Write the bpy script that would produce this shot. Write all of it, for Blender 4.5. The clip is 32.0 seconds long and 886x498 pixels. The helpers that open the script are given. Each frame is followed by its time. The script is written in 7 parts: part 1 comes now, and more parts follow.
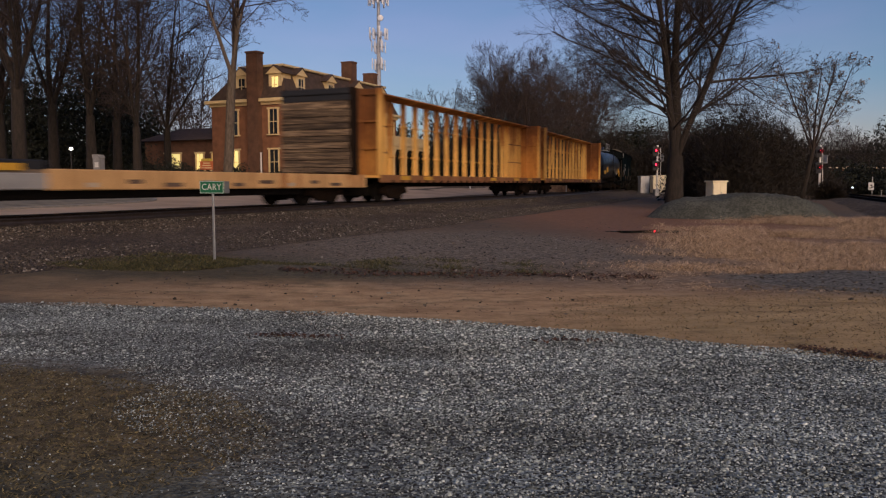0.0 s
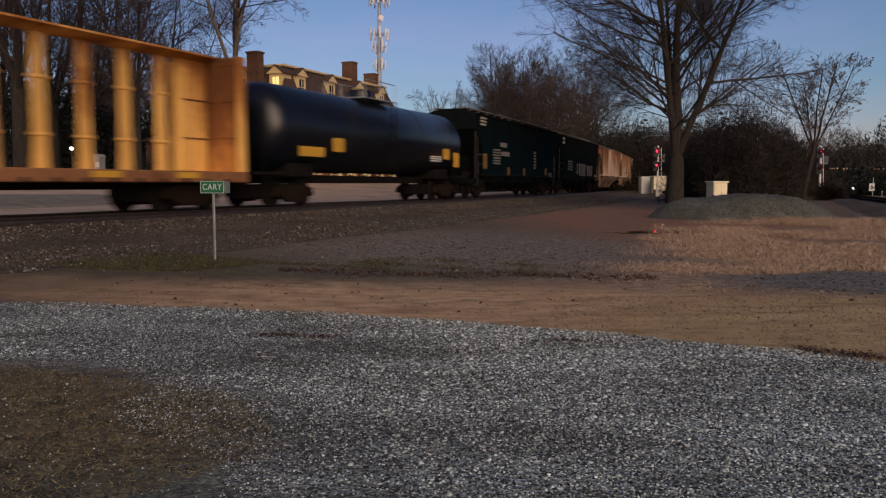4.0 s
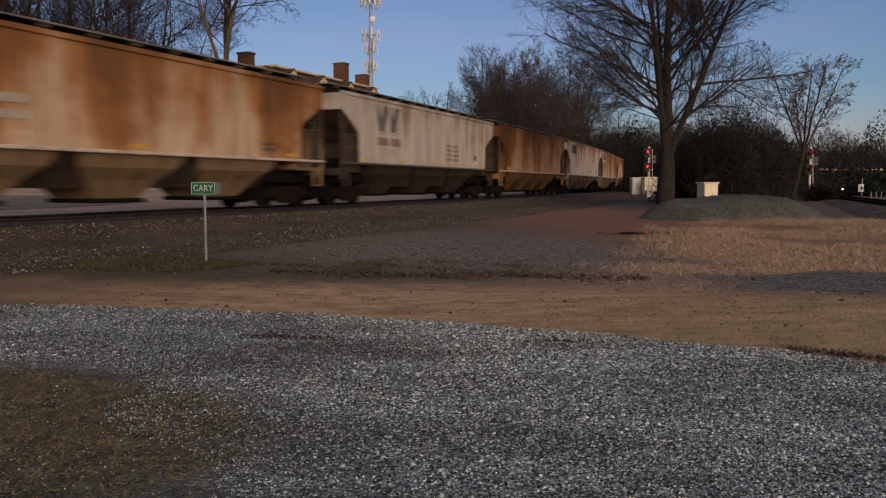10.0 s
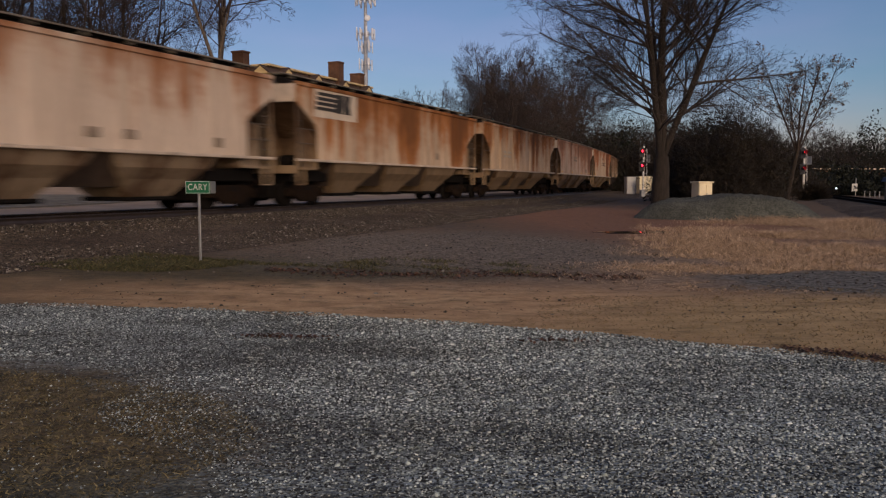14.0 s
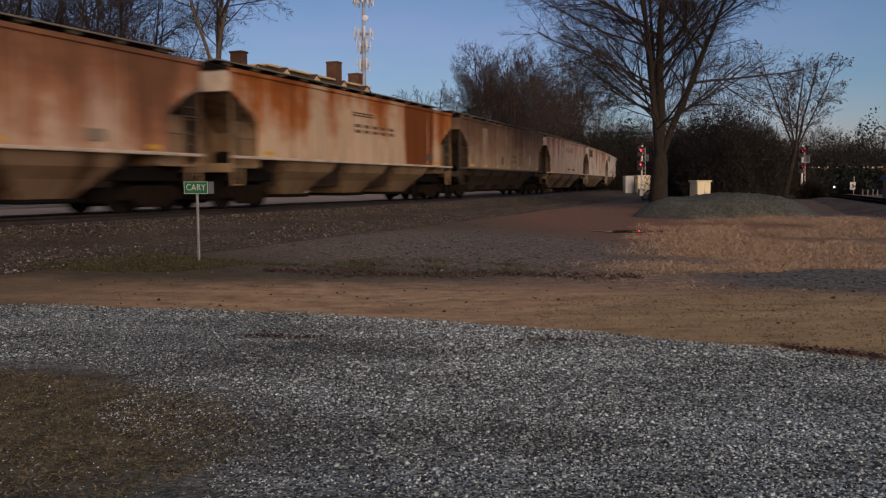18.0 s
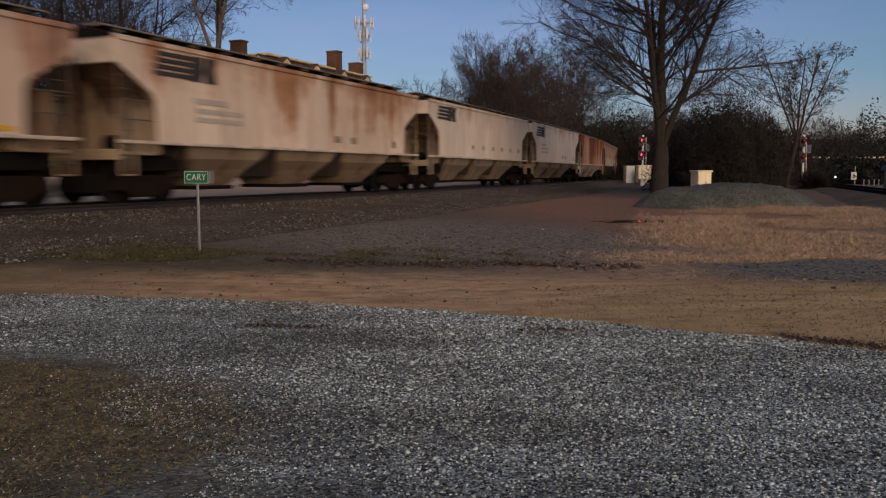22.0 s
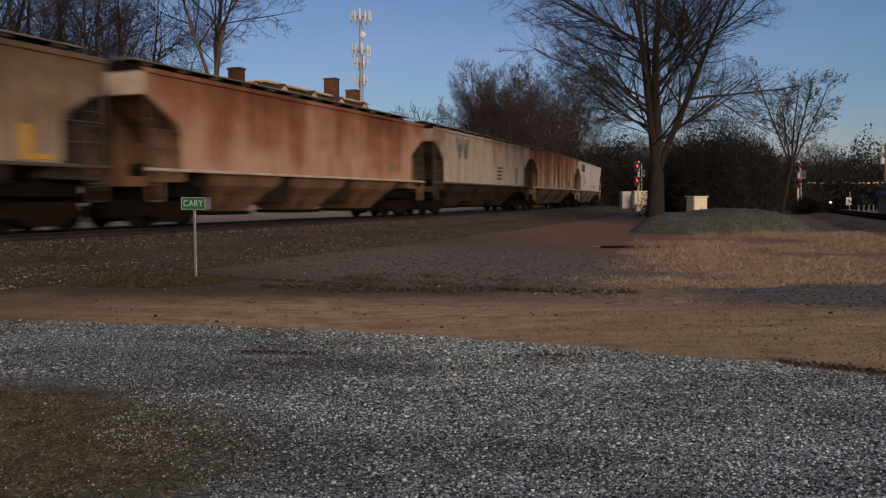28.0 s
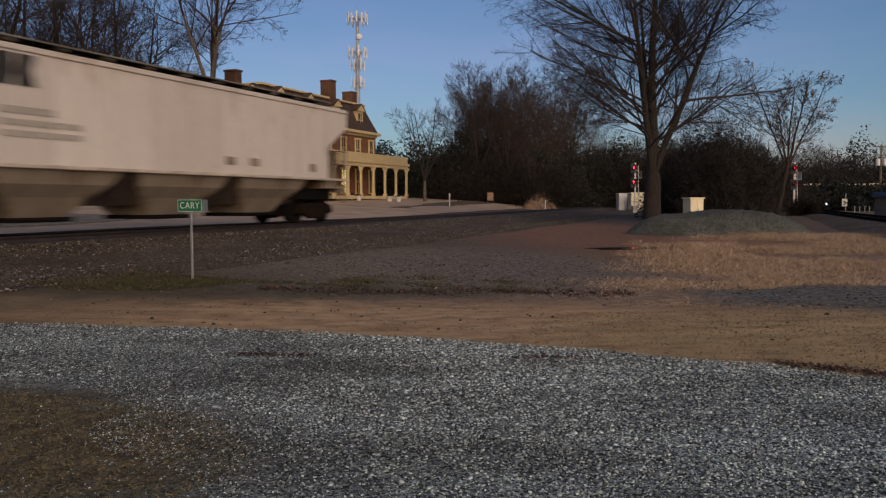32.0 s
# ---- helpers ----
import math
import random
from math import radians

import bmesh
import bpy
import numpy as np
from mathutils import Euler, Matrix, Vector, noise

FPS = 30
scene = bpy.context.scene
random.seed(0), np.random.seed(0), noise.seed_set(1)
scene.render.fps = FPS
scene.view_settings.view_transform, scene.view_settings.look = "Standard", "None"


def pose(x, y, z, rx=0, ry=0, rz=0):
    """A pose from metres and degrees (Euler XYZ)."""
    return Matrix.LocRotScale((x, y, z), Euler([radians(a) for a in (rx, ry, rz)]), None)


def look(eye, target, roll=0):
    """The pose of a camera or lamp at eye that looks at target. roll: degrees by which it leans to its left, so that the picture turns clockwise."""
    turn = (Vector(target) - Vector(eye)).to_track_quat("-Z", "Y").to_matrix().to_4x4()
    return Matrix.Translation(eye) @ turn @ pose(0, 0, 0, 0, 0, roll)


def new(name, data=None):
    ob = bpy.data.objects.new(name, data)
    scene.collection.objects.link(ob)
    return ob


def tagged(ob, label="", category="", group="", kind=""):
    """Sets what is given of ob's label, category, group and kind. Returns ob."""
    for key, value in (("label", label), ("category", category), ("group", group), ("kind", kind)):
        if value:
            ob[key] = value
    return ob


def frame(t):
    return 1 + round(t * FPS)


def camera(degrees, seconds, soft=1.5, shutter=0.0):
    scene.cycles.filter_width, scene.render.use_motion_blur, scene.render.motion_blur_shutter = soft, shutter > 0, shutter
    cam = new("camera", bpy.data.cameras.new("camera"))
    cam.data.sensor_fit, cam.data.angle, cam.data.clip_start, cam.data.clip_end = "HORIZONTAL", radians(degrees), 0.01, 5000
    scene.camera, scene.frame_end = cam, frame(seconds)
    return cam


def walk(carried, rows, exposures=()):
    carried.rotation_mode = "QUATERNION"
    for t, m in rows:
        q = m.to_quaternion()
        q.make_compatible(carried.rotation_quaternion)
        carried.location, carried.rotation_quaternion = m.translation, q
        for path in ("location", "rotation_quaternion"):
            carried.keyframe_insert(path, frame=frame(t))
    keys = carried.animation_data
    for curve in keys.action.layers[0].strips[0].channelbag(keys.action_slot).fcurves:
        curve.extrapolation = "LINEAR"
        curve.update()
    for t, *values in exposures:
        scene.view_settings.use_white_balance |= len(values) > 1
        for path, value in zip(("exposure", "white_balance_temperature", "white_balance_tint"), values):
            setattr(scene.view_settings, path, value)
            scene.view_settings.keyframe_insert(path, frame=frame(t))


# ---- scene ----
# One place: a freight train passes a level gravel lot at dusk. x right, y ahead, z up; the eye stands at (0, 0, 1.5).
cam = camera(58.5, 32.0, soft=1.2, shutter=0.85)
EYE = (0.0, 0.0, 1.5)


def aim(pan, tilt, roll):
    """The camera's pose: degrees to the right, above the horizon, and of lean."""
    return pose(*EYE, 90 + tilt, 0, -pan) @ pose(0, 0, 0, 0, 0, roll)


walk(cam, [
    (0, aim(0.000, -4.757, 0.000)), (0.5, aim(0.000, -4.757, 0.000)), (1, aim(0.000, -4.757, 0.000)), (1.5, aim(0.005, -4.755, -0.009)), (2, aim(-0.007, -4.754, 0.021)),
    (2.5, aim(-0.045, -4.742, 0.072)), (3, aim(-0.045, -4.742, 0.072)), (3.5, aim(-0.045, -4.742, 0.072)), (5.5, aim(0.129, -4.668, 0.062)), (6, aim(0.176, -4.633, 0.018)),
    (6.5, aim(0.233, -4.629, 0.085)), (7, aim(0.289, -4.616, 0.073)), (7.5, aim(0.335, -4.629, 0.115)), (8, aim(0.374, -4.619, 0.090)), (8.5, aim(0.391, -4.606, 0.040)),
    (9, aim(0.459, -4.643, 0.063)), (9.5, aim(0.518, -4.661, 0.038)), (10, aim(0.571, -4.664, 0.054)), (10.5, aim(0.630, -4.675, 0.051)), (11, aim(0.686, -4.680, 0.046)),
    (11.5, aim(0.743, -4.681, 0.048)), (12, aim(0.790, -4.685, 0.036)), (12.5, aim(0.832, -4.695, 0.025)), (13, aim(0.887, -4.725, 0.104)), (13.5, aim(0.927, -4.726, 0.075)),
    (14, aim(0.938, -4.723, 0.087)), (14.5, aim(0.931, -4.720, 0.071)), (16.5, aim(1.018, -4.774, -0.043)), (17, aim(1.044, -4.772, -0.030)), (17.5, aim(1.048, -4.766, -0.034)),
    (18, aim(1.038, -4.750, -0.067)), (18.5, aim(1.010, -4.736, -0.087)), (19, aim(0.996, -4.722, -0.109)), (19.5, aim(1.006, -4.712, -0.101)), (20, aim(0.971, -4.699, -0.118)),
    (20.5, aim(0.929, -4.683, -0.050)), (21, aim(0.911, -4.862, -0.046)), (21.5, aim(0.947, -5.264, -0.034)), (22, aim(1.000, -5.479, -0.040)), (22.5, aim(1.065, -5.036, -0.103)),
    (23, aim(1.114, -4.461, -0.078)), (23.5, aim(1.146, -4.011, -0.100)), (24, aim(1.175, -3.778, -0.101)), (24.5, aim(1.181, -3.746, -0.087)), (25, aim(1.202, -3.743, -0.105)),
    (25.5, aim(1.219, -3.751, -0.092)), (27.5, aim(1.199, -3.661, -0.125)), (28, aim(1.236, -3.619, -0.112)), (28.5, aim(1.256, -3.572, -0.128)), (29, aim(1.281, -3.514, -0.140)),
    (29.5, aim(1.301, -3.474, -0.145)), (30, aim(1.337, -3.453, -0.141)), (30.5, aim(1.367, -3.460, -0.128)), (31, aim(1.412, -3.478, -0.164)), (31.5, aim(1.439, -3.483, -0.166)),
    (32, aim(1.463, -3.486, -0.183)),
], exposures=[(0, -0.05, 6520, 20), (10, -0.09, 6530, 18), (20, -0.11, 6490, 16), (28, -0.13, 6430, 14), (32, -0.13, 6390, 13)])

# ---- world, sun, exposure ----
SUN_TURN, SUN_RISE = 164.0, 12.0         # degrees clockwise from +y, and above the horizon: low behind the camera
world = bpy.data.worlds.new("dusk_sky")
scene.world = world
world.use_nodes = True
wn = world.node_tree.nodes
sky = wn.new("ShaderNodeTexSky")
sky.sky_type, sky.sun_disc = "NISHITA", False
sky.sun_elevation, sky.sun_rotation = radians(SUN_RISE), radians(SUN_TURN)
sky.air_density, sky.dust_density, sky.ozone_density = 1.0, 0.8, 3.4
# thin high haze: lavender veils that drift across the blue
veil_co = wn.new("ShaderNodeTexCoord")
veil_map = wn.new("ShaderNodeMapping")
veil_map.inputs["Scale"].default_value = (1.0, 1.0, 3.5)
veil = wn.new("ShaderNodeTexNoise")
veil.inputs["Scale"].default_value, veil.inputs["Detail"].default_value, veil.inputs["Roughness"].default_value = 2.6, 5.0, 0.5
tint = wn.new("ShaderNodeValToRGB")
for el_, (p_, c_) in zip(tint.color_ramp.elements, ((0.34, (0.98, 1.0, 1.07, 1)), (0.66, (1.34, 1.06, 1.15, 1)))):
    el_.position, el_.color = p_, c_
veiled = wn.new("ShaderNodeMix")
veiled.data_type, veiled.blend_type = "RGBA", "MULTIPLY"
veiled.inputs[0].default_value = 1.0
for a_, b_ in ((veil_co.outputs["Generated"], veil_map.inputs[0]), (veil_map.outputs[0], veil.inputs["Vector"]), (veil.outputs[0], tint.inputs[0]), (sky.outputs[0], veiled.inputs[6]), (tint.outputs[0], veiled.inputs[7]), (veiled.outputs[2], wn["Background"].inputs[0])):
    world.node_tree.links.new(a_, b_)
wn["Background"].inputs[1].default_value = 0.092

sun = new("sun", bpy.data.lights.new("sun", "SUN"))
sun.data.energy, sun.data.angle, sun.data.color = 2.05, radians(50), (1.0, 0.75, 0.45)
az, el = radians(SUN_TURN), radians(SUN_RISE + 11)
sun.matrix_world = look((math.sin(az) * math.cos(el) * 50, math.cos(az) * math.cos(el) * 50, math.sin(el) * 50), (0, 0, 0))


# ---- mesh helpers ----
class Shape:
    """Collects the faces of one part."""

    def __init__(self):
        self.v, self.f = [], []

    def add(self, verts, faces):
        k = len(self.v)
        self.v.extend(tuple(p) for p in verts)
        self.f.extend(tuple(k + i for i in q) for q in faces)
        return self

    def box(self, cx, cy, cz, sx, sy, sz, c=0.0):
        """A box by centre and size, its edges cut by c."""
        hx, hy, hz = sx / 2, sy / 2, sz / 2
        c = min(c, 0.45 * min(sx, sy, sz))
        if c <= 0:
            vs = [(cx + i * hx, cy + j * hy, cz + k * hz) for i in (-1, 1) for j in (-1, 1) for k in (-1, 1)]
            return self.add(vs, [(0, 1, 3, 2), (4, 6, 7, 5), (0, 4, 5, 1), (2, 3, 7, 6), (0, 2, 6, 4), (1, 5, 7, 3)])
        vs, ix = [], {}
        for i in (-1, 1):
            for j in (-1, 1):
                for k in (-1, 1):
                    for a in range(3):
                        p = [i * (hx - c), j * (hy - c), k * (hz - c)]
                        p[a] = (i, j, k)[a] * (hx, hy, hz)[a]
                        ix[i, j, k, a] = len(vs)
                        vs.append((cx + p[0], cy + p[1], cz + p[2]))
        fs = []
        for s in (-1, 1):
            ring = [(-1, -1), (1, -1), (1, 1), (-1, 1)]
            fs.append([ix[s, a, b, 0] for a, b in ring][::s])
            fs.append([ix[a, s, b, 1] for a, b in ring][::-s])
            fs.append([ix[a, b, s, 2] for a, b in ring][::s])
        for a in (-1, 1):
            for b in (-1, 1):
                fs.append([ix[a, b, -1, 0], ix[a, b, 1, 0], ix[a, b, 1, 1], ix[a, b, -1, 1]][::a * b])
                fs.append([ix[a, -1, b, 0], ix[a, -1, b, 2], ix[a, 1, b, 2], ix[a, 1, b, 0]][::a * b])
                fs.append([ix[-1, a, b, 1], ix[1, a, b, 1], ix[1, a, b, 2], ix[-1, a, b, 2]][::a * b])
                for k in (-1, 1):
                    fs.append([ix[a, b, k, 0], ix[a, b, k, 1], ix[a, b, k, 2]][::a * b * k])
        return self.add(vs, fs)

    def tube(self, p0, p1, r0, r1=None, n=8, caps=True):
        """A round bar from p0 to p1."""
        r1 = r0 if r1 is None else r1
        p0, p1 = Vector(p0), Vector(p1)
        q = (p1 - p0).to_track_quat("Z", "Y")
        vs = []
        for p, r in ((p0, r0), (p1, r1)):
            vs += [p + q @ Vector((r * math.cos(2 * math.pi * i / n), r * math.sin(2 * math.pi * i / n), 0)) for i in range(n)]
        fs = [(i, (i + 1) % n, n + (i + 1) % n, n + i) for i in range(n)]
        if caps:
            fs += [tuple(range(n - 1, -1, -1)), tuple(range(n, 2 * n))]
        return self.add(vs, fs)

    def prism(self, outline, y0, y1, axis="y"):
        """An outline of (a, b) pairs drawn out along one axis: y takes (x, z), x takes (y, z), z takes (x, y)."""
        n = len(outline)
        put = {"y": lambda a, b, c: (a, c, b), "x": lambda a, b, c: (c, a, b), "z": lambda a, b, c: (a, b, c)}[axis]
        vs = [put(a, b, y0) for a, b in outline] + [put(a, b, y1) for a, b in outline]
        fs = [tuple(range(n)), tuple(range(2 * n - 1, n - 1, -1))] + [(i, n + i, n + (i + 1) % n, (i + 1) % n) for i in range(n)]
        return self.add(vs, fs)

    def lathe(self, rings, n=12, axis="z", at=(0, 0, 0)):
        """Rings of (radius, height) round an axis, closed at both ends."""
        vs = []
        for r, h in rings:
            for i in range(n):
                a = 2 * math.pi * i / n
                u, w = r * math.cos(a), r * math.sin(a)
                p = {"z": (u, w, h), "x": (h, u, w), "y": (u, h, w)}[axis]
                vs.append((p[0] + at[0], p[1] + at[1], p[2] + at[2]))
        fs = [(k * n + i, k * n + (i + 1) % n, (k + 1) * n + (i + 1) % n, (k + 1) * n + i) for k in range(len(rings) - 1) for i in range(n)]
        fs += [tuple(range(n - 1, -1, -1)), tuple(range((len(rings) - 1) * n, len(rings) * n))]
        return self.add(vs, fs)

    def mesh(self, name, material, smooth=False):
        me = bpy.data.meshes.new(name)
        me.from_pydata(self.v, [], self.f)
        bm = bmesh.new()
        bm.from_mesh(me)
        bmesh.ops.recalc_face_normals(bm, faces=bm.faces)
        bm.to_mesh(me)
        bm.free()
        if smooth:
            me.shade_smooth()
            me.set_sharp_from_angle(angle=radians(40))
        me.materials.append(material)
        return me


def part(name, shape, material, parent, label="", at=None, smooth=False):
    """One mesh object under a thing or a part; shape is a Shape or a ready mesh."""
    me = shape.mesh(name, material, smooth) if isinstance(shape, Shape) else shape
    ob = new(name, me)
    ob.parent = parent
    if at is not None:
        ob.matrix_basis = at if isinstance(at, Matrix) else Matrix.Translation(at)
    if label:
        ob["label"] = label
    return ob


def thing(name, m, label, category, group="", kind=""):
    ob = new(name)
    ob.empty_display_size = 0.2
    ob.matrix_basis = m
    return tagged(ob, label, category, group, kind)


def solid(name, shape, material, label, category, group="", kind="", m=None, smooth=False):
    """A thing or a piece of the setting that is one mesh."""
    ob = new(name, shape.mesh(name, material, smooth) if isinstance(shape, Shape) else shape)
    if m is not None:
        ob.matrix_basis = m
    return tagged(ob, label, category, group, kind)


def from_arrays(name, verts, faces, material):
    """A mesh from arrays: verts (n, 3) and faces (m, 3 or 4)."""
    me = bpy.data.meshes.new(name)
    k = faces.shape[1]
    me.vertices.add(len(verts))
    me.vertices.foreach_set("co", np.asarray(verts, dtype=np.float32).ravel())
    me.loops.add(faces.size)
    me.loops.foreach_set("vertex_index", faces.astype(np.int32).ravel())
    me.polygons.add(len(faces))
    me.polygons.foreach_set("loop_start", np.arange(0, faces.size, k, dtype=np.int32))
    me.update(calc_edges=True)
    me.materials.append(material)
    return me


# ---- materials ----
def ramp(nt, fac, stops):
    n = nt.nodes.new("ShaderNodeValToRGB")
    e = n.color_ramp.elements
    while len(e) < len(stops):
        e.new(0.5)
    for el_, (p, c) in zip(e, stops):
        el_.position, el_.color = p, (*c, 1) if len(c) == 3 else c
    nt.links.new(fac, n.inputs[0])
    return n.outputs[0]


def noise_node(nt, co, scale, detail=4.0, rough=0.55, stretch=None):
    if stretch:
        m = nt.nodes.new("ShaderNodeMapping")
        m.inputs["Scale"].default_value = stretch
        nt.links.new(co, m.inputs[0])
        co = m.outputs[0]
    n = nt.nodes.new("ShaderNodeTexNoise")
    n.inputs["Scale"].default_value, n.inputs["Detail"].default_value, n.inputs["Roughness"].default_value = scale, detail, rough
    nt.links.new(co, n.inputs["Vector"])
    return n.outputs[0]


def mixed(nt, fac, a, b, how="MIX"):
    n = nt.nodes.new("ShaderNodeMix")
    n.data_type, n.blend_type = "RGBA", how
    for s, v in ((0, fac), (6, a), (7, b)):
        if isinstance(v, (int, float)):
            n.inputs[s].default_value = v
        elif isinstance(v, tuple):
            n.inputs[s].default_value = (*v, 1)
        else:
            nt.links.new(v, n.inputs[s])
    return n.outputs[2]


def surface(name, rough=0.8, metal=0.0):
    m = bpy.data.materials.new(name)
    m.use_nodes = True
    nt = m.node_tree
    b = nt.nodes["Principled BSDF"]
    b.inputs["Roughness"].default_value, b.inputs["Metallic"].default_value = rough, metal
    co = nt.nodes.new("ShaderNodeTexCoord").outputs["Object"]
    return m, nt, b, co


def bump(nt, b, height, strength=0.4, distance=0.02):
    n = nt.nodes.new("ShaderNodeBump")
    n.inputs["Strength"].default_value, n.inputs["Distance"].default_value = strength, distance
    nt.links.new(height, n.inputs["Height"])
    nt.links.new(n.outputs[0], b.inputs["Normal"])


def plain(name, color, rough=0.7, metal=0.0, vary=0.25, scale=3.0, grain=40.0, relief=0.2):
    """A painted or raw surface with broad stains and fine grain."""
    m, nt, b, co = surface(name, rough, metal)
    dark = tuple(c * (1 - vary) for c in color)
    light = tuple(min(c * (1 + 0.6 * vary), 1) for c in color)
    big = ramp(nt, noise_node(nt, co, scale), [(0.3, dark), (0.7, light)])
    fine = noise_node(nt, co, grain, 3)
    c = mixed(nt, 0.35, big, ramp(nt, fine, [(0.3, (0.55,) * 3), (0.7, (1.0,) * 3)]), "MULTIPLY")
    nt.links.new(c, b.inputs["Base Color"])
    bump(nt, b, fine, relief, 0.01)
    return m


def glow(name, color, strength):
    m = bpy.data.materials.new(name)
    m.use_nodes = True
    b = m.node_tree.nodes["Principled BSDF"]
    b.inputs["Base Color"].default_value = (*color, 1)
    b.inputs["Emission Color"].default_value = (*color, 1)
    b.inputs["Emission Strength"].default_value = strength
    return m


def car_paint(name, base, rust, amount=0.5, low=(0.10, 0.07, 0.045), seed=0.0, streak=1.4, rough=0.8, gloss=0.3, worn=()):
    """Old freight-car paint: rust that starts at the roof edge and runs down, panels that aged apart, blotches, road dirt, fine grain.
    seed shifts the pattern; worn lists stretches of the side (from, to, how much) that rusted more or less than the rest."""
    m, nt, b, co = surface(name, rough)
    own = co
    b.inputs["Specular IOR Level"].default_value = gloss
    sh = nt.nodes.new("ShaderNodeMapping")
    sh.inputs["Location"].default_value = (seed * 7.3, seed * 3.1, seed)
    nt.links.new(co, sh.inputs[0])
    co = sh.outputs[0]
    sep = nt.nodes.new("ShaderNodeSeparateXYZ")
    nt.links.new(co, sep.inputs[0])
    high = nt.nodes.new("ShaderNodeMapRange")
    for k, v in ((1, 1.4 + seed), (2, 4.5 + seed), (3, -0.09), (4, 0.14)):
        high.inputs[k].default_value = v
    nt.links.new(sep.outputs[2], high.inputs[0])

    def add(a_, b_, k=1.0):
        n = nt.nodes.new("ShaderNodeMath")
        n.operation = "MULTIPLY_ADD"
        nt.links.new(b_, n.inputs[0])
        n.inputs[1].default_value = k
        nt.links.new(a_, n.inputs[2])
        return n.outputs[0]

    broad = noise_node(nt, co, streak * 0.62, 4, 0.6, (1.0, 0.3, 0.13))
    runs = noise_node(nt, co, streak * 2.0, 5, 0.72, (1.0, 0.3, 0.09))
    blots = noise_node(nt, co, 0.8, 7, 0.68, (0.7, 0.7, 1.0))
    grain = noise_node(nt, co, 11.0, 5, 0.75, (1, 1, 0.45))
    v = add(add(add(high.outputs[0], broad, 0.42), runs, 0.42), blots, 0.30)
    v = add(v, v, -0.1)
    v = add(v, grain, 0.10)
    along = nt.nodes.new("ShaderNodeSeparateXYZ")
    nt.links.new(own, along.inputs[0])
    panel = nt.nodes.new("ShaderNodeMath")
    panel.operation = "MULTIPLY_ADD"
    panel.inputs[1].default_value, panel.inputs[2].default_value = 0.66, seed * 9.1
    nt.links.new(along.outputs[0], panel.inputs[0])
    whole = nt.nodes.new("ShaderNodeMath")
    whole.operation = "FLOOR"
    nt.links.new(panel.outputs[0], whole.inputs[0])
    dice = nt.nodes.new("ShaderNodeTexWhiteNoise")
    dice.noise_dimensions = "1D"
    nt.links.new(whole.outputs[0], dice.inputs["W"])
    mid_tone = nt.nodes.new("ShaderNodeMath")
    mid_tone.operation = "SUBTRACT"
    mid_tone.inputs[1].default_value = 0.5
    nt.links.new(dice.outputs["Value"], mid_tone.inputs[0])
    v = add(v, mid_tone.outputs[0], 0.10)
    ragged = add(along.outputs[0], runs, 0.5)
    for x0, x1, much in worn:
        step = []
        for edge, way in ((x0, 1), (x1, -1)):
            r = nt.nodes.new("ShaderNodeMapRange")
            r.inputs[1].default_value, r.inputs[2].default_value = edge + 0.25 - 0.18 * way, edge + 0.25 + 0.18 * way
            nt.links.new(ragged, r.inputs[0])
            step.append(r.outputs[0])
        both = nt.nodes.new("ShaderNodeMath")
        both.operation = "MULTIPLY"
        nt.links.new(step[0], both.inputs[0])
        nt.links.new(step[1], both.inputs[1])
        v = add(v, both.outputs[0], much)
    lo = 0.66 - 0.30 * amount
    mid = tuple(0.55 * a_ + 0.45 * r for a_, r in zip(base, rust))
    dark = tuple(0.45 * r for r in rust)
    c = ramp(nt, v, [(lo, base), (lo + 0.045, mid), (lo + 0.10, rust), (min(lo + 0.21, 0.99), dark)])
    c = mixed(nt, 1.0, c, ramp(nt, dice.outputs["Value"], [(0.0, (0.86, 0.84, 0.82)), (1.0, (1.06, 1.05, 1.03))]), "MULTIPLY")
    c = mixed(nt, 0.4, c, ramp(nt, grain, [(0.3, (0.66,) * 3), (0.7, (1.0,) * 3)]), "MULTIPLY")
    c = mixed(nt, 0.70 * min(1.0, 0.2 + 2.2 * amount), c, ramp(nt, runs, [(0.36, (0.52, 0.47, 0.42)), (0.58, (1.0,) * 3)]), "MULTIPLY")
    dirt = ramp(nt, noise_node(nt, co, 1.3, 7, 0.72, (1.0, 1.0, 0.4)), [(0.60, (0, 0, 0)), (0.84, (0.7, 0.7, 0.7))])
    c = mixed(nt, dirt, c, low)
    nt.links.new(c, b.inputs["Base Color"])
    bump(nt, b, grain, 0.12, 0.01)
    return m


STEEL = plain("dark_steel", (0.010, 0.0085, 0.0078), 0.9)
RUSTY = plain("rusty_steel", (0.017, 0.0105, 0.007), 0.95)
WHEEL = plain("wheel_steel", (0.011, 0.009, 0.008), 0.85)
for m_ in (STEEL, RUSTY, WHEEL):
    m_.node_tree.nodes["Principled BSDF"].inputs["Specular IOR Level"].default_value = 0.1
RAILTOP = plain("rail_steel", (0.11, 0.085, 0.075), 0.45, 0.7)
BLACK = plain("black_paint", (0.018, 0.018, 0.02), 0.6)
GREY = plain("grey_paint", (0.30, 0.30, 0.30), 0.7)
WHITE = plain("white_paint", (0.72, 0.71, 0.68), 0.6, vary=0.12)
YELLOW = plain("yellow_reflector", (0.65, 0.36, 0.03), 0.5, vary=0.15)
GALV = plain("galvanised_steel", (0.38, 0.39, 0.40), 0.5, 0.6)
WOOD = plain("weathered_wood", (0.17, 0.13, 0.095), 0.9, scale=2.0)
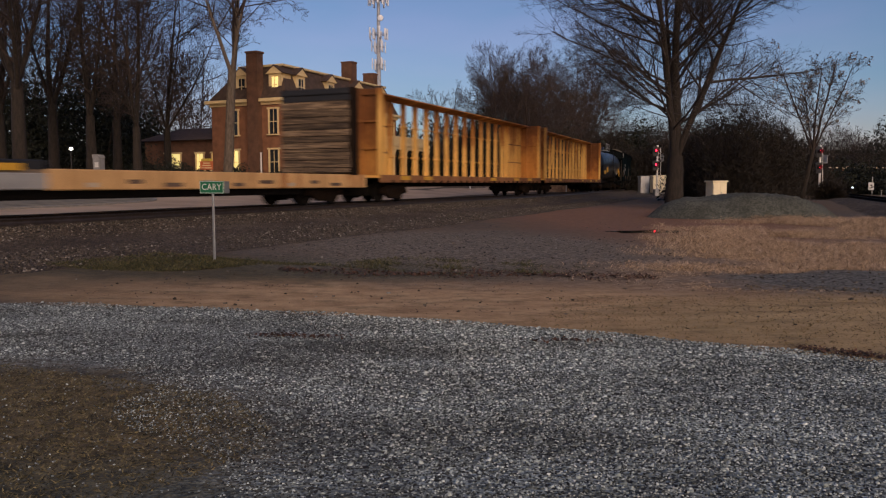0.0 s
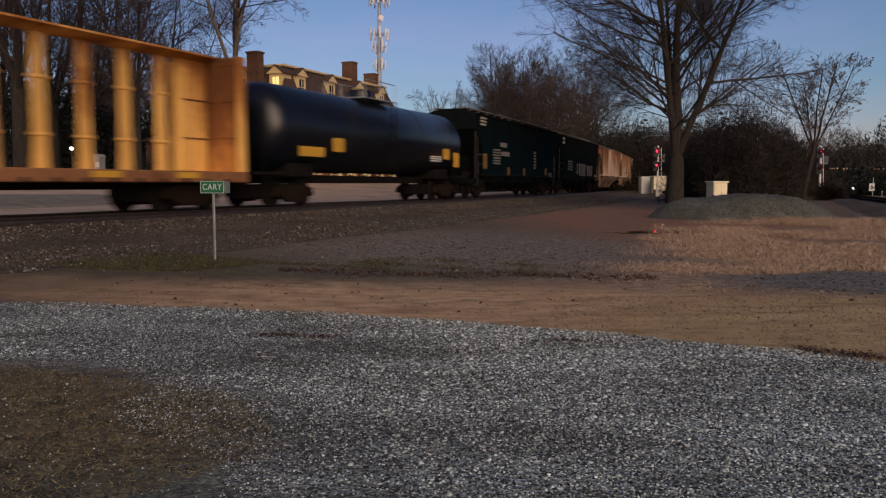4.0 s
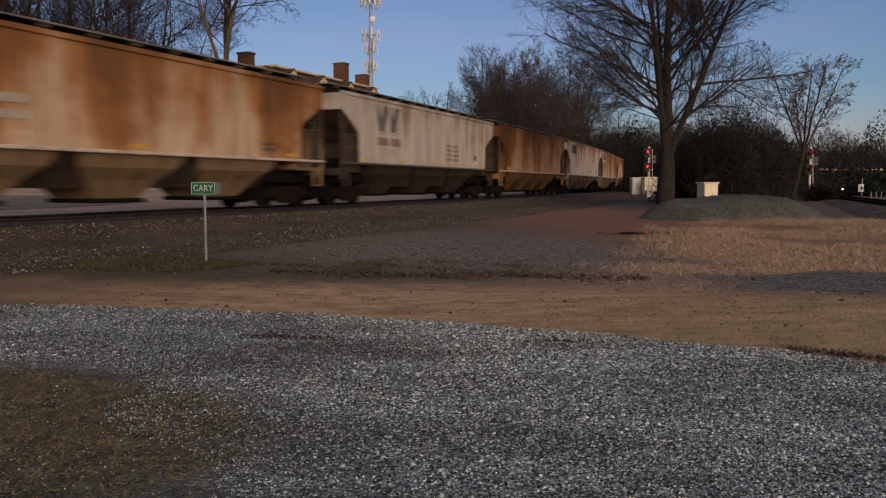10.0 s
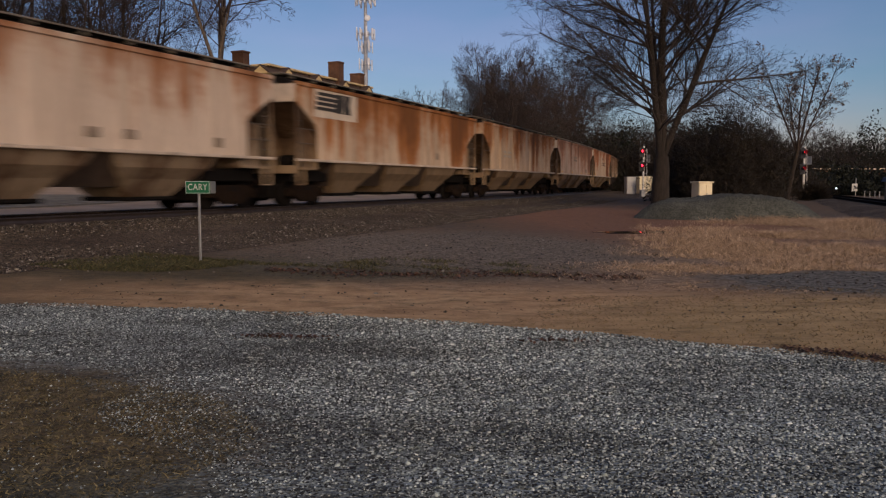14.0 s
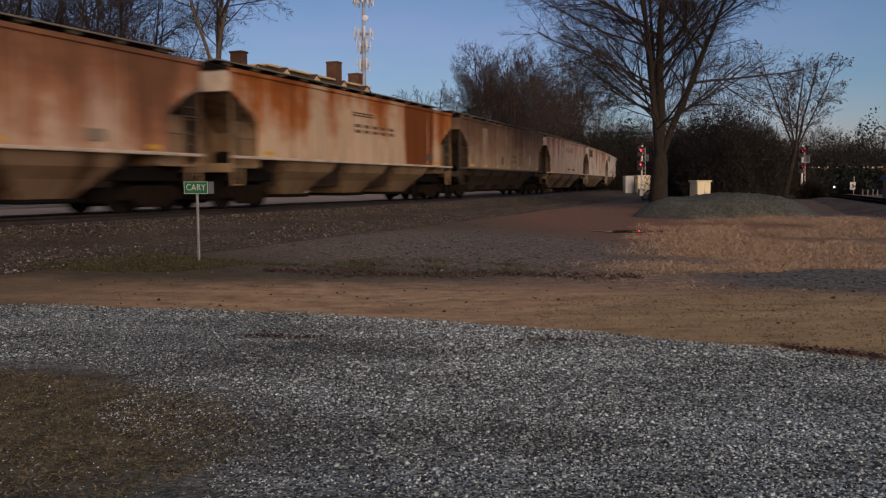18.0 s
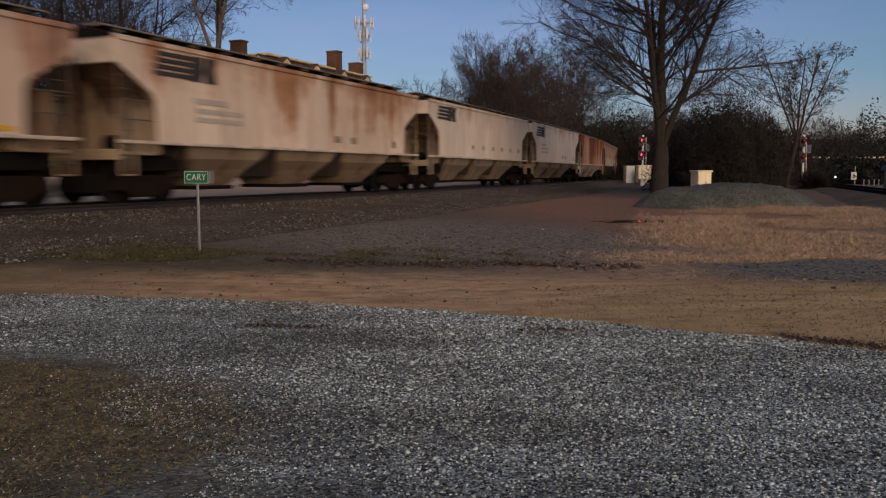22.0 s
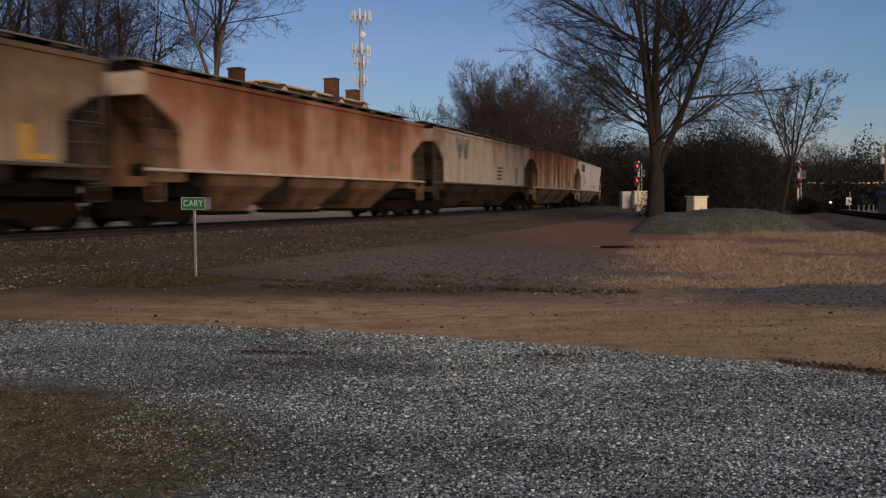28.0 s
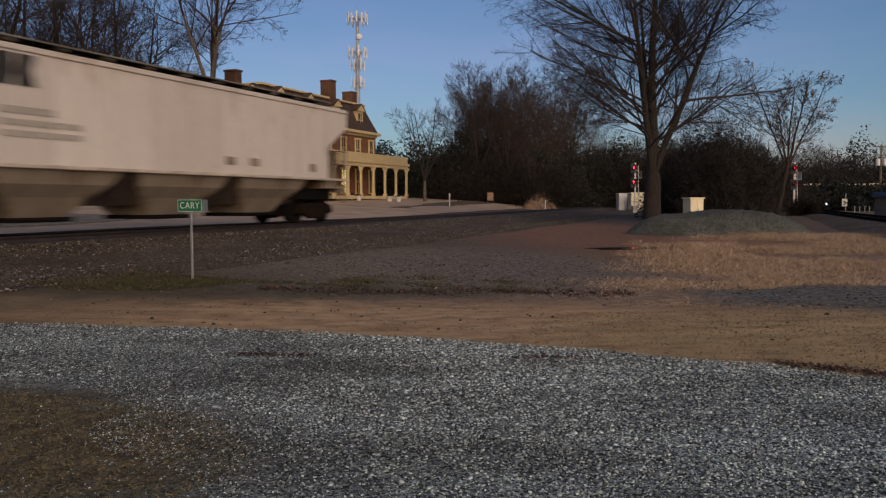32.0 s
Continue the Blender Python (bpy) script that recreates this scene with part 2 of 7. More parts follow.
BRICK_PAINT = plain("brick_wall", (0.235, 0.105, 0.055), 0.9, vary=0.3, scale=1.5, grain=14)
TRIM = plain("cream_trim", (0.72, 0.56, 0.30), 0.7, vary=0.1)
CHIMNEY = plain("sooty_brick", (0.14, 0.070, 0.042), 0.9, vary=0.35, scale=1.5, grain=14)
RUNG = plain("dull_ladder_steel", (0.10, 0.082, 0.066), 0.8)
SLATE = plain("slate_roof", (0.085, 0.055, 0.042), 0.85, vary=0.35, scale=2.5, grain=12)
GLASS_LIT = glow("lit_window", (0.95, 0.82, 0.30), 0.8)
RED_LIGHT = glow("red_signal_lamp", (1.0, 0.016, 0.035), 11.0)
LAMP_WHITE = glow("lamp_glass", (1.0, 0.9, 0.72), 8.0)


def window_glass():
    m, nt, b, co = surface("window_glass", 0.08)
    b.inputs["Base Color"].default_value = (0.02, 0.022, 0.028, 1)
    bump(nt, b, noise_node(nt, co, 1.5, 1), 0.05, 0.02)
    return m


PANE = window_glass()


# ---- the line of the track ----
HEAD, OFF, BEND, RADIUS = radians(25.0), 17.3, 18.5, 590.0   # straight past the eye at OFF metres, then a wide left curve
RAIL_Z = 0.70
DIR = np.array([math.sin(HEAD), math.cos(HEAD)])
LEFT = np.array([-math.cos(HEAD), math.sin(HEAD)])
HUB = LEFT * OFF + DIR * BEND + LEFT * RADIUS


def track(s, n=0.0):
    """The place s metres along the track, n metres to its right (the eye's side), and its heading from +y, clockwise."""
    if s <= BEND:
        p, h = LEFT * OFF + DIR * s, HEAD
    else:
        a = (s - BEND) / RADIUS
        p, h = LEFT * OFF + DIR * BEND + RADIUS * (DIR * math.sin(a) + LEFT * (1 - math.cos(a))), HEAD - a
    return p[0] + n * math.cos(h), p[1] - n * math.sin(h), h


def beside(x, y):
    """Metres to the right of the track, for arrays."""
    along = x * DIR[0] + y * DIR[1]
    flat = OFF - (x * LEFT[0] + y * LEFT[1])
    bent = np.hypot(x - HUB[0], y - HUB[1]) - RADIUS
    return np.where(along <= BEND, flat, bent)


def ground_z(x, y):
    """The lie of the land: level lot, track bed, and ground that climbs beyond it."""
    x, y = np.asarray(x, float), np.asarray(y, float)
    n = beside(x, y)
    bed = np.interp(n, [-60, -38, -24, -8, -3.2, -1.7, 1.7, 3.4, 6.2, 9.5, 12], [2.0, 1.85, 1.35, 0.62, 0.40, 0.44, 0.44, 0.24, 0.10, 0.02, 0.0])
    far = np.clip((y - 26) * 0.0068, 0, 0.42) * np.clip((n - 4) / 6, 0, 1)
    wave = 0.025 * np.sin(x * 0.55 + 1.3) * np.sin(y * 0.43 + 0.4) * np.clip((np.hypot(x, y) - 5) / 8, 0, 1) * (np.abs(n) > 3.3)
    along = x * DIR[0] + y * DIR[1]
    rise = 0.75 * np.clip((along - 45) / 35, 0, 1) * np.clip((-n - 3.5) / 7, 0, 1)
    return bed + far + wave + rise


def gz(x, y):
    return float(ground_z(x, y))


def mask(nt, co, normal, edge, soft, wob=0.0, wobscale=0.6):
    """1 where the point lies beyond a line on the ground, with a frayed edge."""
    d = nt.nodes.new("ShaderNodeVectorMath")
    d.operation = "DOT_PRODUCT"
    nt.links.new(co, d.inputs[0])
    d.inputs[1].default_value = (*normal, 0)
    v = d.outputs["Value"]
    if wob:
        a = nt.nodes.new("ShaderNodeMath")
        a.operation = "MULTIPLY_ADD"
        nt.links.new(noise_node(nt, co, wobscale, 6, 0.65), a.inputs[0])
        a.inputs[1].default_value = wob
        nt.links.new(v, a.inputs[2])
        v = a.outputs[0]
    r = nt.nodes.new("ShaderNodeMapRange")
    r.inputs["From Min"].default_value, r.inputs["From Max"].default_value = edge - soft + wob / 2, edge + soft + wob / 2
    nt.links.new(v, r.inputs["Value"])
    return r.outputs[0]


def lot_edge(x):
    """How far ahead the crushed stone reaches, at x metres to the right."""
    return 8.65 - 0.39 * x - 0.043 * x * x


def beyond_lot(nt, co, soft, wob, wobscale):
    """1 past the curved edge of the crushed stone, with a frayed border."""
    sep = nt.nodes.new("ShaderNodeSeparateXYZ")
    nt.links.new(co, sep.inputs[0])
    slope, bow = nt.nodes.new("ShaderNodeMath"), nt.nodes.new("ShaderNodeMath")
    slope.operation = bow.operation = "MULTIPLY_ADD"
    nt.links.new(sep.outputs[0], slope.inputs[0])
    slope.inputs[1].default_value, slope.inputs[2].default_value = 0.043, 0.39
    nt.links.new(sep.outputs[0], bow.inputs[0])
    nt.links.new(slope.outputs[0], bow.inputs[1])
    nt.links.new(sep.outputs[1], bow.inputs[2])
    fray = nt.nodes.new("ShaderNodeMath")
    fray.operation = "MULTIPLY_ADD"
    nt.links.new(noise_node(nt, co, wobscale, 6, 0.65), fray.inputs[0])
    fray.inputs[1].default_value = wob
    nt.links.new(bow.outputs[0], fray.inputs[2])
    r = nt.nodes.new("ShaderNodeMapRange")
    r.inputs["From Min"].default_value, r.inputs["From Max"].default_value = 8.55 - soft + wob / 2, 8.55 + soft + wob / 2
    nt.links.new(fray.outputs[0], r.inputs["Value"])
    return r.outputs[0]


def blob(nt, co, cx, cy, rx, ry, soft=0.5, wob=0.6, wobscale=0.5):
    """1 inside a frayed oval on the ground."""
    m = nt.nodes.new("ShaderNodeMapping")
    m.inputs["Location"].default_value = (-cx / rx, -cy / ry, 0)
    m.inputs["Scale"].default_value = (1 / rx, 1 / ry, 0)
    nt.links.new(co, m.inputs[0])
    d = nt.nodes.new("ShaderNodeVectorMath")
    d.operation = "LENGTH"
    nt.links.new(m.outputs[0], d.inputs[0])
    a = nt.nodes.new("ShaderNodeMath")
    a.operation = "MULTIPLY_ADD"
    nt.links.new(noise_node(nt, co, wobscale, 6, 0.65), a.inputs[0])
    a.inputs[1].default_value = wob
    nt.links.new(d.outputs["Value"], a.inputs[2])
    r = nt.nodes.new("ShaderNodeMapRange")
    r.inputs["From Min"].default_value, r.inputs["From Max"].default_value = 1 + soft / 2 + wob / 2, 1 - soft / 2 + wob / 2
    nt.links.new(a.outputs[0], r.inputs["Value"])
    return r.outputs[0]


def times(nt, a, b):
    n = nt.nodes.new("ShaderNodeMath")
    n.operation = "MULTIPLY"
    nt.links.new(a, n.inputs[0])
    if isinstance(b, (int, float)):
        n.inputs[1].default_value = b
    else:
        nt.links.new(b, n.inputs[1])
    return n.outputs[0]


def minus(nt, a):
    n = nt.nodes.new("ShaderNodeMath")
    n.operation = "SUBTRACT"
    n.inputs[0].default_value = 1.0
    nt.links.new(a, n.inputs[1])
    return n.outputs[0]


def stones(nt, co, scale, lo, hi):
    v = nt.nodes.new("ShaderNodeTexVoronoi")
    v.inputs["Scale"].default_value = scale
    nt.links.new(co, v.inputs["Vector"])
    sep = nt.nodes.new("ShaderNodeSeparateColor")
    nt.links.new(v.outputs["Color"], sep.inputs[0])
    return ramp(nt, sep.outputs[0], [(0.1, lo), (0.9, hi)]), v.outputs["Distance"]


def ground_material():
    """Dirt, dead grass, red clay and crushed stone, each in its own stretch of the land."""
    m, nt, b, co = surface("ground_cover", 0.95)
    fine, broad = noise_node(nt, co, 5.0, 8, 0.7), noise_node(nt, co, 0.35, 6, 0.6)
    grit = noise_node(nt, co, 30.0, 4, 0.7)
    lanes = noise_node(nt, co, 1.9, 8, 0.74, (0.75, 1.1, 1.0))
    dirt = ramp(nt, fine, [(0.3, (0.085, 0.055, 0.032)), (0.55, (0.16, 0.10, 0.055)), (0.8, (0.26, 0.18, 0.10))])
    c = mixed(nt, ramp(nt, broad, [(0.4, (0, 0, 0)), (0.62, (0.8, 0.8, 0.8))]), dirt, ramp(nt, fine, [(0.3, (0.05, 0.042, 0.032)), (0.8, (0.17, 0.13, 0.10))]))
    # worn wheel lanes of bare tan clay beyond the stone
    lane = times(nt, mask(nt, co, (0.37, 1.0), 7.7, 0.4, 0.8), minus(nt, mask(nt, co, (0.25, 1.0), 12.1, 0.9, 1.6)))
    c = mixed(nt, times(nt, lane, 0.85), c, ramp(nt, lanes, [(0.3, (0.27, 0.152, 0.066)), (0.5, (0.60, 0.375, 0.185)), (0.75, (0.86, 0.60, 0.33))]))
    turf = ramp(nt, noise_node(nt, co, 1.7, 9, 0.74, (0.75, 1.25, 1.0)), [(0.51, (0, 0, 0)), (0.66, (0.75,) * 3)])
    c = mixed(nt, times(nt, lane, turf), c, ramp(nt, fine, [(0.3, (0.07, 0.055, 0.026)), (0.75, (0.26, 0.19, 0.085))]))
    # dead grass to the right
    straw = ramp(nt, fine, [(0.30, (0.13, 0.080, 0.045)), (0.5, (0.33, 0.215, 0.125)), (0.72, (0.62, 0.45, 0.29))])
    field = times(nt, mask(nt, co, (1.0, -0.45), -3.7, 1.6, 3.2, 0.6), minus(nt, mask(nt, co, (0.0, 1.0), 33, 2.0, 3.0)))
    field = times(nt, field, mask(nt, co, (0.2, 1.0), 11.5, 0.6, 1.6))
    tuft = ramp(nt, noise_node(nt, co, 0.9, 6, 0.65), [(0.36, (0.35,) * 3), (0.56, (1.0,) * 3)])
    c = mixed(nt, times(nt, field, tuft), c, straw)
    c = mixed(nt, times(nt, blob(nt, co, 6.2, 8.2, 4.6, 2.3, 0.5, 0.8, 0.6), 0.62), c, ramp(nt, noise_node(nt, co, 1.3, 9, 0.76, (0.42, 1.7, 1.0)), [(0.34, (0.10, 0.078, 0.03)), (0.48, (0.40, 0.29, 0.125)), (0.68, (0.68, 0.49, 0.235))]))
    # a strip of thin green and brown weeds before the ballast
    c = mixed(nt, times(nt, blob(nt, co, -4.6, 13.6, 6.0, 1.9, 0.6, 1.0, 0.9), 0.92), c, ramp(nt, fine, [(0.3, (0.022, 0.026, 0.008)), (0.7, (0.10, 0.08, 0.033))]))
    c = mixed(nt, times(nt, blob(nt, co, -8.2, 11.4, 4.2, 3.4, 0.9, 1.0, 0.7), 0.75), c, ramp(nt, fine, [(0.3, (0.040, 0.031, 0.016)), (0.75, (0.17, 0.12, 0.06))]))
    # grey spilled stone, red clay
    grey, gh = stones(nt, co, 20.0, (0.045, 0.036, 0.027), (0.33, 0.275, 0.205))
    c = mixed(nt, times(nt, blob(nt, co, 0.8, 18.5, 4.5, 5.5, 0.7, 0.9, 0.5), 0.8), c, grey)
    c = mixed(nt, times(nt, blob(nt, co, 7.6, 11.9, 3.6, 1.8, 0.4, 0.9, 0.6), 0.92), c, mixed(nt, 1.0, grey, (0.62, 0.74, 0.86), "MULTIPLY"))
    c = mixed(nt, times(nt, blob(nt, co, 8.2, 33, 5.5, 13, 0.6, 0.8, 0.3), 0.85), c, ramp(nt, fine, [(0.3, (0.17, 0.075, 0.038)), (0.8, (0.36, 0.175, 0.095))]))
    # the crushed stone of the lot, and bare earth worn through it
    pale, ph = stones(nt, co, 48.0, (0.014, 0.017, 0.017), (0.58, 0.68, 0.66))
    lot = minus(nt, beyond_lot(nt, co, 0.10, 0.4, 0.9))
    shade = ramp(nt, noise_node(nt, co, 0.8, 6, 0.65, (0.45, 1.5, 1.0)), [(0.36, (0.34, 0.34, 0.33)), (0.60, (1, 1, 1))])
    c = mixed(nt, lot, c, mixed(nt, 1.0, pale, shade, "MULTIPLY"))
    c = mixed(nt, times(nt, blob(nt, co, -3.4, 5.6, 4.2, 2.7, 0.9, 1.1, 0.7), 0.42), c, ramp(nt, fine, [(0.3, (0.045, 0.04, 0.036)), (0.75, (0.13, 0.118, 0.105))]))
    bare = blob(nt, co, -3.55, 4.65, 2.3, 1.75, 0.45, 1.0, 1.1)
    c = mixed(nt, times(nt, bare, 0.95), c, ramp(nt, fine, [(0.36, (0.042, 0.032, 0.014)), (0.64, (0.24, 0.175, 0.082))]))
    thin = blob(nt, co, -2.6, 3.45, 1.9, 0.75, 0.6, 1.0, 1.3)
    c = mixed(nt, times(nt, thin, 0.7), c, ramp(nt, fine, [(0.36, (0.022, 0.026, 0.016)), (0.64, (0.17, 0.165, 0.11))]))
    c = mixed(nt, 0.4, c, ramp(nt, grit, [(0.3, (0.45,) * 3), (0.65, (1.0,) * 3)]), "MULTIPLY")
    nt.links.new(c, b.inputs["Base Color"])
    bump(nt, b, mixed(nt, lot, fine, ph), 0.6, 0.03)
    return m


def spaced(near, far, n_near, n_far):
    """Grid lines: even in the middle, wider and wider outside."""
    a = np.linspace(near[0], near[1], n_near)
    lo = near[0] - np.geomspace(1, near[0] - far[0], n_far)[::-1]
    hi = near[1] + np.geomspace(1, far[1] - near[1], n_far)
    return np.concatenate([lo, a, hi])


gx, gy = spaced((-45, 45), (-2500, 2500), 181, 26), spaced((-2, 90), (-2500, 2500), 185, 26)
GX, GY = np.meshgrid(gx, gy, indexing="ij")
GV = np.stack([GX, GY, ground_z(GX, GY)], -1).reshape(-1, 3)
ii, jj = np.meshgrid(np.arange(len(gx) - 1), np.arange(len(gy) - 1), indexing="ij")
k0 = (ii * len(gy) + jj).ravel()
ground_mesh = from_arrays("ground", GV, np.stack([k0, k0 + len(gy), k0 + len(gy) + 1, k0 + 1], 1), ground_material())
ground_mesh.shade_smooth()
solid("ground", ground_mesh, None, "brown dirt, dead grass and crushed stone ground", "ground", kind="structure")


def strip(name, s0, s1, step, profile, material, label, category):
    """A ribbon along the track: profile of (n, lift over the ground)."""
    ss = np.arange(s0, s1 + step / 2, step)
    vs = []
    for s in ss:
        for n, dz in profile:
            x, y, _ = track(s, n)
            vs.append((x, y, gz(x, y) + dz))
    k = len(profile)
    fs = [(i * k + j, i * k + j + 1, (i + 1) * k + j + 1, (i + 1) * k + j) for i in range(len(ss) - 1) for j in range(k - 1)]
    me = from_arrays(name, np.array(vs), np.array(fs), material)
    return solid(name, me, None, label, category, kind="structure")


def ballast_material():
    m, nt, b, co = surface("ballast", 0.95)
    c, h = stones(nt, co, 24.0, (0.024, 0.019, 0.014), (0.18, 0.142, 0.104))
    tone = ramp(nt, noise_node(nt, co, 0.6, 5), [(0.35, (0.471, 0.395, 0.350)), (0.65, (1, 0.96, 0.92))])
    nt.links.new(mixed(nt, 1.0, c, tone, "MULTIPLY"), b.inputs["Base Color"])
    bump(nt, b, h, 0.8, 0.04)
    return m


def road_material():
    m, nt, b, co = surface("worn_concrete", 0.85)
    c = ramp(nt, noise_node(nt, co, 0.4, 6), [(0.3, (0.40, 0.29, 0.195)), (0.7, (0.64, 0.47, 0.325))])
    c = mixed(nt, 0.35, c, ramp(nt, noise_node(nt, co, 25, 4), [(0.3, (0.6,) * 3), (0.7, (1,) * 3)]), "MULTIPLY")
    nt.links.new(c, b.inputs["Base Color"])
    return m


BALLAST = ballast_material()
strip("ballast_bed", -60, 300, 3.0, [(-4.0, 0.006), (-2.6, 0.03), (-1.9, 0.08), (0, 0.08), (1.9, 0.08), (2.6, 0.03), (4.4, 0.012), (6.3, 0.004)], BALLAST, "brown-grey crushed stone ballast under the track", "ballast")
strip("road", -120, 92, 3.0, [(-21, 0.03), (-17, 0.03), (-12, 0.03), (-8, 0.03), (-5.2, 0.03)], road_material(), "pale worn concrete road beside the track", "road")
strip("kerb", -120, 90, 2.0, [(-21.4, 0.0), (-21.4, 0.16), (-21.1, 0.16), (-21.0, 0.02)], plain("kerb_concrete", (0.42, 0.40, 0.37), 0.9), "low pale concrete kerb along the lawn", "kerb")

RAIL_SHAPE = [(-0.07, -0.17), (0.07, -0.17), (0.07, -0.155), (0.012, -0.13), (0.012, -0.045), (0.036, -0.035), (0.036, -0.004), (0.03, 0), (-0.03, 0), (-0.036, -0.004), (-0.036, -0.035), (-0.012, -0.045), (-0.012, -0.13), (-0.07, -0.155)]


def rail(n0):
    ss = list(np.arange(-60, 301, 4.0))
    vs, k = [], len(RAIL_SHAPE)
    for s in ss:
        for dn, z in RAIL_SHAPE:
            x, y, _ = track(s, n0 + dn)
            vs.append((x, y, RAIL_Z + z))
    fs = [(i * k + j, i * k + (j + 1) % k, (i + 1) * k + (j + 1) % k, (i + 1) * k + j) for i in range(len(ss) - 1) for j in range(k)]
    solid("rail", from_arrays("rail", np.array(vs), np.array(fs), RAILTOP), None, "rust-brown steel rail with a worn top", "rail", "rails of the track", "structure")


rail(-0.753)
rail(0.753)


# ---- the train ----
SPEED, GAIN = 13.877, 0.0667          # metres a second at the start, and its growth
WHEEL_R = 0.457
wheelsets, train = [], []


def run(t):
    """Metres that the train has gone."""
    return SPEED * t + 0.5 * GAIN * t * t


def mesh_once(make):
    kept = {}

    def get():
        if "m" not in kept:
            kept["m"] = make()
        return kept["m"]
    return get


@mesh_once
def wheelset_mesh():
    s = Shape().tube((0, -0.85, 0), (0, 0.85, 0), 0.08, n=8)
    for y in (-0.72, 0.72):
        sg = 1 if y > 0 else -1
        s.lathe([(0.30, y - 0.05 * sg), (WHEEL_R + 0.025, y - 0.055 * sg), (WHEEL_R + 0.025, y - 0.03 * sg), (WHEEL_R, y - 0.02 * sg), (WHEEL_R - 0.005, y + 0.07 * sg), (WHEEL_R - 0.06, y + 0.075 * sg), (0.34, y + 0.04 * sg), (0.16, y + 0.05 * sg), (0.13, y + 0.1 * sg)], 20, "y")
    return s.mesh("wheelset", WHEEL, True)


@mesh_once
def side_frame_mesh():
    s = Shape()
    outline = [(-1.12, 0.36), (-1.08, 0.62), (-0.7, 0.74), (0.7, 0.74), (1.08, 0.62), (1.12, 0.36), (0.78, 0.34), (0.42, 0.16), (-0.42, 0.16), (-0.78, 0.34)]
    s.prism(outline, -0.09, 0.09)
    for x in (-0.89, 0.89):
        s.lathe([(0.02, -0.2), (0.1, -0.19), (0.11, -0.1), (0.11, 0.0)], 10, "y", (x, 0, 0.457))
    for x in (-0.2, 0, 0.2):
        s.tube((x, -0.05, 0.24), (x, -0.05, 0.56), 0.085, n=8)
    return s.mesh("side_frame", RUSTY)


@mesh_once
def bolster_mesh():
    return Shape().box(0, 0, 0.62, 0.4, 2.2, 0.26, 0.04).box(0, 0, 0.78, 0.5, 0.5, 0.1, 0.02).mesh("bolster", STEEL)


@mesh_once
def coupler_mesh():
    s = Shape().box(0.25, 0, 0, 0.7, 0.14, 0.16, 0.03).box(0.68, 0.02, 0, 0.26, 0.26, 0.28, 0.06).box(0.80, -0.1, 0, 0.14, 0.1, 0.26, 0.03)
    s.tube((0.45, 0.3, -0.05), (0.8, 0.34, -0.36), 0.03, n=6)
    return s.mesh("coupler", RUSTY)


def bogie(car, x):
    b = part("bogie", bolster_mesh(), None, car, "rust-brown cast steel two-axle bogie", (x, 0, 0))
    for y in (-1.0, 1.0):
        part("side_frame", side_frame_mesh(), None, b, at=pose(0, y, 0, 0, 0, 0 if y < 0 else 180))
    for dx in (-0.89, 0.89):
        w = part("wheelset", wheelset_mesh(), None, b)
        w.matrix_parent_inverse = Matrix.Translation((dx, 0, WHEEL_R))
        wheelsets.append(w)


def running_gear(car, length, truck):
    for x in (-truck, truck):
        bogie(car, x)
    for sg in (-1, 1):
        part("brake_rigging", Shape().box(sg * truck, 0, 0.52, 3.0, 1.1, 0.5, 0.05).tube((sg * (truck - 1.5), -0.5, 0.4), (sg * (truck + 1.5), -0.5, 0.62), 0.05, n=6), STEEL, car)
    part("coupler", coupler_mesh(), None, car, at=pose(length / 2 - 0.92, 0, 0.84))
    part("coupler", coupler_mesh(), None, car, at=pose(-length / 2 + 0.92, 0, 0.84, 0, 0, 180))


def ladder_mesh(h, w=0.42, rungs=7):
    s = Shape()
    for x in (-w / 2, w / 2):
        s.box(x, 0, h / 2, 0.045, 0.03, h)
    for i in range(rungs):
        s.tube((-w / 2, 0, (i + 0.5) * h / rungs), (w / 2, 0, (i + 0.5) * h / rungs), 0.014, n=5, caps=False)
    return s


def stencil(car, x, z, w, h, y, material=None, rows=1, name="marking"):
    """Plain bars in place of painted letters, a hair proud of the side; several rows break into word-long pieces."""
    s = Shape()
    q = random.Random(round(x * 100) + 31 * rows)
    for i in range(rows):
        zz = z + h * (i + 0.5) / rows - h / 2
        if rows == 1:
            s.box(x, y - 0.004, zz, w, 0.008, h)
            continue
        left = x - w / 2
        while left < x + w / 2 - 0.08:
            step = min(q.uniform(0.12, 0.42), x + w / 2 - left)
            s.box(left + step / 2, y - 0.004, zz, step * 0.82, 0.008, 0.58 * h / rows)
            left += step
    part(name, s, material or BLACK, car)


def logo_bars(car, x, z, y, w, h, material):
    """A maker's mark as plain shapes: four speed bars running into two heavy blocks."""
    s = Shape()
    for i in range(4):
        s.box(x - 0.24 * w + 0.02 * w * i, y - 0.005, z + (i - 1.5) * h / 4, 0.54 * w, 0.01, h * 0.17)
    s.prism([(x + 0.02 * w, z - h / 2), (x + 0.10 * w, z + h / 2), (x + 0.27 * w, z + h / 2), (x + 0.29 * w, z - 0.1 * h), (x + 0.24 * w, z - h / 2)], y - 0.01, y)
    s.prism([(x + 0.30 * w, z - h / 2), (x + 0.31 * w, z + h / 2), (x + 0.5 * w, z + 0.5 * h), (x + 0.46 * w, z + 0.05 * h), (x + 0.5 * w, z - h / 2)], y - 0.01, y)
    part("emblem", s, material, car, "dark emblem of bars and blocks")


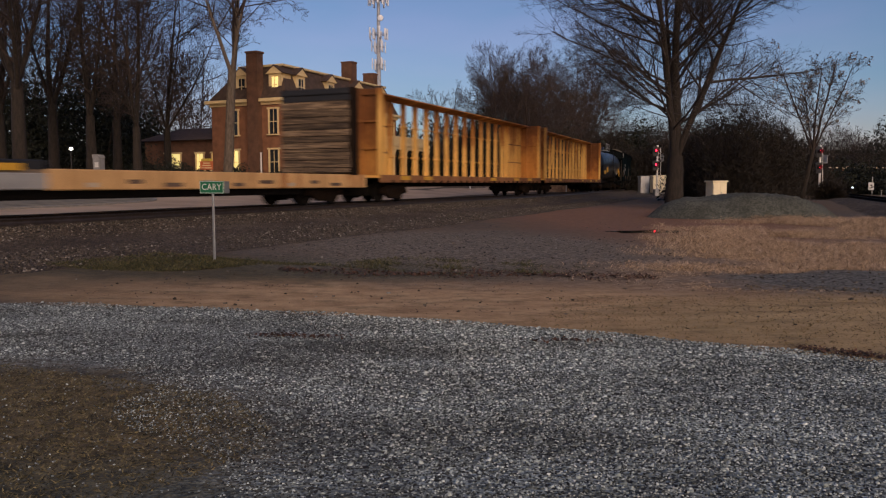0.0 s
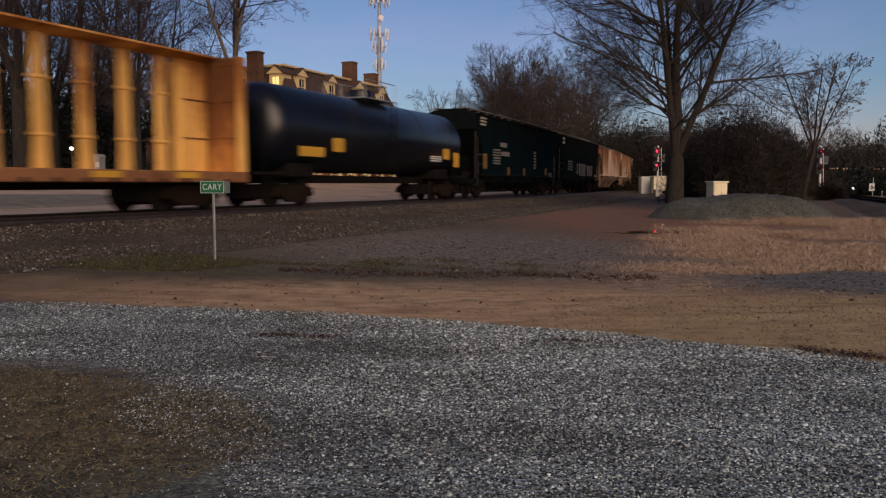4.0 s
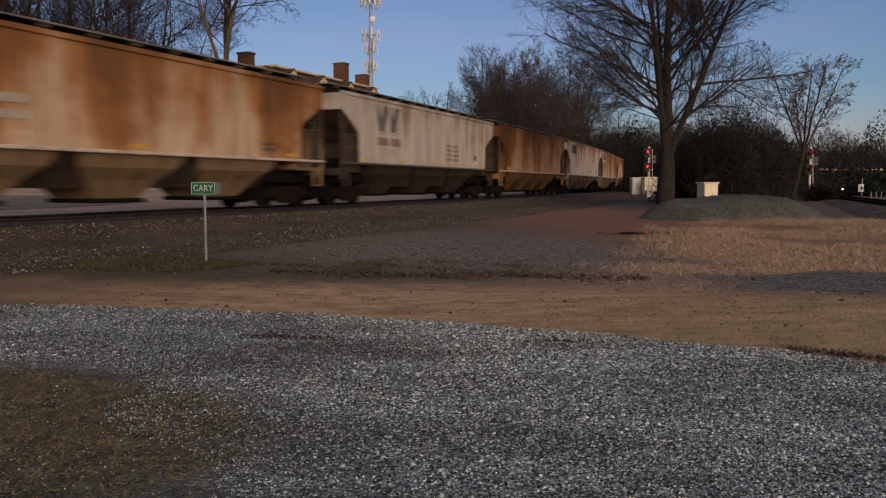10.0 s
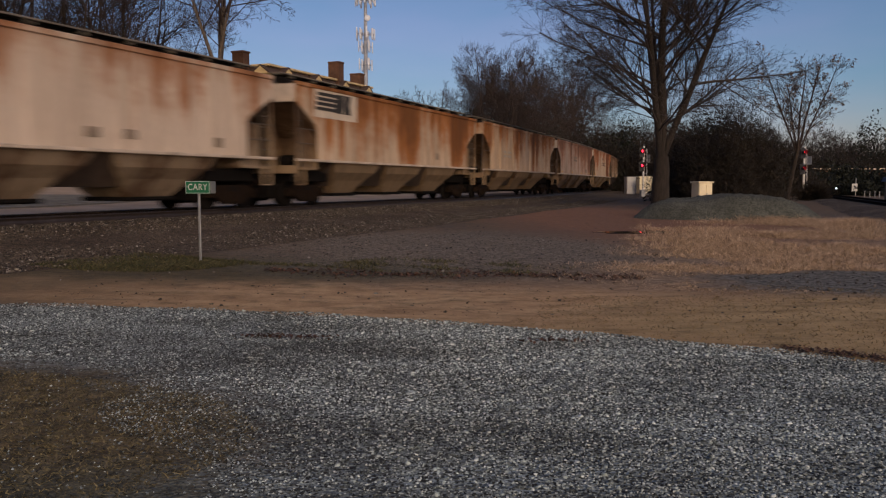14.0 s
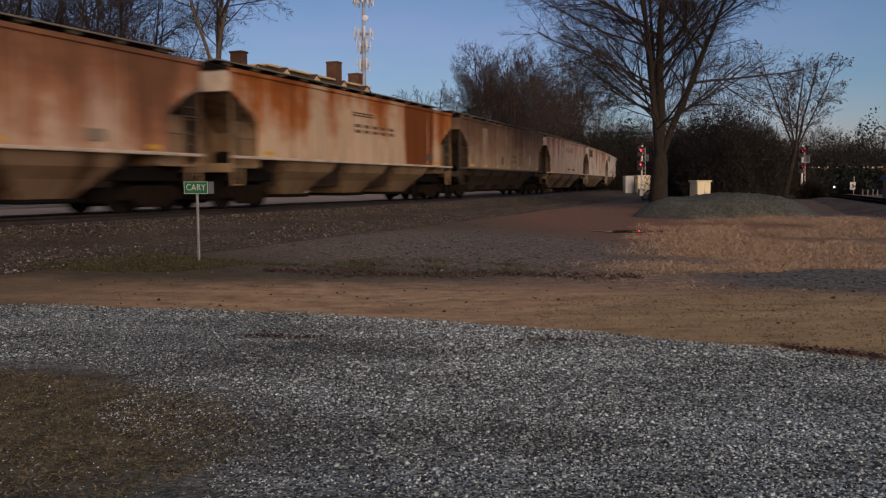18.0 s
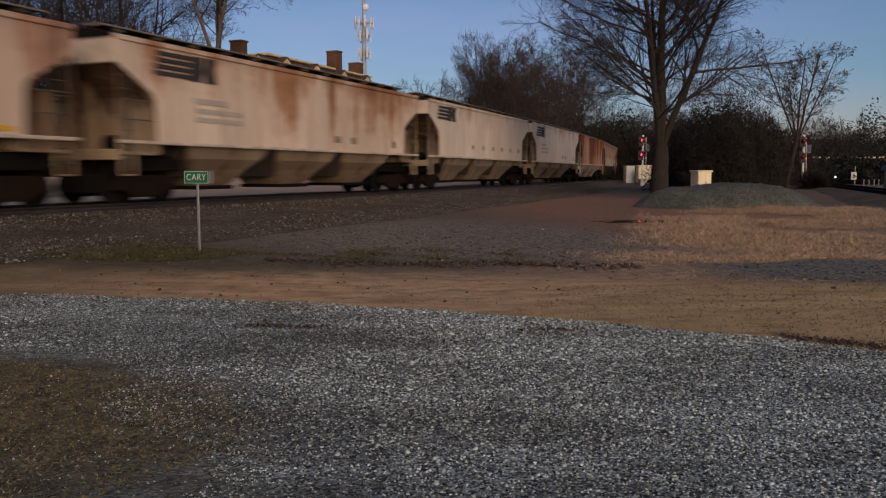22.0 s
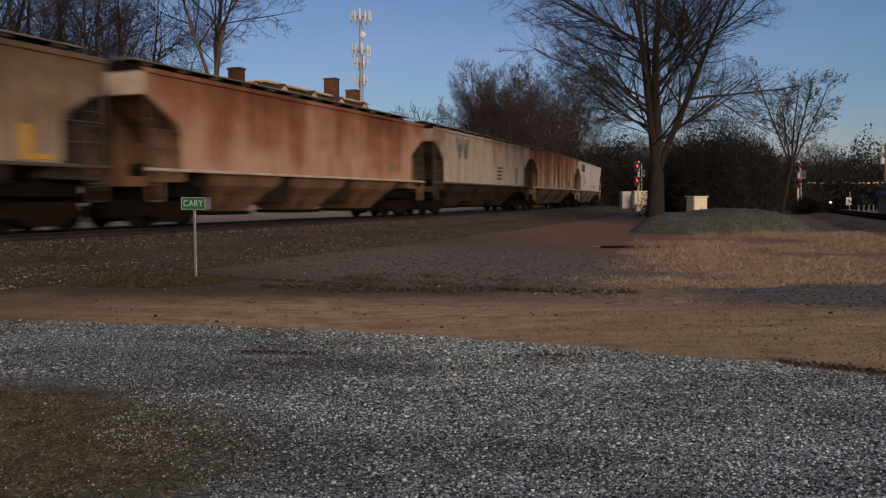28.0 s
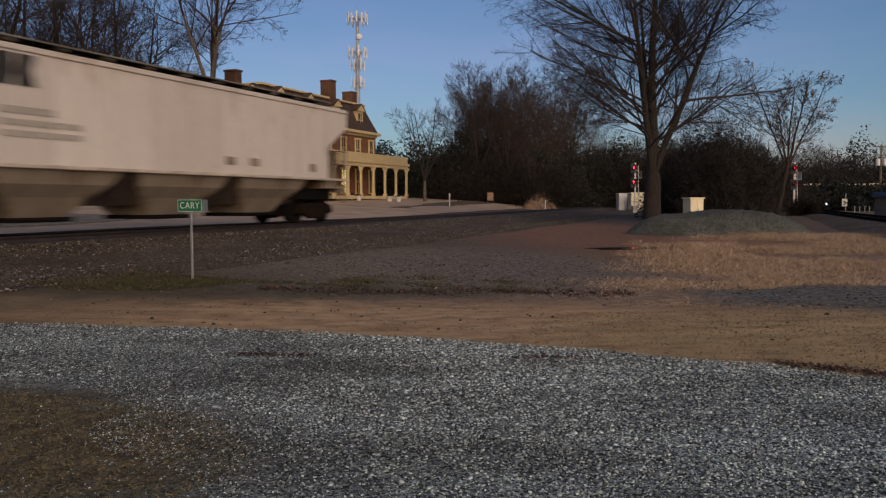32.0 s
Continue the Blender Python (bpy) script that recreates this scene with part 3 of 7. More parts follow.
def square_mark(car, x, z, y, w, h, field, ink):
    """A faded square panel with heavy slanted blocks on it."""
    e = part("emblem", Shape().box(x, y - 0.003, z, w, 0.006, h), field, car, "faded grey square with dark slanted blocks")
    s = Shape()
    for k, lean in ((-0.38, 0.18), (-0.04, -0.14), (0.04, 0.16), (0.38, -0.16)):
        a_, b_ = x + k * w, x + (k + lean) * w
        s.prism([(a_ - 0.085 * w, z + h / 2), (a_ + 0.10 * w, z + h / 2), (b_ + 0.07 * w, z - 0.40 * h), (b_ - 0.07 * w, z - 0.40 * h)], y - 0.012, y - 0.007)
    part("block", s, ink, e)


WALKWAY = plain("walkway_steel", (0.19, 0.165, 0.135), 0.85, vary=0.5, scale=0.8)
# dark brown for ribbed cars' ends and, as painted shade, the gaps between bays
END_DARK = plain("shaded_brown_paint", (0.07, 0.045, 0.031), 0.9, vary=0.6, scale=1.5)


def hopper_car(length, paint, label, sill=None, bay=None, bays=3, ribs=0, top=4.62, cut=1.35, low=1.64, marks=(), roof=None, plates=0, end_paint=None, hood=None):
    """A covered hopper: side sheets cut back at the ends, slope sheets behind them, roof with hatches, discharge bays, platforms, ladders, bogies."""
    car = thing("covered_hopper_car", Matrix(), label, "rail car", "cars of the train")
    car["length_m"] = length
    half, w = length / 2 - 0.62, 1.60
    sill, bay, roof = sill or paint, bay or paint, roof or STEEL
    end_paint, hood = end_paint or bay, hood or paint
    eave = top - 0.40
    tall = eave - low
    cut_z, knee = low + 0.76 * tall, low + 0.42 * tall
    # the hold between the side sheets, its ends sloping in and down
    run_in = 2.5
    core = [(-half + 0.10, eave - 0.02), (-half + 0.10, cut_z + 0.06), (-half + run_in, low - 0.02), (half - run_in, low - 0.02), (half - 0.10, cut_z + 0.06), (half - 0.10, eave - 0.02)]
    # end sheets carry the darkened tone: grime plus shade in the colour
    part("hold", Shape().prism(core, -w + 0.05, w - 0.05), end_paint, car, "grimy slope sheets of the hold, coloured darker for shade")
    # side sheets
    side = [(-half, eave), (-half, cut_z), (-half + 0.10, cut_z - 0.06), (-half + cut - 0.10, knee + 0.16), (-half + cut, knee), (-half + cut + 0.05, low), (half - cut - 0.05, low), (half - cut, knee), (half - cut + 0.10, knee + 0.16), (half - 0.10, cut_z - 0.06), (half, cut_z), (half, eave)]
    for y in (-w, w - 0.045):
        part("side_sheet", Shape().prism(side, y, y + 0.045), paint, car)
    for sg in (-1, 1):
        part("end_hood", Shape().box(sg * (half - 0.06), 0, (eave + cut_z) / 2, 0.08, 2 * w - 0.1, eave - cut_z, 0.01), hood, car)
    # side posts or thin panel seams
    if ribs:
        rb = Shape().box(0, 0, (eave + low) / 2, 0.09, 0.06, tall - 0.1, 0.02).mesh("side_post", paint)
        short = Shape().box(0, 0, (eave + cut_z) / 2, 0.09, 0.06, eave - cut_z - 0.1, 0.02).mesh("side_post", paint)
        for y in (-w - 0.025, w + 0.025):
            for i in range(ribs):
                x = -half + 0.4 + (2 * half - 0.8) * i / (ribs - 1)
                part("side_post", rb if abs(x) < half - cut - 0.1 else short, None, car, at=(x, y, 0))
    else:
        seam = Shape().box(0, -w - 0.004, (eave + low) / 2, 0.035, 0.02, tall - 0.1).mesh("panel_seam", paint)
        for i in range(1, 6):
            part("panel_seam", seam, None, car, at=(-half + 2 * half * i / 6, 0, 0))
    # top rail, roof, running board, hatches
    for y in (-w, w):
        part("top_chord", Shape().box(0, y, eave, 2 * half, 0.10, 0.14, 0.02), paint, car)
    part("roof", Shape().prism([(-w + 0.03, eave), (-0.75, top - 0.12), (0.75, top - 0.12), (w - 0.03, eave)], -half, half, "x"), roof, car, "dark weathered roof")
    for y in (-0.72, 0.72):
        board = Shape().box(0, y, top - 0.02, 2 * half - 0.3, 0.52, 0.045)
        for i in range(12):
            board.box(-half + 0.8 + (2 * half - 1.6) * i / 11, y, top - 0.08, 0.06, 0.5, 0.1)
        part("running_board", board, WALKWAY, car)
    part("hatch_coaming", Shape().box(0, 0, top - 0.14, 2 * half - 0.6, 1.5, 0.22, 0.02), roof, car)
    hatch = Shape().box(0, 0, top - 0.01, (2 * half - 2.0) / 4 - 0.12, 0.62, 0.12, 0.03).mesh("hatch", roof)
    for i in range(4):
        part("hatch", hatch, None, car, at=((i - 1.5) * (2 * half - 2.0) / 4, 0, 0))
    # side sills: a narrow lip that catches the light
    for y in (-w - 0.005, w + 0.005):
        part("side_sill", Shape().box(0, y, low - 0.03, 2 * half, 0.10, 0.09, 0.015), sill, car)
    # discharge bays: wide at the sill, drawn in to a narrow gate
    span = 2 * (half - run_in) + 0.2
    bl = span / bays
    z2 = 0.42
    rings = [(0.430, w - 0.06, low - 0.06), (0.375, w - 0.22, low - 0.42), (0.28, w - 0.52, (low + z2) / 2 - 0.12), (0.17, 0.74, z2)]
    vs = [(sx * bl * k, sy * y, z) for k, y, z in rings for sx, sy in ((-1, -1), (1, -1), (1, 1), (-1, 1))]
    fs = [(0, 1, 2, 3), (15, 14, 13, 12)] + [(r * 4 + j, r * 4 + 4 + j, r * 4 + 4 + (j + 1) % 4, r * 4 + (j + 1) % 4) for r in range(3) for j in range(4)]
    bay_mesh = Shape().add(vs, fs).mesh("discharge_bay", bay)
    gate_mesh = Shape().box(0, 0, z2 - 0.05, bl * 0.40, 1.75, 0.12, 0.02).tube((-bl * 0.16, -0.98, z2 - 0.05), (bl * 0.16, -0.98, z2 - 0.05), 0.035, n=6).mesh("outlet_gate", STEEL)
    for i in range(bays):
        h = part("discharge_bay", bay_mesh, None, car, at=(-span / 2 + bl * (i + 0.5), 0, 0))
        part("outlet_gate", gate_mesh, None, h)
    # sheets between the bays: the shade there is put into their dark colour
    part("slope_sheet", Shape().prism([(-w + 0.12, low - 0.01), (w - 0.12, low - 0.01), (0.7, 0.70), (-0.7, 0.70)], -span / 2 + 0.1, span / 2 - 0.1, "x"), END_DARK, car, "sheets between the bays, coloured dark for shade")
    part("centre_sill", Shape().box(0, 0, 0.92, length - 1.7, 0.46, 0.34, 0.02), STEEL, car)
    # ends: platform, posts, ladder, rails
    deck = low - 0.32
    for sg in (-1, 1):
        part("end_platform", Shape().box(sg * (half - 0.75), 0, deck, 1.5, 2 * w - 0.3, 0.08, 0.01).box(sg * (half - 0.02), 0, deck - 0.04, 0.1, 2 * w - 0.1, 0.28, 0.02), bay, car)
        wall_z = cut_z + 0.06 - 0.60 * (cut_z - low + 0.08)
        part("end_wall", Shape().box(sg * (half - 1.55), 0, (deck + wall_z) / 2, 0.06, 2 * w - 0.24, wall_z - deck, 0.01), end_paint, car)
        part("shear_plate", Shape().prism([(sg * (half - 0.45), deck), (sg * (half - 0.45), cut_z - 0.35), (sg * (half - run_in + 0.3), deck)], -0.04, 0.04), end_paint, car)
        for y in (-w + 0.04, w - 0.04):
            part("corner_post", Shape().box(sg * (half - 0.06), y, (deck + cut_z) / 2 + 0.05, 0.11, 0.06, cut_z - deck + 0.1, 0.01), bay, car)
            part("end_panel", Shape().box(sg * (half - cut / 2 - 0.30), y * 0.86, (deck + knee) / 2, cut - 0.25, 0.04, knee - deck, 0.01), bay, car)
            part("ladder", ladder_mesh(cut_z - deck + 0.2, 0.36).mesh("ladder", RUNG), None, car, at=pose(sg * (half - 0.32), y * 0.93, deck - 0.3))
            for z in (0.55, 1.05):
                part("hand_rail", Shape().tube((sg * (half - cut), y, low + z), (sg * (half - 0.05), y, low + z), 0.018, n=5), RUNG, car)
        x0, x1 = sg * (half - 0.08), sg * (half - 0.58)
        part("step", Shape().prism([(x0, deck), (x0, deck - 0.58), (x1, deck - 0.58), (x1, deck), (x1 + sg * 0.04, deck), (x1 + sg * 0.04, deck - 0.54), (x0 - sg * 0.04, deck - 0.54), (x0 - sg * 0.04, deck)], -w + 0.01, -w + 0.09), bay, car)
        part("end_underframe", Shape().box(sg * (half - 1.6), 0, deck - 0.26, 2.4, 2.2, 0.40, 0.03), STEEL, car)
    part("air_reservoir", Shape().lathe([(0.02, -0.45), (0.2, -0.4), (0.22, -0.3), (0.22, 0.3), (0.2, 0.4), (0.02, 0.45)], 10, "x", (-half + 0.9, -0.7, deck + 0.28)), STEEL, car)
    for kind, x, z, ww, hh, mat, rows in marks:
        if kind == "logo":
            logo_bars(car, x, z, -w - 0.022, ww, hh, mat)
        elif kind == "square":
            square_mark(car, x, z, -w - 0.006, ww, hh, PALE_INK, mat)
        else:
            stencil(car, x, z, ww, hh, -w - 0.006 - (0.004 if kind == "bars" else 0), mat, rows)
    for i in range(plates):
        x = -half + 1.9 + (2 * half - 3.8) * i / max(plates - 1, 1)
        part("reflector_strip", Shape().box(x, -w - 0.008, low + 0.14, 0.55, 0.012, 0.11), YELLOW, car)
    running_gear(car, length, half - 1.45)
    return car


def tank_car(length):
    car = thing("tank_car", Matrix(), "glossy blue-black tank car with yellow placards", "rail car", "cars of the train")
    half = length / 2 - 0.75
    paint = car_paint("tank_blue_black", (0.004, 0.006, 0.013), (0.010, 0.010, 0.010), 0.25, (0.006, 0.006, 0.006), 3, rough=0.33, gloss=0.5)
    zc, r = 2.72, 1.52
    part("barrel", Shape().lathe([(0.05, -half), (0.7, -half + 0.05), (1.15, -half + 0.2), (1.4, -half + 0.42), (r, -half + 0.75), (r, half - 0.75), (1.4, half - 0.42), (1.15, half - 0.2), (0.7, half - 0.05), (0.05, half)], 32, "x", (0, 0, zc)), paint, car, smooth=True)
    for i in (-2, -1, 0, 1, 2):
        part("weld_band", Shape().lathe([(r - 0.02, i * 3.0 - 0.03), (r + 0.012, i * 3.0 - 0.02), (r + 0.012, i * 3.0 + 0.02), (r - 0.02, i * 3.0 + 0.03)], 32, "x", (0, 0, zc)), paint, car, smooth=True)
    part("dome", Shape().lathe([(0.55, 0), (0.55, 0.45), (0.5, 0.52), (0.05, 0.55)], 16, "z", (0, 0, zc + r - 0.08)), paint, car, smooth=True)
    rail_ = Shape().box(0, 0, zc + r + 0.02, 2.6, 1.9, 0.05)
    for x in (-1.3, 0, 1.3):
        for y in (-0.95, 0.95):
            rail_.tube((x, y, zc + r), (x, y, zc + r + 0.75), 0.02, n=5)
    for y in (-0.95, 0.95):
        rail_.tube((-1.3, y, zc + r + 0.75), (1.3, y, zc + r + 0.75), 0.02, n=5)
    part("dome_platform", rail_, GALV, car)
    part("side_ladder", ladder_mesh(2.7).mesh("side_ladder", STEEL), None, car, at=pose(0, -r - 0.06, 1.45))
    for sg in (-1, 1):
        part("end_platform", Shape().box(sg * (half + 0.05), 0, 1.12, 1.3, 2.8, 0.1, 0.02), STEEL, car)
        part("saddle", Shape().box(sg * (half - 2.0), 0, 1.25, 1.4, 2.2, 0.5, 0.05), STEEL, car)
        rl = Shape()
        for y in (-1.35, 1.35):
            rl.tube((sg * (half + 0.6), y, 1.1), (sg * (half + 0.6), y, 2.2), 0.02, n=5)
        rl.tube((sg * (half + 0.6), -1.35, 2.2), (sg * (half + 0.6), 1.35, 2.2), 0.02, n=5)
        part("end_rail", rl, STEEL, car)
    for x, z, w_, h_ in ((-5.9, 1.9, 1.5, 0.34), (-4.2, 2.2, 0.75, 0.5), (5.6, 2.2, 0.7, 0.5), (6.9, 1.95, 0.6, 0.7)):
        part("placard", Shape().box(x, -r - 0.03 + abs(z - zc) * 0.12, z, w_, 0.03, h_), YELLOW, car, "yellow reflective placard")
    stencil(car, 4.6, 1.95, 1.3, 0.3, -r + 0.12, WHITE, 3)
    part("centre_sill", Shape().box(0, 0, 0.95, length - 1.7, 0.5, 0.3, 0.02), STEEL, car)
    running_gear(car, length, half - 1.5)
    return car


SILL_RUST = car_paint("sill_rust", (0.34, 0.16, 0.07), (0.14, 0.05, 0.025), 0.55, (0.05, 0.03, 0.02), 21, streak=1.0)


def centrebeam_car(length, seed, px=2.8, braced=False):
    """An empty centre-beam flat: deck, two bulkheads, a row of posts and diagonals under a wide top chord."""
    car = thing("centrebeam_flat_car", Matrix(), "empty yellow centre-beam flat car with rusty seams", "rail car", "cars of the train")
    paint = car_paint("lumber_car_yellow_%d" % seed, (0.92, 0.54, 0.15), (0.42, 0.17, 0.04), 0.30, (0.12, 0.065, 0.03), seed, streak=2.2)
    half = length / 2 - 0.72
    # bulkhead faces: darker, rustier orange; their shade is put into this colour
    shade = car_paint("shaded_bulkhead_orange_%d" % seed, (0.62, 0.29, 0.07), (0.26, 0.10, 0.03), 0.5, (0.10, 0.05, 0.025), seed + 40.0, streak=2.2)
    deck = 1.12
    part("deck", Shape().box(0, 0, deck - 0.05, 2 * half, 2.9, 0.1, 0.01), paint, car)
    for y in (-1.42, 1.42):
        sl = part("side_sill", Shape().box(0, y, deck - 0.14, 2 * half, 0.14, 0.32, 0.03), SILL_RUST, car, "rust-brown side sill")
        hook = Shape().box(0, y * 1.05, deck - 0.26, 0.16, 0.08, 0.14, 0.02).mesh("strap_winch", RUSTY)
        for i in range(26):
            part("strap_winch", hook, None, sl, at=(-half + 1 + (2 * half - 2) * i / 25, 0, 0))
    part("centre_sill", Shape().box(0, 0, 0.85, 2 * half, 0.55, 0.45, 0.03), STEEL, car)
    top = 4.62
    for sg in (-1, 1):
        b = part("bulkhead", Shape().box(sg * (half - 0.16), 0, (deck + top) / 2, 0.12, 2.85, top - deck, 0.02), shade, car, "rust-stained orange bulkhead, coloured darker for shade")
        for y in (-1.36, -0.5, 0.5, 1.36):
            part("bulkhead_post", Shape().box(sg * (half - 0.14), y, (deck + top) / 2, 0.34, 0.16, top - deck, 0.03), paint if abs(y) > 1 else shade, b)
        for z in (2.2, 3.3, 4.4):
            part("bulkhead_rib", Shape().box(sg * (half - 0.12), 0, z, 0.26, 2.7, 0.09, 0.02), shade, b)
        # closed panel next to the bulkhead
        pn = part("centre_panel", Shape().box(sg * (half - 0.3 - px / 2), 0, (deck + top) / 2, px, 0.34, top - deck - 0.1, 0.02), paint, car)
        for z in (2.15, 3.3):
            part("panel_seam", Shape().box(sg * (half - 0.3 - px / 2), 0, z, px - 0.1, 0.38, 0.05), SILL_RUST, pn)
    part("top_chord", Shape().prism([(-0.62, top - 0.04), (-0.6, top + 0.02), (0, top + 0.07), (0.6, top + 0.02), (0.62, top - 0.04), (0.12, top - 0.14), (-0.12, top - 0.14)], -half + 0.2, half - 0.2, "x"), paint, car)
    span = 2 * (half - 0.3 - px)
    count = round(span / 1.36)
    for i in range(count):
        x = -span / 2 + span * (i + 0.5) / count
        part("post", Shape().prism([(x - 0.20, deck), (x + 0.20, deck), (x + 0.16, deck + 0.5), (x + 0.14, top - 0.5), (x + 0.20, top - 0.1), (x - 0.20, top - 0.1), (x - 0.14, top - 0.5), (x - 0.16, deck + 0.5)], -0.07, 0.07), paint, car)
        for z in (2.0, 3.4):
            part("strap_bar", Shape().box(x, 0, z, 0.44, 0.22, 0.09, 0.02), paint, car)
    if braced:
        for k in (0, 2, 4):
            x0, x1 = -span * (0.5 - (k + 0.5) / count), -span * (0.5 - (k + 1.5) / count)
            part("diagonal", Shape().prism([(x0 - 0.10, deck), (x0 + 0.10, deck), (x1 + 0.10, top - 0.1), (x1 - 0.10, top - 0.1)], -0.05, 0.05), paint, car)
    for x in (-half + 2.2, -half + 4.6, 2.0, half - 5.4, half - 2.6):
        part("reflector_strip", Shape().box(x, -1.50, deck - 0.1, 0.9, 0.012, 0.16), YELLOW, car)
    running_gear(car, length, half - 2.0)
    return car


def old_boards():
    """Weathered planks: long grain, pale scuffs, each plank with a tone of its own."""
    m, nt, b, co = surface("grey_old_boards", 0.95)
    grain = noise_node(nt, co, 2.2, 7, 0.7, (1.0, 0.35, 6.0))
    c = ramp(nt, grain, [(0.34, (0.025, 0.018, 0.013)), (0.5, (0.12, 0.085, 0.058)), (0.68, (0.34, 0.25, 0.165))])
    tone = nt.nodes.new("ShaderNodeObjectInfo").outputs["Random"]
    nt.links.new(mixed(nt, 1.0, c, ramp(nt, tone, [(0.0, (0.4, 0.38, 0.36)), (1.0, (1.25, 1.2, 1.1))]), "MULTIPLY"), b.inputs["Base Color"])
    bump(nt, b, grain, 0.4, 0.02)
    return m


OLD_BOARD = old_boards()


def bulkhead_flat(length):
    car = thing("bulkhead_flat_car", Matrix(), "empty tan bulkhead flat car with a boarded end wall", "rail car", "cars of the train")
    paint = car_paint("flat_car_tan", (0.74, 0.46, 0.21), (0.34, 0.14, 0.045), 0.46, (0.13, 0.07, 0.035), 11, streak=3.2)
    half = length / 2 - 0.55
    deck = 1.12
    part("deck", Shape().box(0, 0, deck - 0.05, 2 * half, 2.95, 0.12, 0.01), WOOD, car, "worn wooden deck boards")
    for y in (-1.46, 1.46):
        part("side_sill", Shape().box(half - 7.1, y, deck - 0.24, 14.2, 0.14, 0.5, 0.03), paint, car)
        part("side_sill", Shape().box(-7.1, y, deck - 0.28, 2 * half - 14.2, 0.14, 0.38, 0.03), GREY, car, "grey side sill")
        part("load_frame", Shape().box(-7.1, y * 0.95, deck + 0.09, 2 * half - 14.2, 0.2, 0.24, 0.03), BLACK, car, "black edge beam of the deck")
        part("reflector_strip", Shape().box(-2.6, y * 1.012 + (-0.06 if y < 0 else 0.06), deck + 0.04, 1.3, 0.012, 0.16), YELLOW, car)
    part("centre_sill", Shape().box(0, 0, 0.78, 2 * half - 3, 0.7, 0.5, 0.05), STEEL, car)
    part("underframe", Shape().box(0, 0, 0.66, 2 * half - 7.5, 2.3, 0.5, 0.05), STEEL, car)
    for i in range(9):
        stencil(car, half - 13 + i * 1.35, deck - 0.36 + 0.08 * (i % 2), 0.28 + 0.2 * (i % 3), 0.11, -1.535, BOXY if i % 3 else PALE_INK, 1)
    x = half - 1.15
    bh = part("bulkhead", Shape().box(x + 0.06, 0, 2.72, 0.12, 3.1, 3.2, 0.02), RUSTY, car, "dark end wall of weathered boards")
    z, rb = 1.2, random.Random(4)
    while z < 4.2:
        h = rb.choice((0.14, 0.19, 0.24, 0.29))
        part("board", Shape().box(x - 0.04 - rb.random() * 0.05, rb.uniform(-0.04, 0.04), z + h / 2, 0.08, 3.06, h - 0.02, 0.012), OLD_BOARD if z < 3.75 else BLACK, bh)
        z += h
    for y in (-1.42, 1.42):
        part("bulkhead_post", Shape().box(x + 0.25, y * 1.05, 2.75, 0.5, 0.14, 3.3, 0.02), RUSTY, bh)
    running_gear(car, length, half - 2.2)
    return car


NS_INK = plain("faded_black_ink", (0.035, 0.033, 0.032), 0.8)
GREY_INK = plain("faded_grey_ink", (0.15, 0.14, 0.13), 0.8)
PALE_INK = plain("pale_ink", (0.46, 0.42, 0.36), 0.8)
DUSK_INK = plain("weathered_ink", (0.30, 0.235, 0.18), 0.9, vary=0.4)
CLEAN = plain("clean_paint_patch", (0.66, 0.57, 0.46), 0.8, vary=0.2)
DUSTY = plain("dusty_cream_paint", (0.60, 0.50, 0.41), 0.85, vary=0.4, scale=1.2)
ASH_INK = plain("ash_ink", (0.20, 0.20, 0.19), 0.9, vary=0.5)
DIM_YELLOW = plain("dirty_yellow", (0.19, 0.095, 0.012), 0.8, vary=0.4)
BOXY = plain("brown_ink", (0.12, 0.08, 0.06), 0.8)


WASH = plain("pale_wash", (0.15, 0.125, 0.112), 0.9, vary=0.6, scale=1.2)


def emblem(x=-6.3, z=3.74, w=2.5, h=0.70, ink=None):
    return ("logo", x, z, w, h, ink or NS_INK, 1)


def lines(x, z, w, h, ink, rows):
    return ("bars", x, z, w, h, ink, rows)


CREAM = (0.77, 0.65, 0.54)
RUST = (0.36, 0.145, 0.045)
SHORT = (lines(-5.3, 2.85, 1.5, 0.16, PALE_INK, 1), lines(-4.9, 2.45, 2.2, 0.5, PALE_INK, 2), lines(1.8, 2.05, 0.45, 0.25, DUSK_INK, 1), lines(3.0, 2.05, 0.45, 0.25, DUSK_INK, 1), lines(6.4, 2.0, 0.4, 0.28, DUSK_INK, 1))
DOTS = tuple(lines(-2.4 + 1.75 * k, 2.2, 0.32, 0.24, DUSK_INK, 1) for k in range(6))
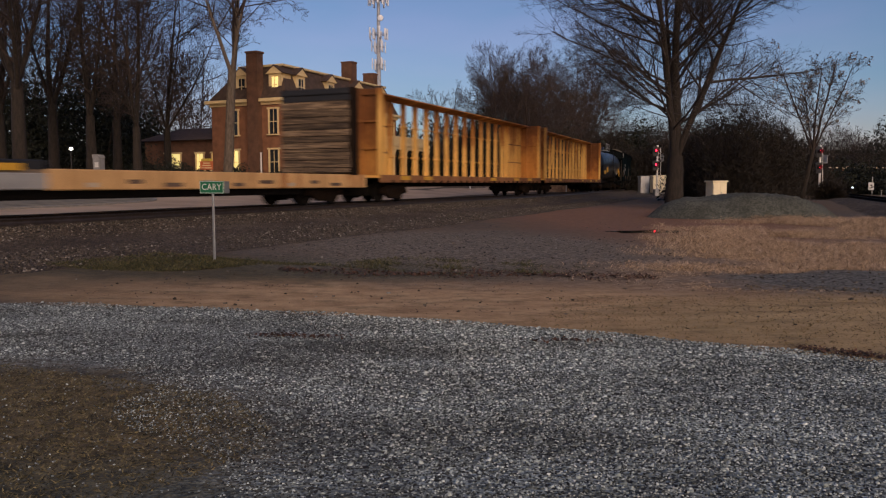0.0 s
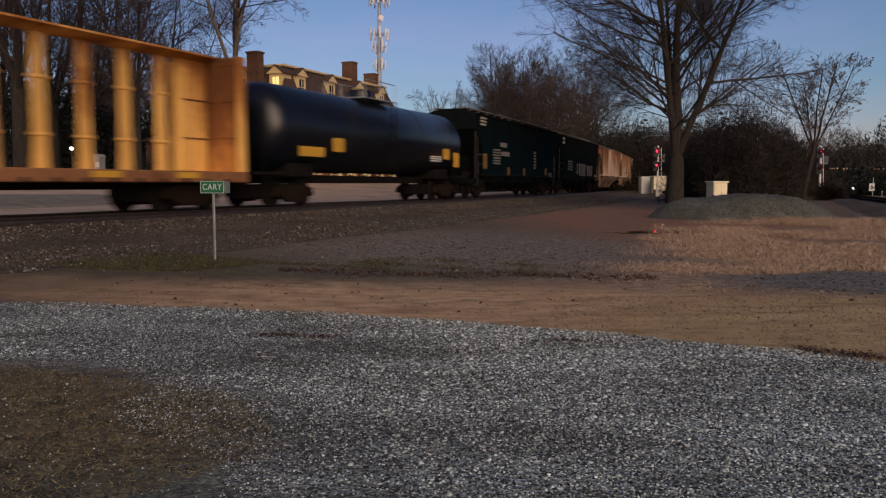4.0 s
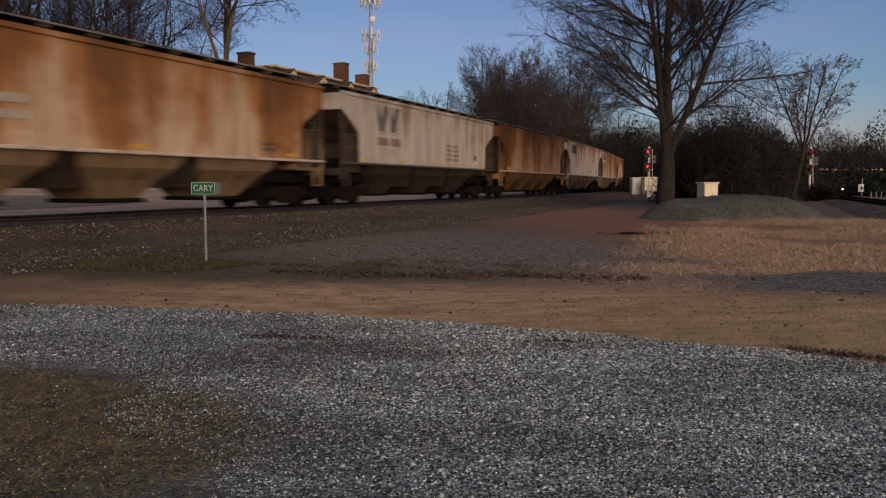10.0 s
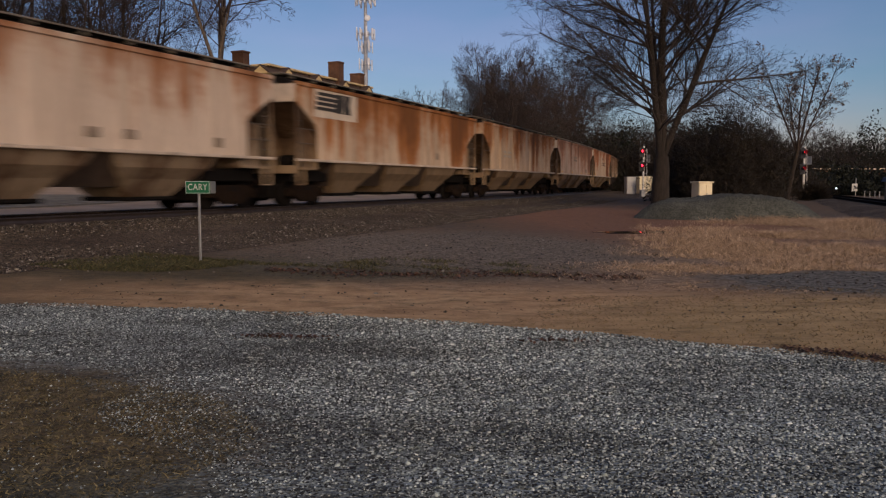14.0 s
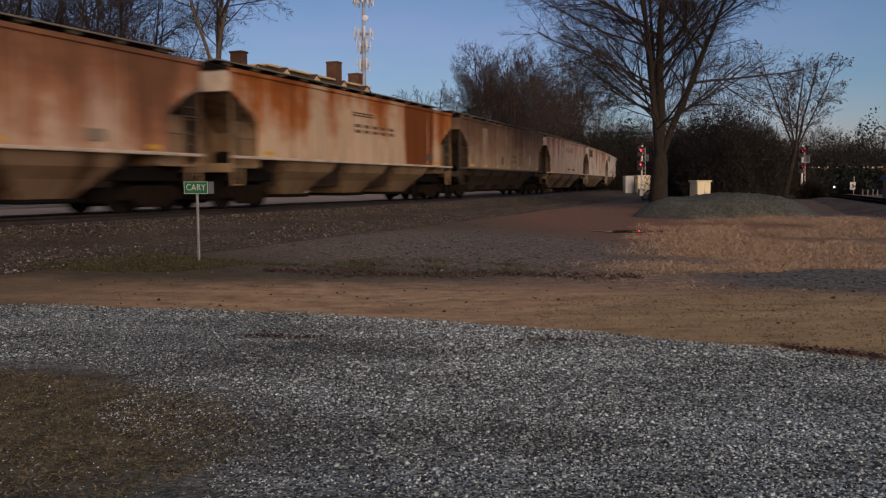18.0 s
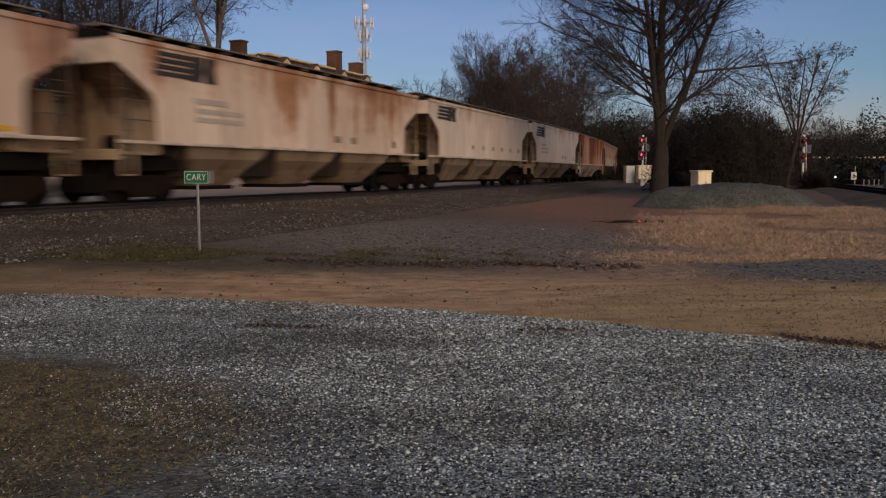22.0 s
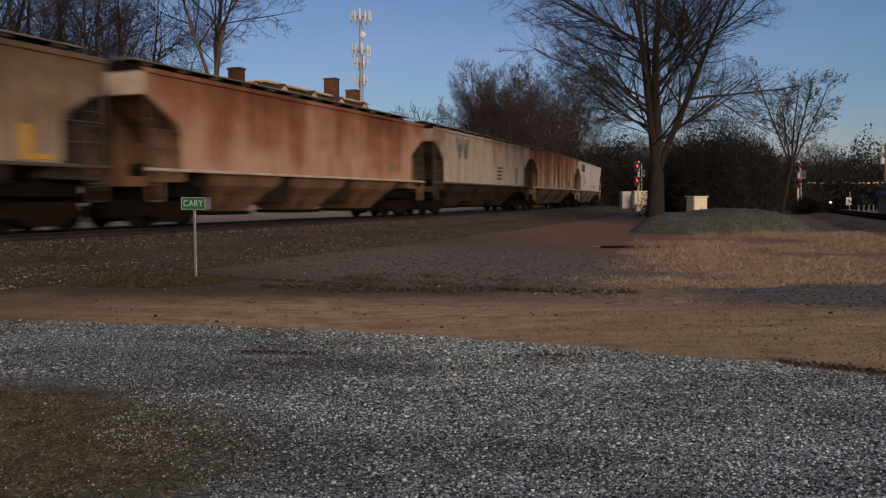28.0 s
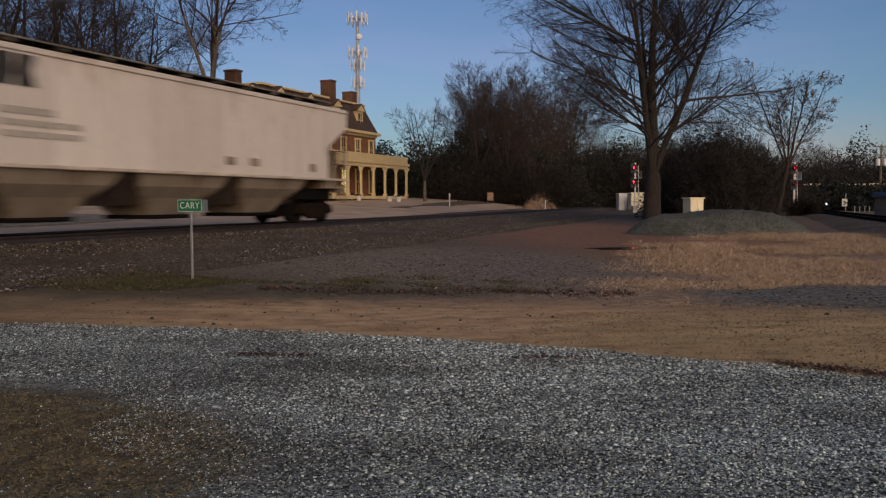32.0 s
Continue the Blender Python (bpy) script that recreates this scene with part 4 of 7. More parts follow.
#  paint base, rust, amount, worn stretches, label, bays, side posts, marks, reflectors
HOPPERS = [
    ((0.73, 0.53, 0.37), RUST, 0.45, ((-8, -6.6, 0.22), (-2.4, -0.4, -0.14), (4.5, 6.0, 0.05)), "tan covered hopper with broad rust streaks", 3, 0, (lines(-3.5, 2.6, 1.2, 0.5, DUSK_INK, 2),), 0),
    ((0.72, 0.54, 0.36), (0.42, 0.19, 0.065), 0.42, ((-1.5, 1.0, 0.05), (5.0, 9.0, 0.10)), "orange-tan covered hopper, pale towards the sill", 3, 0, (lines(5.5, 2.0, 0.8, 0.35, BOXY, 2), lines(-4.0, 2.5, 1.6, 0.7, PALE_INK, 2)), 3),
    ((0.58, 0.54, 0.49), (0.34, 0.25, 0.18), 0.18, (), "grey-white ribbed covered hopper with a square emblem", 3, 15, (("square", -4.8, 3.42, 2.5, 1.15, GREY_INK, 1), lines(-4.6, 2.55, 2.3, 0.32, DUSK_INK, 1), lines(-4.6, 2.15, 1.4, 0.3, PALE_INK, 2), lines(2.4, 2.35, 1.6, 0.9, DUSK_INK, 4), lines(5.6, 2.2, 0.45, 0.26, BOXY, 1), lines(5.7, 1.92, 0.35, 0.12, WHITE, 1)), 5),
    ((0.60, 0.37, 0.19), (0.34, 0.135, 0.035), 0.58, ((-9, -6.3, 0.12), (-5.5, -3.5, -0.08), (1.0, 3.0, -0.06)), "rust-brown covered hopper with tan patches and yellow reflectors", 4, 0, (lines(-4.9, 2.1, 1.3, 0.4, PALE_INK, 3), lines(5.9, 2.2, 0.4, 0.1, PALE_INK, 1)), 6),
    (CREAM, (0.42, 0.20, 0.10), 0.28, (), "cream covered hopper with a rusty top edge", 3, 0, (emblem(),) + SHORT, 0),
    ((0.70, 0.56, 0.42), (0.44, 0.18, 0.06), 0.36, ((-4.9, -2.8, 0.08), (-0.8, 1.4, 0.10), (5.2, 7.6, 0.16)), "cream covered hopper stained orange with rust", 3, 0, (lines(-6.1, 3.66, 3.1, 1.0, CLEAN, 1), ("logo", -6.3, 3.74, 2.5, 0.70, NS_INK, 1), lines(3.4, 2.1, 0.35, 0.3, DUSK_INK, 1)), 0),
    ((0.70, 0.55, 0.41), RUST, 0.34, ((2.0, 4.0, 0.08),), "tan ribbed covered hopper with rust stains", 3, 13, (lines(-4.0, 2.6, 1.6, 0.5, PALE_INK, 2),), 0),
    ((0.70, 0.53, 0.41), (0.40, 0.185, 0.10), 0.36, ((-3.2, -2.5, 0.14), (0.4, 0.9, 0.10), (4.0, 8.0, 0.08)), "salmon and tan covered hopper with dark streaks", 3, 0, (lines(-0.9, 2.95, 1.6, 0.5, DUSK_INK, 2), lines(5.0, 2.0, 0.6, 0.3, DUSK_INK, 1)), 4),
    ((0.68, 0.53, 0.38), (0.42, 0.13, 0.025), 0.30, ((3.4, 6.4, 0.26), (-6.6, -5.2, 0.05)), "tan covered hopper with a deep orange rust end", 3, 0, tuple(lines(-0.9 + 0.72 * k, 2.95, 0.5, 0.42, BOXY, 2) for k in range(5)) + (lines(-0.4, 3.5, 1.8, 0.2, BOXY, 2), lines(6.0, 2.0, 0.8, 0.26, BOXY, 1)), 2),
    ((0.40, 0.315, 0.24), (0.20, 0.125, 0.085), 0.44, (), "mauve-grey ribbed covered hopper", 4, 17, (lines(-4.8, 3.3, 1.0, 1.2, DUSK_INK, 1), lines(1.2, 2.3, 1.0, 0.6, BOXY, 2), lines(-1.2, 2.15, 0.6, 0.45, BOXY, 1), lines(5.2, 2.3, 0.5, 0.8, PALE_INK, 1)), 7),
    ((0.70, 0.56, 0.46), (0.42, 0.24, 0.17), 0.28, ((-4.6, -4.2, 0.16),), "pale pink-cream covered hopper with faded letters", 3, 0, tuple(lines(-3.6 + 0.9 * k, 3.55, 0.45, 0.4, DUSK_INK if k > 2 else PALE_INK, 1) for k in range(7)) + (lines(2.4, 1.95, 1.2, 0.14, BOXY, 1), lines(0.2, 1.95, 1.0, 0.14, BOXY, 1)), 9),
    (CREAM, (0.42, 0.22, 0.12), 0.20, ((1.2, 1.6, 0.14), (3.0, 6.6, 0.08)), "cream covered hopper with a rusty end", 3, 0, (emblem(),) + SHORT, 0),
    ((0.74, 0.67, 0.61), (0.46, 0.34, 0.26), 0.10, (), "clean off-white covered hopper", 3, 0, (emblem(),) + DOTS, 0),
    ((0.74, 0.67, 0.61), (0.46, 0.34, 0.26), 0.10, (), "off-white covered hopper with dusty bays", 3, 0, (emblem(),) + SHORT, 0),
    ((0.56, 0.34, 0.23), (0.32, 0.10, 0.035), 0.54, ((-6.5, -3.2, -0.12), (-2.8, 0.5, 0.10)), "rust-red covered hopper with cream bays", 3, 0, (lines(6.1, 2.0, 0.4, 0.3, BOXY, 1),), 0),
    ((0.44, 0.375, 0.285), (0.25, 0.175, 0.11), 0.40, (), "grey-tan ribbed covered hopper with yellow plates", 4, 17, (lines(-1.9, 2.8, 2.2, 0.9, BOXY, 4), ("bars", -3.9, 2.3, 0.7, 0.5, YELLOW, 1), lines(4.4, 2.2, 0.6, 0.6, WHITE, 2), lines(5.4, 2.6, 0.5, 0.6, BOXY, 1), ("bars", 6.6, 2.1, 0.35, 0.8, YELLOW, 1)), 3),
    ((0.64, 0.41, 0.30), (0.36, 0.15, 0.08), 0.40, (), "salmon-pink faded covered hopper", 3, 0, (lines(5.6, 2.15, 0.6, 0.35, DUSK_INK, 1),), 0),
    ((0.55, 0.51, 0.46), (0.32, 0.22, 0.15), 0.22, (), "grey-white ribbed covered hopper with a faded emblem", 3, 15, (("square", -4.8, 3.42, 2.3, 1.15, GREY_INK, 1), lines(-4.6, 2.5, 2.2, 0.5, PALE_INK, 2), lines(1.9, 2.35, 1.6, 0.9, BOXY, 4), ("bars", 0.9, 1.95, 0.3, 0.25, YELLOW, 1), lines(5.6, 2.3, 0.5, 1.0, DUSK_INK, 1)), 2),
    ((0.68, 0.53, 0.37), (0.40, 0.17, 0.065), 0.42, ((-4.4, -3.7, 0.14), (-0.2, 0.6, 0.14), (3.6, 4.2, 0.12)), "tan covered hopper with long rust runs", 3, 11, (lines(4.6, 2.1, 0.5, 0.3, BOXY, 1),), 0),
    ((0.78, 0.72, 0.67), (0.48, 0.38, 0.30), 0.03, (), "clean white covered hopper, last of the train", 3, 0, (emblem(),) + SHORT, 0),
]
SEAMS = [0.4, 27.34, 52.11, 76.43, 93.82, 111.97, 129.55, 148.36, 166.93, 185.16, 203.5, 223.0, 241.78, 260.5, 279.43, 298.15, 317.0, 335.89, 354.8, 373.2, 391.96, 411.0, 430.2, 449.12, 467.93, 486.71, 505.65]


NIGHT = plain("unlit_black_paint", (0.006, 0.008, 0.009), 0.9)
NIGHT.node_tree.nodes["Principled BSDF"].inputs["Specular IOR Level"].default_value = 0.05


def make_train():
    gaps = [b - a for a, b in zip(SEAMS, SEAMS[1:])]
    cars = [bulkhead_flat(gaps[0]), centrebeam_car(gaps[1], 1), centrebeam_car(gaps[2], 2, 1.1, True), tank_car(gaps[3])]
    navy = car_paint("blue_black_paint", (0.003, 0.010, 0.013), (0.006, 0.006, 0.006), 0.2, (0.004, 0.004, 0.004), 4, rough=0.95, gloss=0.02)
    slate = car_paint("charcoal_paint", (0.004, 0.010, 0.0115), (0.010, 0.011, 0.011), 0.3, (0.008, 0.009, 0.009), 5, rough=0.95, gloss=0.02)
    cars.append(hopper_car(gaps[4], navy, "blue-black covered hopper with white stencils", NIGHT, NIGHT, 4, 0, 4.8, 0.9, 1.28, (
        lines(-5.2, 2.3, 1.3, 0.9, ASH_INK, 6), lines(-4.0, 3.0, 1.2, 0.25, ASH_INK, 1), lines(-3.6, 2.5, 1.5, 0.25, ASH_INK, 1), lines(-7.5, 4.1, 0.9, 0.5, PALE_INK, 3),
        ("bars", -7.2, 2.0, 0.6, 0.8, DIM_YELLOW, 1), ("bars", -3.0, 1.5, 0.35, 0.5, DIM_YELLOW, 1), ("bars", 0.2, 1.5, 0.35, 0.5, DIM_YELLOW, 1), lines(2.6, 2.3, 0.5, 1.2, ASH_INK, 6), lines(6.6, 1.4, 0.9, 0.3, ASH_INK, 2), ("bars", 5.4, 1.6, 0.35, 0.5, DIM_YELLOW, 1)), NIGHT, 0, NIGHT, NIGHT))
    cars.append(hopper_car(gaps[5], slate, "charcoal ribbed hopper with a pale washed band", NIGHT, NIGHT, 4, 18, 4.72, 0.9, 1.28, (
        lines(-7.2, 4.0, 0.7, 0.6, PALE_INK, 2), lines(-4.6, 2.2, 1.8, 0.8, ASH_INK, 4), lines(-2.0, 2.0, 0.8, 0.9, ASH_INK, 5), lines(0.3, 1.95, 2.9, 1.0, WASH, 1), lines(3.6, 1.90, 2.9, 0.9, WASH, 1), lines(6.6, 1.5, 0.4, 0.2, PALE_INK, 1), ("bars", 7.4, 1.8, 0.3, 0.8, DIM_YELLOW, 1)), NIGHT, 0, NIGHT, NIGHT))
    for i, (base, rust, amount, worn, label, bays, ribs, marks, plates) in enumerate(HOPPERS):
        paint = car_paint("hopper_paint_%d" % i, base, rust, amount, seed=i + 1.0, worn=worn)
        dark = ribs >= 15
        # bay tone: car colour cut for grime and for shade below the sill
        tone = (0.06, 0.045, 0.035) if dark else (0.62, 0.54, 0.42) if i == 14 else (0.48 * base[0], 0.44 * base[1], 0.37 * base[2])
        grimy = car_paint("shaded_bay_paint_%d" % i, tone, (0.07, 0.045, 0.028) if dark else (0.11, 0.062, 0.034), 0.56, (0.05, 0.036, 0.025), i + 30.0, streak=2.0)
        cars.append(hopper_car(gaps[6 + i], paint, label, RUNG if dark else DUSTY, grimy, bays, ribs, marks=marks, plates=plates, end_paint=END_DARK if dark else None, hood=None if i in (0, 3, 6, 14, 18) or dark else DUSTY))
    for car, a, b in zip(cars, SEAMS, SEAMS[1:]):
        train.append((car, (a + b) / 2, (b - a) * 0.36))


def car_pose(middle, truck, t):
    s = middle - run(t)
    xa, ya, _ = track(s - truck)
    xb, yb, _ = track(s + truck)
    return pose((xa + xb) / 2, (ya + yb) / 2, RAIL_Z, 0, 0, math.degrees(math.atan2(yb - ya, xb - xa)))


make_train()


def motions():
    """The train runs past; its wheels roll with it."""
    steps = [i * 1.0 for i in range(33)]
    for car, middle, truck in train:
        walk(car, [(t, car_pose(middle, truck, t)) for t in steps])
    first = wheelsets[0]
    walk(first, [(i / FPS, Matrix.Rotation(-run(i / FPS) / WHEEL_R, 4, "Y")) for i in range(961)])
    for w in wheelsets[1:]:
        w.rotation_mode = "QUATERNION"
        w.animation_data_create()
        w.animation_data.action = first.animation_data.action
        w.animation_data.action_slot = first.animation_data.action_slot


# ---- bare trees ----
def tubes(segs, name, material, extra=None):
    """Tapered limbs: rows of start, end, radius at start, radius at end; extra holds loose twigs, four corners each."""
    a = np.array(segs, dtype=float)
    vs, fs, k = [], [], 0
    for n, pick in ((9, a[:, 6] > 0.12), (5, (a[:, 6] <= 0.12) & (a[:, 6] > 0.03)), (3, a[:, 6] <= 0.03)):
        g = a[pick]
        if not len(g):
            continue
        d = g[:, 3:6] - g[:, 0:3]
        d /= np.linalg.norm(d, axis=1, keepdims=True) + 1e-9
        ref = np.where(np.abs(d[:, 2:3]) < 0.9, [[0.0, 0.0, 1.0]], [[1.0, 0.0, 0.0]])
        u = np.cross(d, ref)
        u /= np.linalg.norm(u, axis=1, keepdims=True)
        w = np.cross(d, u)
        ang = np.arange(n) * 2 * np.pi / n
        ring = u[:, None] * np.cos(ang)[None, :, None] + w[:, None] * np.sin(ang)[None, :, None]
        lo = (g[:, 0:3] - d * g[:, 6:7] * 0.3)[:, None] + ring * g[:, 6][:, None, None]
        hi = g[:, None, 3:6] + ring * g[:, 7][:, None, None]
        v = np.concatenate([lo, hi], 1).reshape(-1, 3)
        base = k + np.arange(len(g))[:, None] * 2 * n
        j = np.arange(n)
        f = np.stack([base + j, base + (j + 1) % n, base + n + (j + 1) % n, base + n + j], -1).reshape(-1, 4)
        vs.append(v)
        fs.append(f)
        k += len(v)
    if extra is not None:
        vs.append(extra)
        fs.append(k + np.arange(len(extra)).reshape(-1, 4))
    me = from_arrays(name, np.concatenate(vs), np.concatenate(fs), material)
    me.shade_smooth()
    return me


def slivers(p, d, length, width, r):
    """Thin flat twigs that start at p and run along d; four corners each."""
    d = d / (np.linalg.norm(d, axis=1, keepdims=True) + 1e-9)
    s = np.cross(d, r.normal(size=d.shape))
    s /= np.linalg.norm(s, axis=1, keepdims=True) + 1e-9
    n = length * r.uniform(0.5, 1.3, (len(p), 1))
    return np.stack([p, p + d * n * 0.4 + s * width, p + d * n, p + d * n * 0.4 - s * width], 1).reshape(-1, 3)


class Tree:
    """Grows limbs level by level; thick wood goes to the trunk, the rest to the crown."""

    def __init__(self, seed, slim=0.0125, low=0.45):
        self.r = random.Random(seed)
        self.trunk, self.crown, self.tips, self.slim, self.low = [], [], [], slim, low

    def limb(self, p, d, length, r0, r1, level, steps, bend, lift, first, kids, spread, shrink, depth, thin=0.008):
        """One limb and what grows from it."""
        r = self.r
        pts = [(Vector(p), r0)]
        d = Vector(d).normalized()
        q = Vector(p)
        for i in range(steps):
            d = (d + Vector((r.gauss(0, bend), r.gauss(0, bend), r.gauss(0, bend) + lift))).normalized()
            q2 = q + d * (length / steps)
            ra, rb = r0 + (r1 - r0) * i / steps, r0 + (r1 - r0) * (i + 1) / steps
            (self.trunk if ra > 0.10 else self.crown).append((*q, *q2, ra, rb))
            q = q2
            pts.append((q.copy(), rb))
        self.tips.append(q.copy())
        if level >= depth:
            return
        n = kids[min(level, len(kids) - 1)]
        for i in range(n):
            t = first + (1 - first) * (i + r.random() * 0.8) / n
            k = min(int(t * steps), steps - 1)
            f = t * steps - k
            a, ra = pts[k]
            b, rb = pts[k + 1]
            rad = ra + (rb - ra) * f
            axis = (b - a).normalized()
            side = axis.orthogonal().normalized()
            side.rotate(Matrix.Rotation(r.random() * 2 * math.pi + i * 2.4, 3, axis))
            sp = spread[min(level, len(spread) - 1)] * r.uniform(0.75, 1.25)
            nd = axis * math.cos(sp) + side * math.sin(sp)
            ln = length * shrink[min(level, len(shrink) - 1)] * r.uniform(0.7, 1.2) * (1.2 - 0.6 * t) * (min(1.0, self.low + 1.8 * t) if level == 0 else 1.0)
            cr = max(min(rad * 0.6, ln * self.slim), thin)
            self.limb(a.lerp(b, min(f, 1)), nd, ln, cr, max(cr * 0.35, thin * 0.7), level + 1, (8, 6, 4, 2, 2)[min(level + 1, 4)], bend * 1.2, lift, 0.15, kids, spread, shrink, depth, thin)


def bark(name, dark, light):
    m, nt, b, co = surface(name, 0.95)
    ridge = noise_node(nt, co, 9, 6, 0.65, (1, 1, 0.25))
    nt.links.new(ramp(nt, ridge, [(0.3, dark), (0.7, light)]), b.inputs["Base Color"])
    bump(nt, b, ridge, 0.7, 0.03)
    return m


BARK = bark("grey_brown_bark", (0.012, 0.009, 0.007), (0.036, 0.027, 0.021))
WOOD_TWIG = bark("reddish_twigs", (0.026, 0.018, 0.014), (0.068, 0.047, 0.038))
PALE_BARK = bark("pale_grey_bark", (0.055, 0.043, 0.033), (0.17, 0.135, 0.105))
GREY_TWIG = bark("grey_twigs", (0.018, 0.014, 0.012), (0.055, 0.043, 0.038))
TWIG = bark("brown_twigs", (0.024, 0.017, 0.014), (0.064, 0.045, 0.038))


def tree_at(name, x, y, trees, label, group="", turn=0.0, size=1.0, category="tree"):
    """A tree of two parts, trunk and crown, at a place on the ground."""
    trunk, crown = trees
    ob = thing(name, Matrix.LocRotScale((x, y, gz(x, y) - 0.05), Euler((0, 0, radians(turn))), (size,) * 3), label, category, group)
    part("trunk", trunk, None, ob)
    part("crown", crown, None, ob)
    return ob


def grow(seed, height, r0, fork=0.25, limbs=4, tilt=0.35, depth=3, kids=(9, 7, 6), lean=(0, 0), bark_=None, shrink=(0.42,), lift=0.04, spread=(0.85,), twig=None, thin=0.009, first=0.1, haze=None, slim=0.0125, bend=0.045, low=0.45):
    """A bare broad-leaved tree: a bole that parts into rising limbs."""
    t = Tree(seed, slim, low)
    top = Vector((lean[0] * fork, lean[1] * fork, height * fork))
    t.trunk.append((0, 0, 0, *(top * 0.07), r0 * 1.5, r0 * 1.12))
    for i in range(4):
        wob = [Vector((t.r.gauss(0, 0.012), t.r.gauss(0, 0.012), 0)) if 0 < j < 4 else Vector() for j in (i, i + 1)]
        a = Vector(t.trunk[-1][3:6])
        t.trunk.append((*a, *(top * (0.07 + 0.93 * (i + 1) / 4) + wob[1]), r0 * (1.12 - 0.07 * i), r0 * (1.05 - 0.07 * i)))
    end = Vector(t.trunk[-1][3:6])
    for i in range(limbs):
        a = 2 * math.pi * (i + t.r.random() * 0.6) / limbs
        k = tilt * t.r.uniform(0.6, 1.3) if i else tilt * 0.2
        d = Vector((math.cos(a) * math.sin(k) + lean[0] / height, math.sin(a) * math.sin(k) + lean[1] / height, math.cos(k)))
        rr = r0 * (0.62 if i == 0 else 0.56 if limbs == 2 else t.r.uniform(0.36, 0.52))
        t.limb(end - Vector((0, 0, t.r.random() * 0.1 * height * fork)), d, height * (1 - fork) * (1 if i == 0 else t.r.uniform(0.75, 1.0)), rr, 0.025, 0, 8, bend, lift, first, kids, spread, shrink, depth, thin)
    extra = None
    if haze:
        count, length, width = haze
        q = np.random.default_rng(seed)
        tips = np.repeat(np.array([tuple(p) for p in t.tips]), count, 0)
        out = tips - np.array([0, 0, height * 0.45])
        out /= np.linalg.norm(out, axis=1, keepdims=True) + 1e-9
        p = tips - out * q.uniform(0, 1, (len(tips), 1)) * length * 1.4
        extra = slivers(p, out * 0.8 + q.normal(0, 0.7, tips.shape) + np.array([0, 0, 0.45]), length, width, q)
    return tubes(t.trunk, "trunk", bark_ or BARK), tubes(t.crown, "crown", twig or TWIG, extra), t


# the great bare tree beside the stone pile
t_ = grow(15, 20.5, 0.46, 0.14, 5, 0.20, 4, (19, 12, 7, 4), shrink=(0.46, 0.44, 0.44, 0.5), lift=0.02, spread=(0.98, 0.62, 0.66, 0.7), thin=0.006, first=0.09, twig=GREY_TWIG, slim=0.0105, bend=0.045, low=0.62, haze=(1, 0.45, 0.004))
tree_at("bare_tree", 12.4, 42.5, t_[:2], "large bare grey-brown oak with many fine rising twigs", "bare trees")

# tall trees on the lawn by the house
LAWN_TREES = [grow(21, 21, 0.34, 0.40, 4, 0.42, 3, (11, 9, 7), bark_=PALE_BARK, shrink=(0.42, 0.42, 0.45), first=0.15, thin=0.011, haze=(1, 0.7, 0.008))[:2], grow(22, 20, 0.40, 0.30, 5, 0.50, 3, (11, 9, 7), shrink=(0.42, 0.42, 0.45), thin=0.011, haze=(1, 0.7, 0.008))[:2], grow(23, 18, 0.33, 0.25, 4, 0.45, 3, (11, 9, 7), shrink=(0.42, 0.42, 0.45), thin=0.011, haze=(1, 0.7, 0.008))[:2]]


def spot(px, depth):
    """A place by its bearing (as a ratio to 1400, from straight ahead) and its distance ahead."""
    return (px - 784) / 1400 * depth, depth


for px, depth, k, turn, size in ((40, 47, 1, 80, 1.0), (246, 55, 2, 10, 0.9), (166, 56, 2, 200, 1.05), (212, 66, 2, 150, 1.1), (100, 64, 1, 250, 1.0), (8, 58, 2, 50, 1.05), (-60, 54, 1, 120, 1.0), (300, 72, 2, 95, 1.0)):
    x, y = spot(px, depth)
    tree_at("bare_tree", x, y, LAWN_TREES[k], "tall bare tree on the lawn", "bare trees on the lawn", turn, size)

ft = grow(72, 24, 0.36, 0.37, 4, 0.42, 4, (12, 8, 6, 4), lean=(1.5, 0), bark_=PALE_BARK, shrink=(0.42, 0.42, 0.42, 0.5), lift=0.03, spread=(0.85, 0.8, 0.8), thin=0.010, first=0.12)
tree_at("bare_tree", *spot(404, 62), ft[:2], "tall pale-barked bare tree before the house", "bare trees on the lawn", 0)

# the wood beyond the track
WOOD_TREES = [grow(40 + i, 16, 0.20, 0.22, 4, 0.42, 3, (8, 6, 4), shrink=(0.40, 0.47, 0.55), lift=0.03, spread=(0.8,), thin=0.016, haze=(2, 0.9, 0.013), twig=WOOD_TWIG)[:2] for i in range(4)]
FAR_TREES = [grow(50 + i, 16, 0.20, 0.22, 4, 0.45, 2, (8, 7), shrink=(0.42, 0.5), lift=0.03, thin=0.035, haze=(4, 1.2, 0.028))[:2] for i in range(3)]
rr = random.Random(7)
TOPS = ([826, 860, 890, 926, 976, 1011, 1045, 1080, 1116, 1160, 1260], [165, 115, 80, 76, 112, 86, 120, 175, 215, 222, 222])
for i in range(36):
    px = 862 + 235 * ((i * 0.618) % 1.0)
    depth = rr.uniform(86, 122) if px < 1010 else rr.uniform(125, 165)
    x, y = spot(px, depth)
    if float(beside(np.array(x), np.array(y))) > -5:
        continue
    h = 1.5 + (324.5 - np.interp(px, *TOPS)) / 1400 * depth - gz(x, y)
    tree_at("bare_tree", x, y, WOOD_TREES[i % 4], "bare brown woodland tree", "trees of the wood", rr.uniform(0, 360), h / 16 * rr.uniform(0.66, 1.02))
x, y = spot(788, 78)
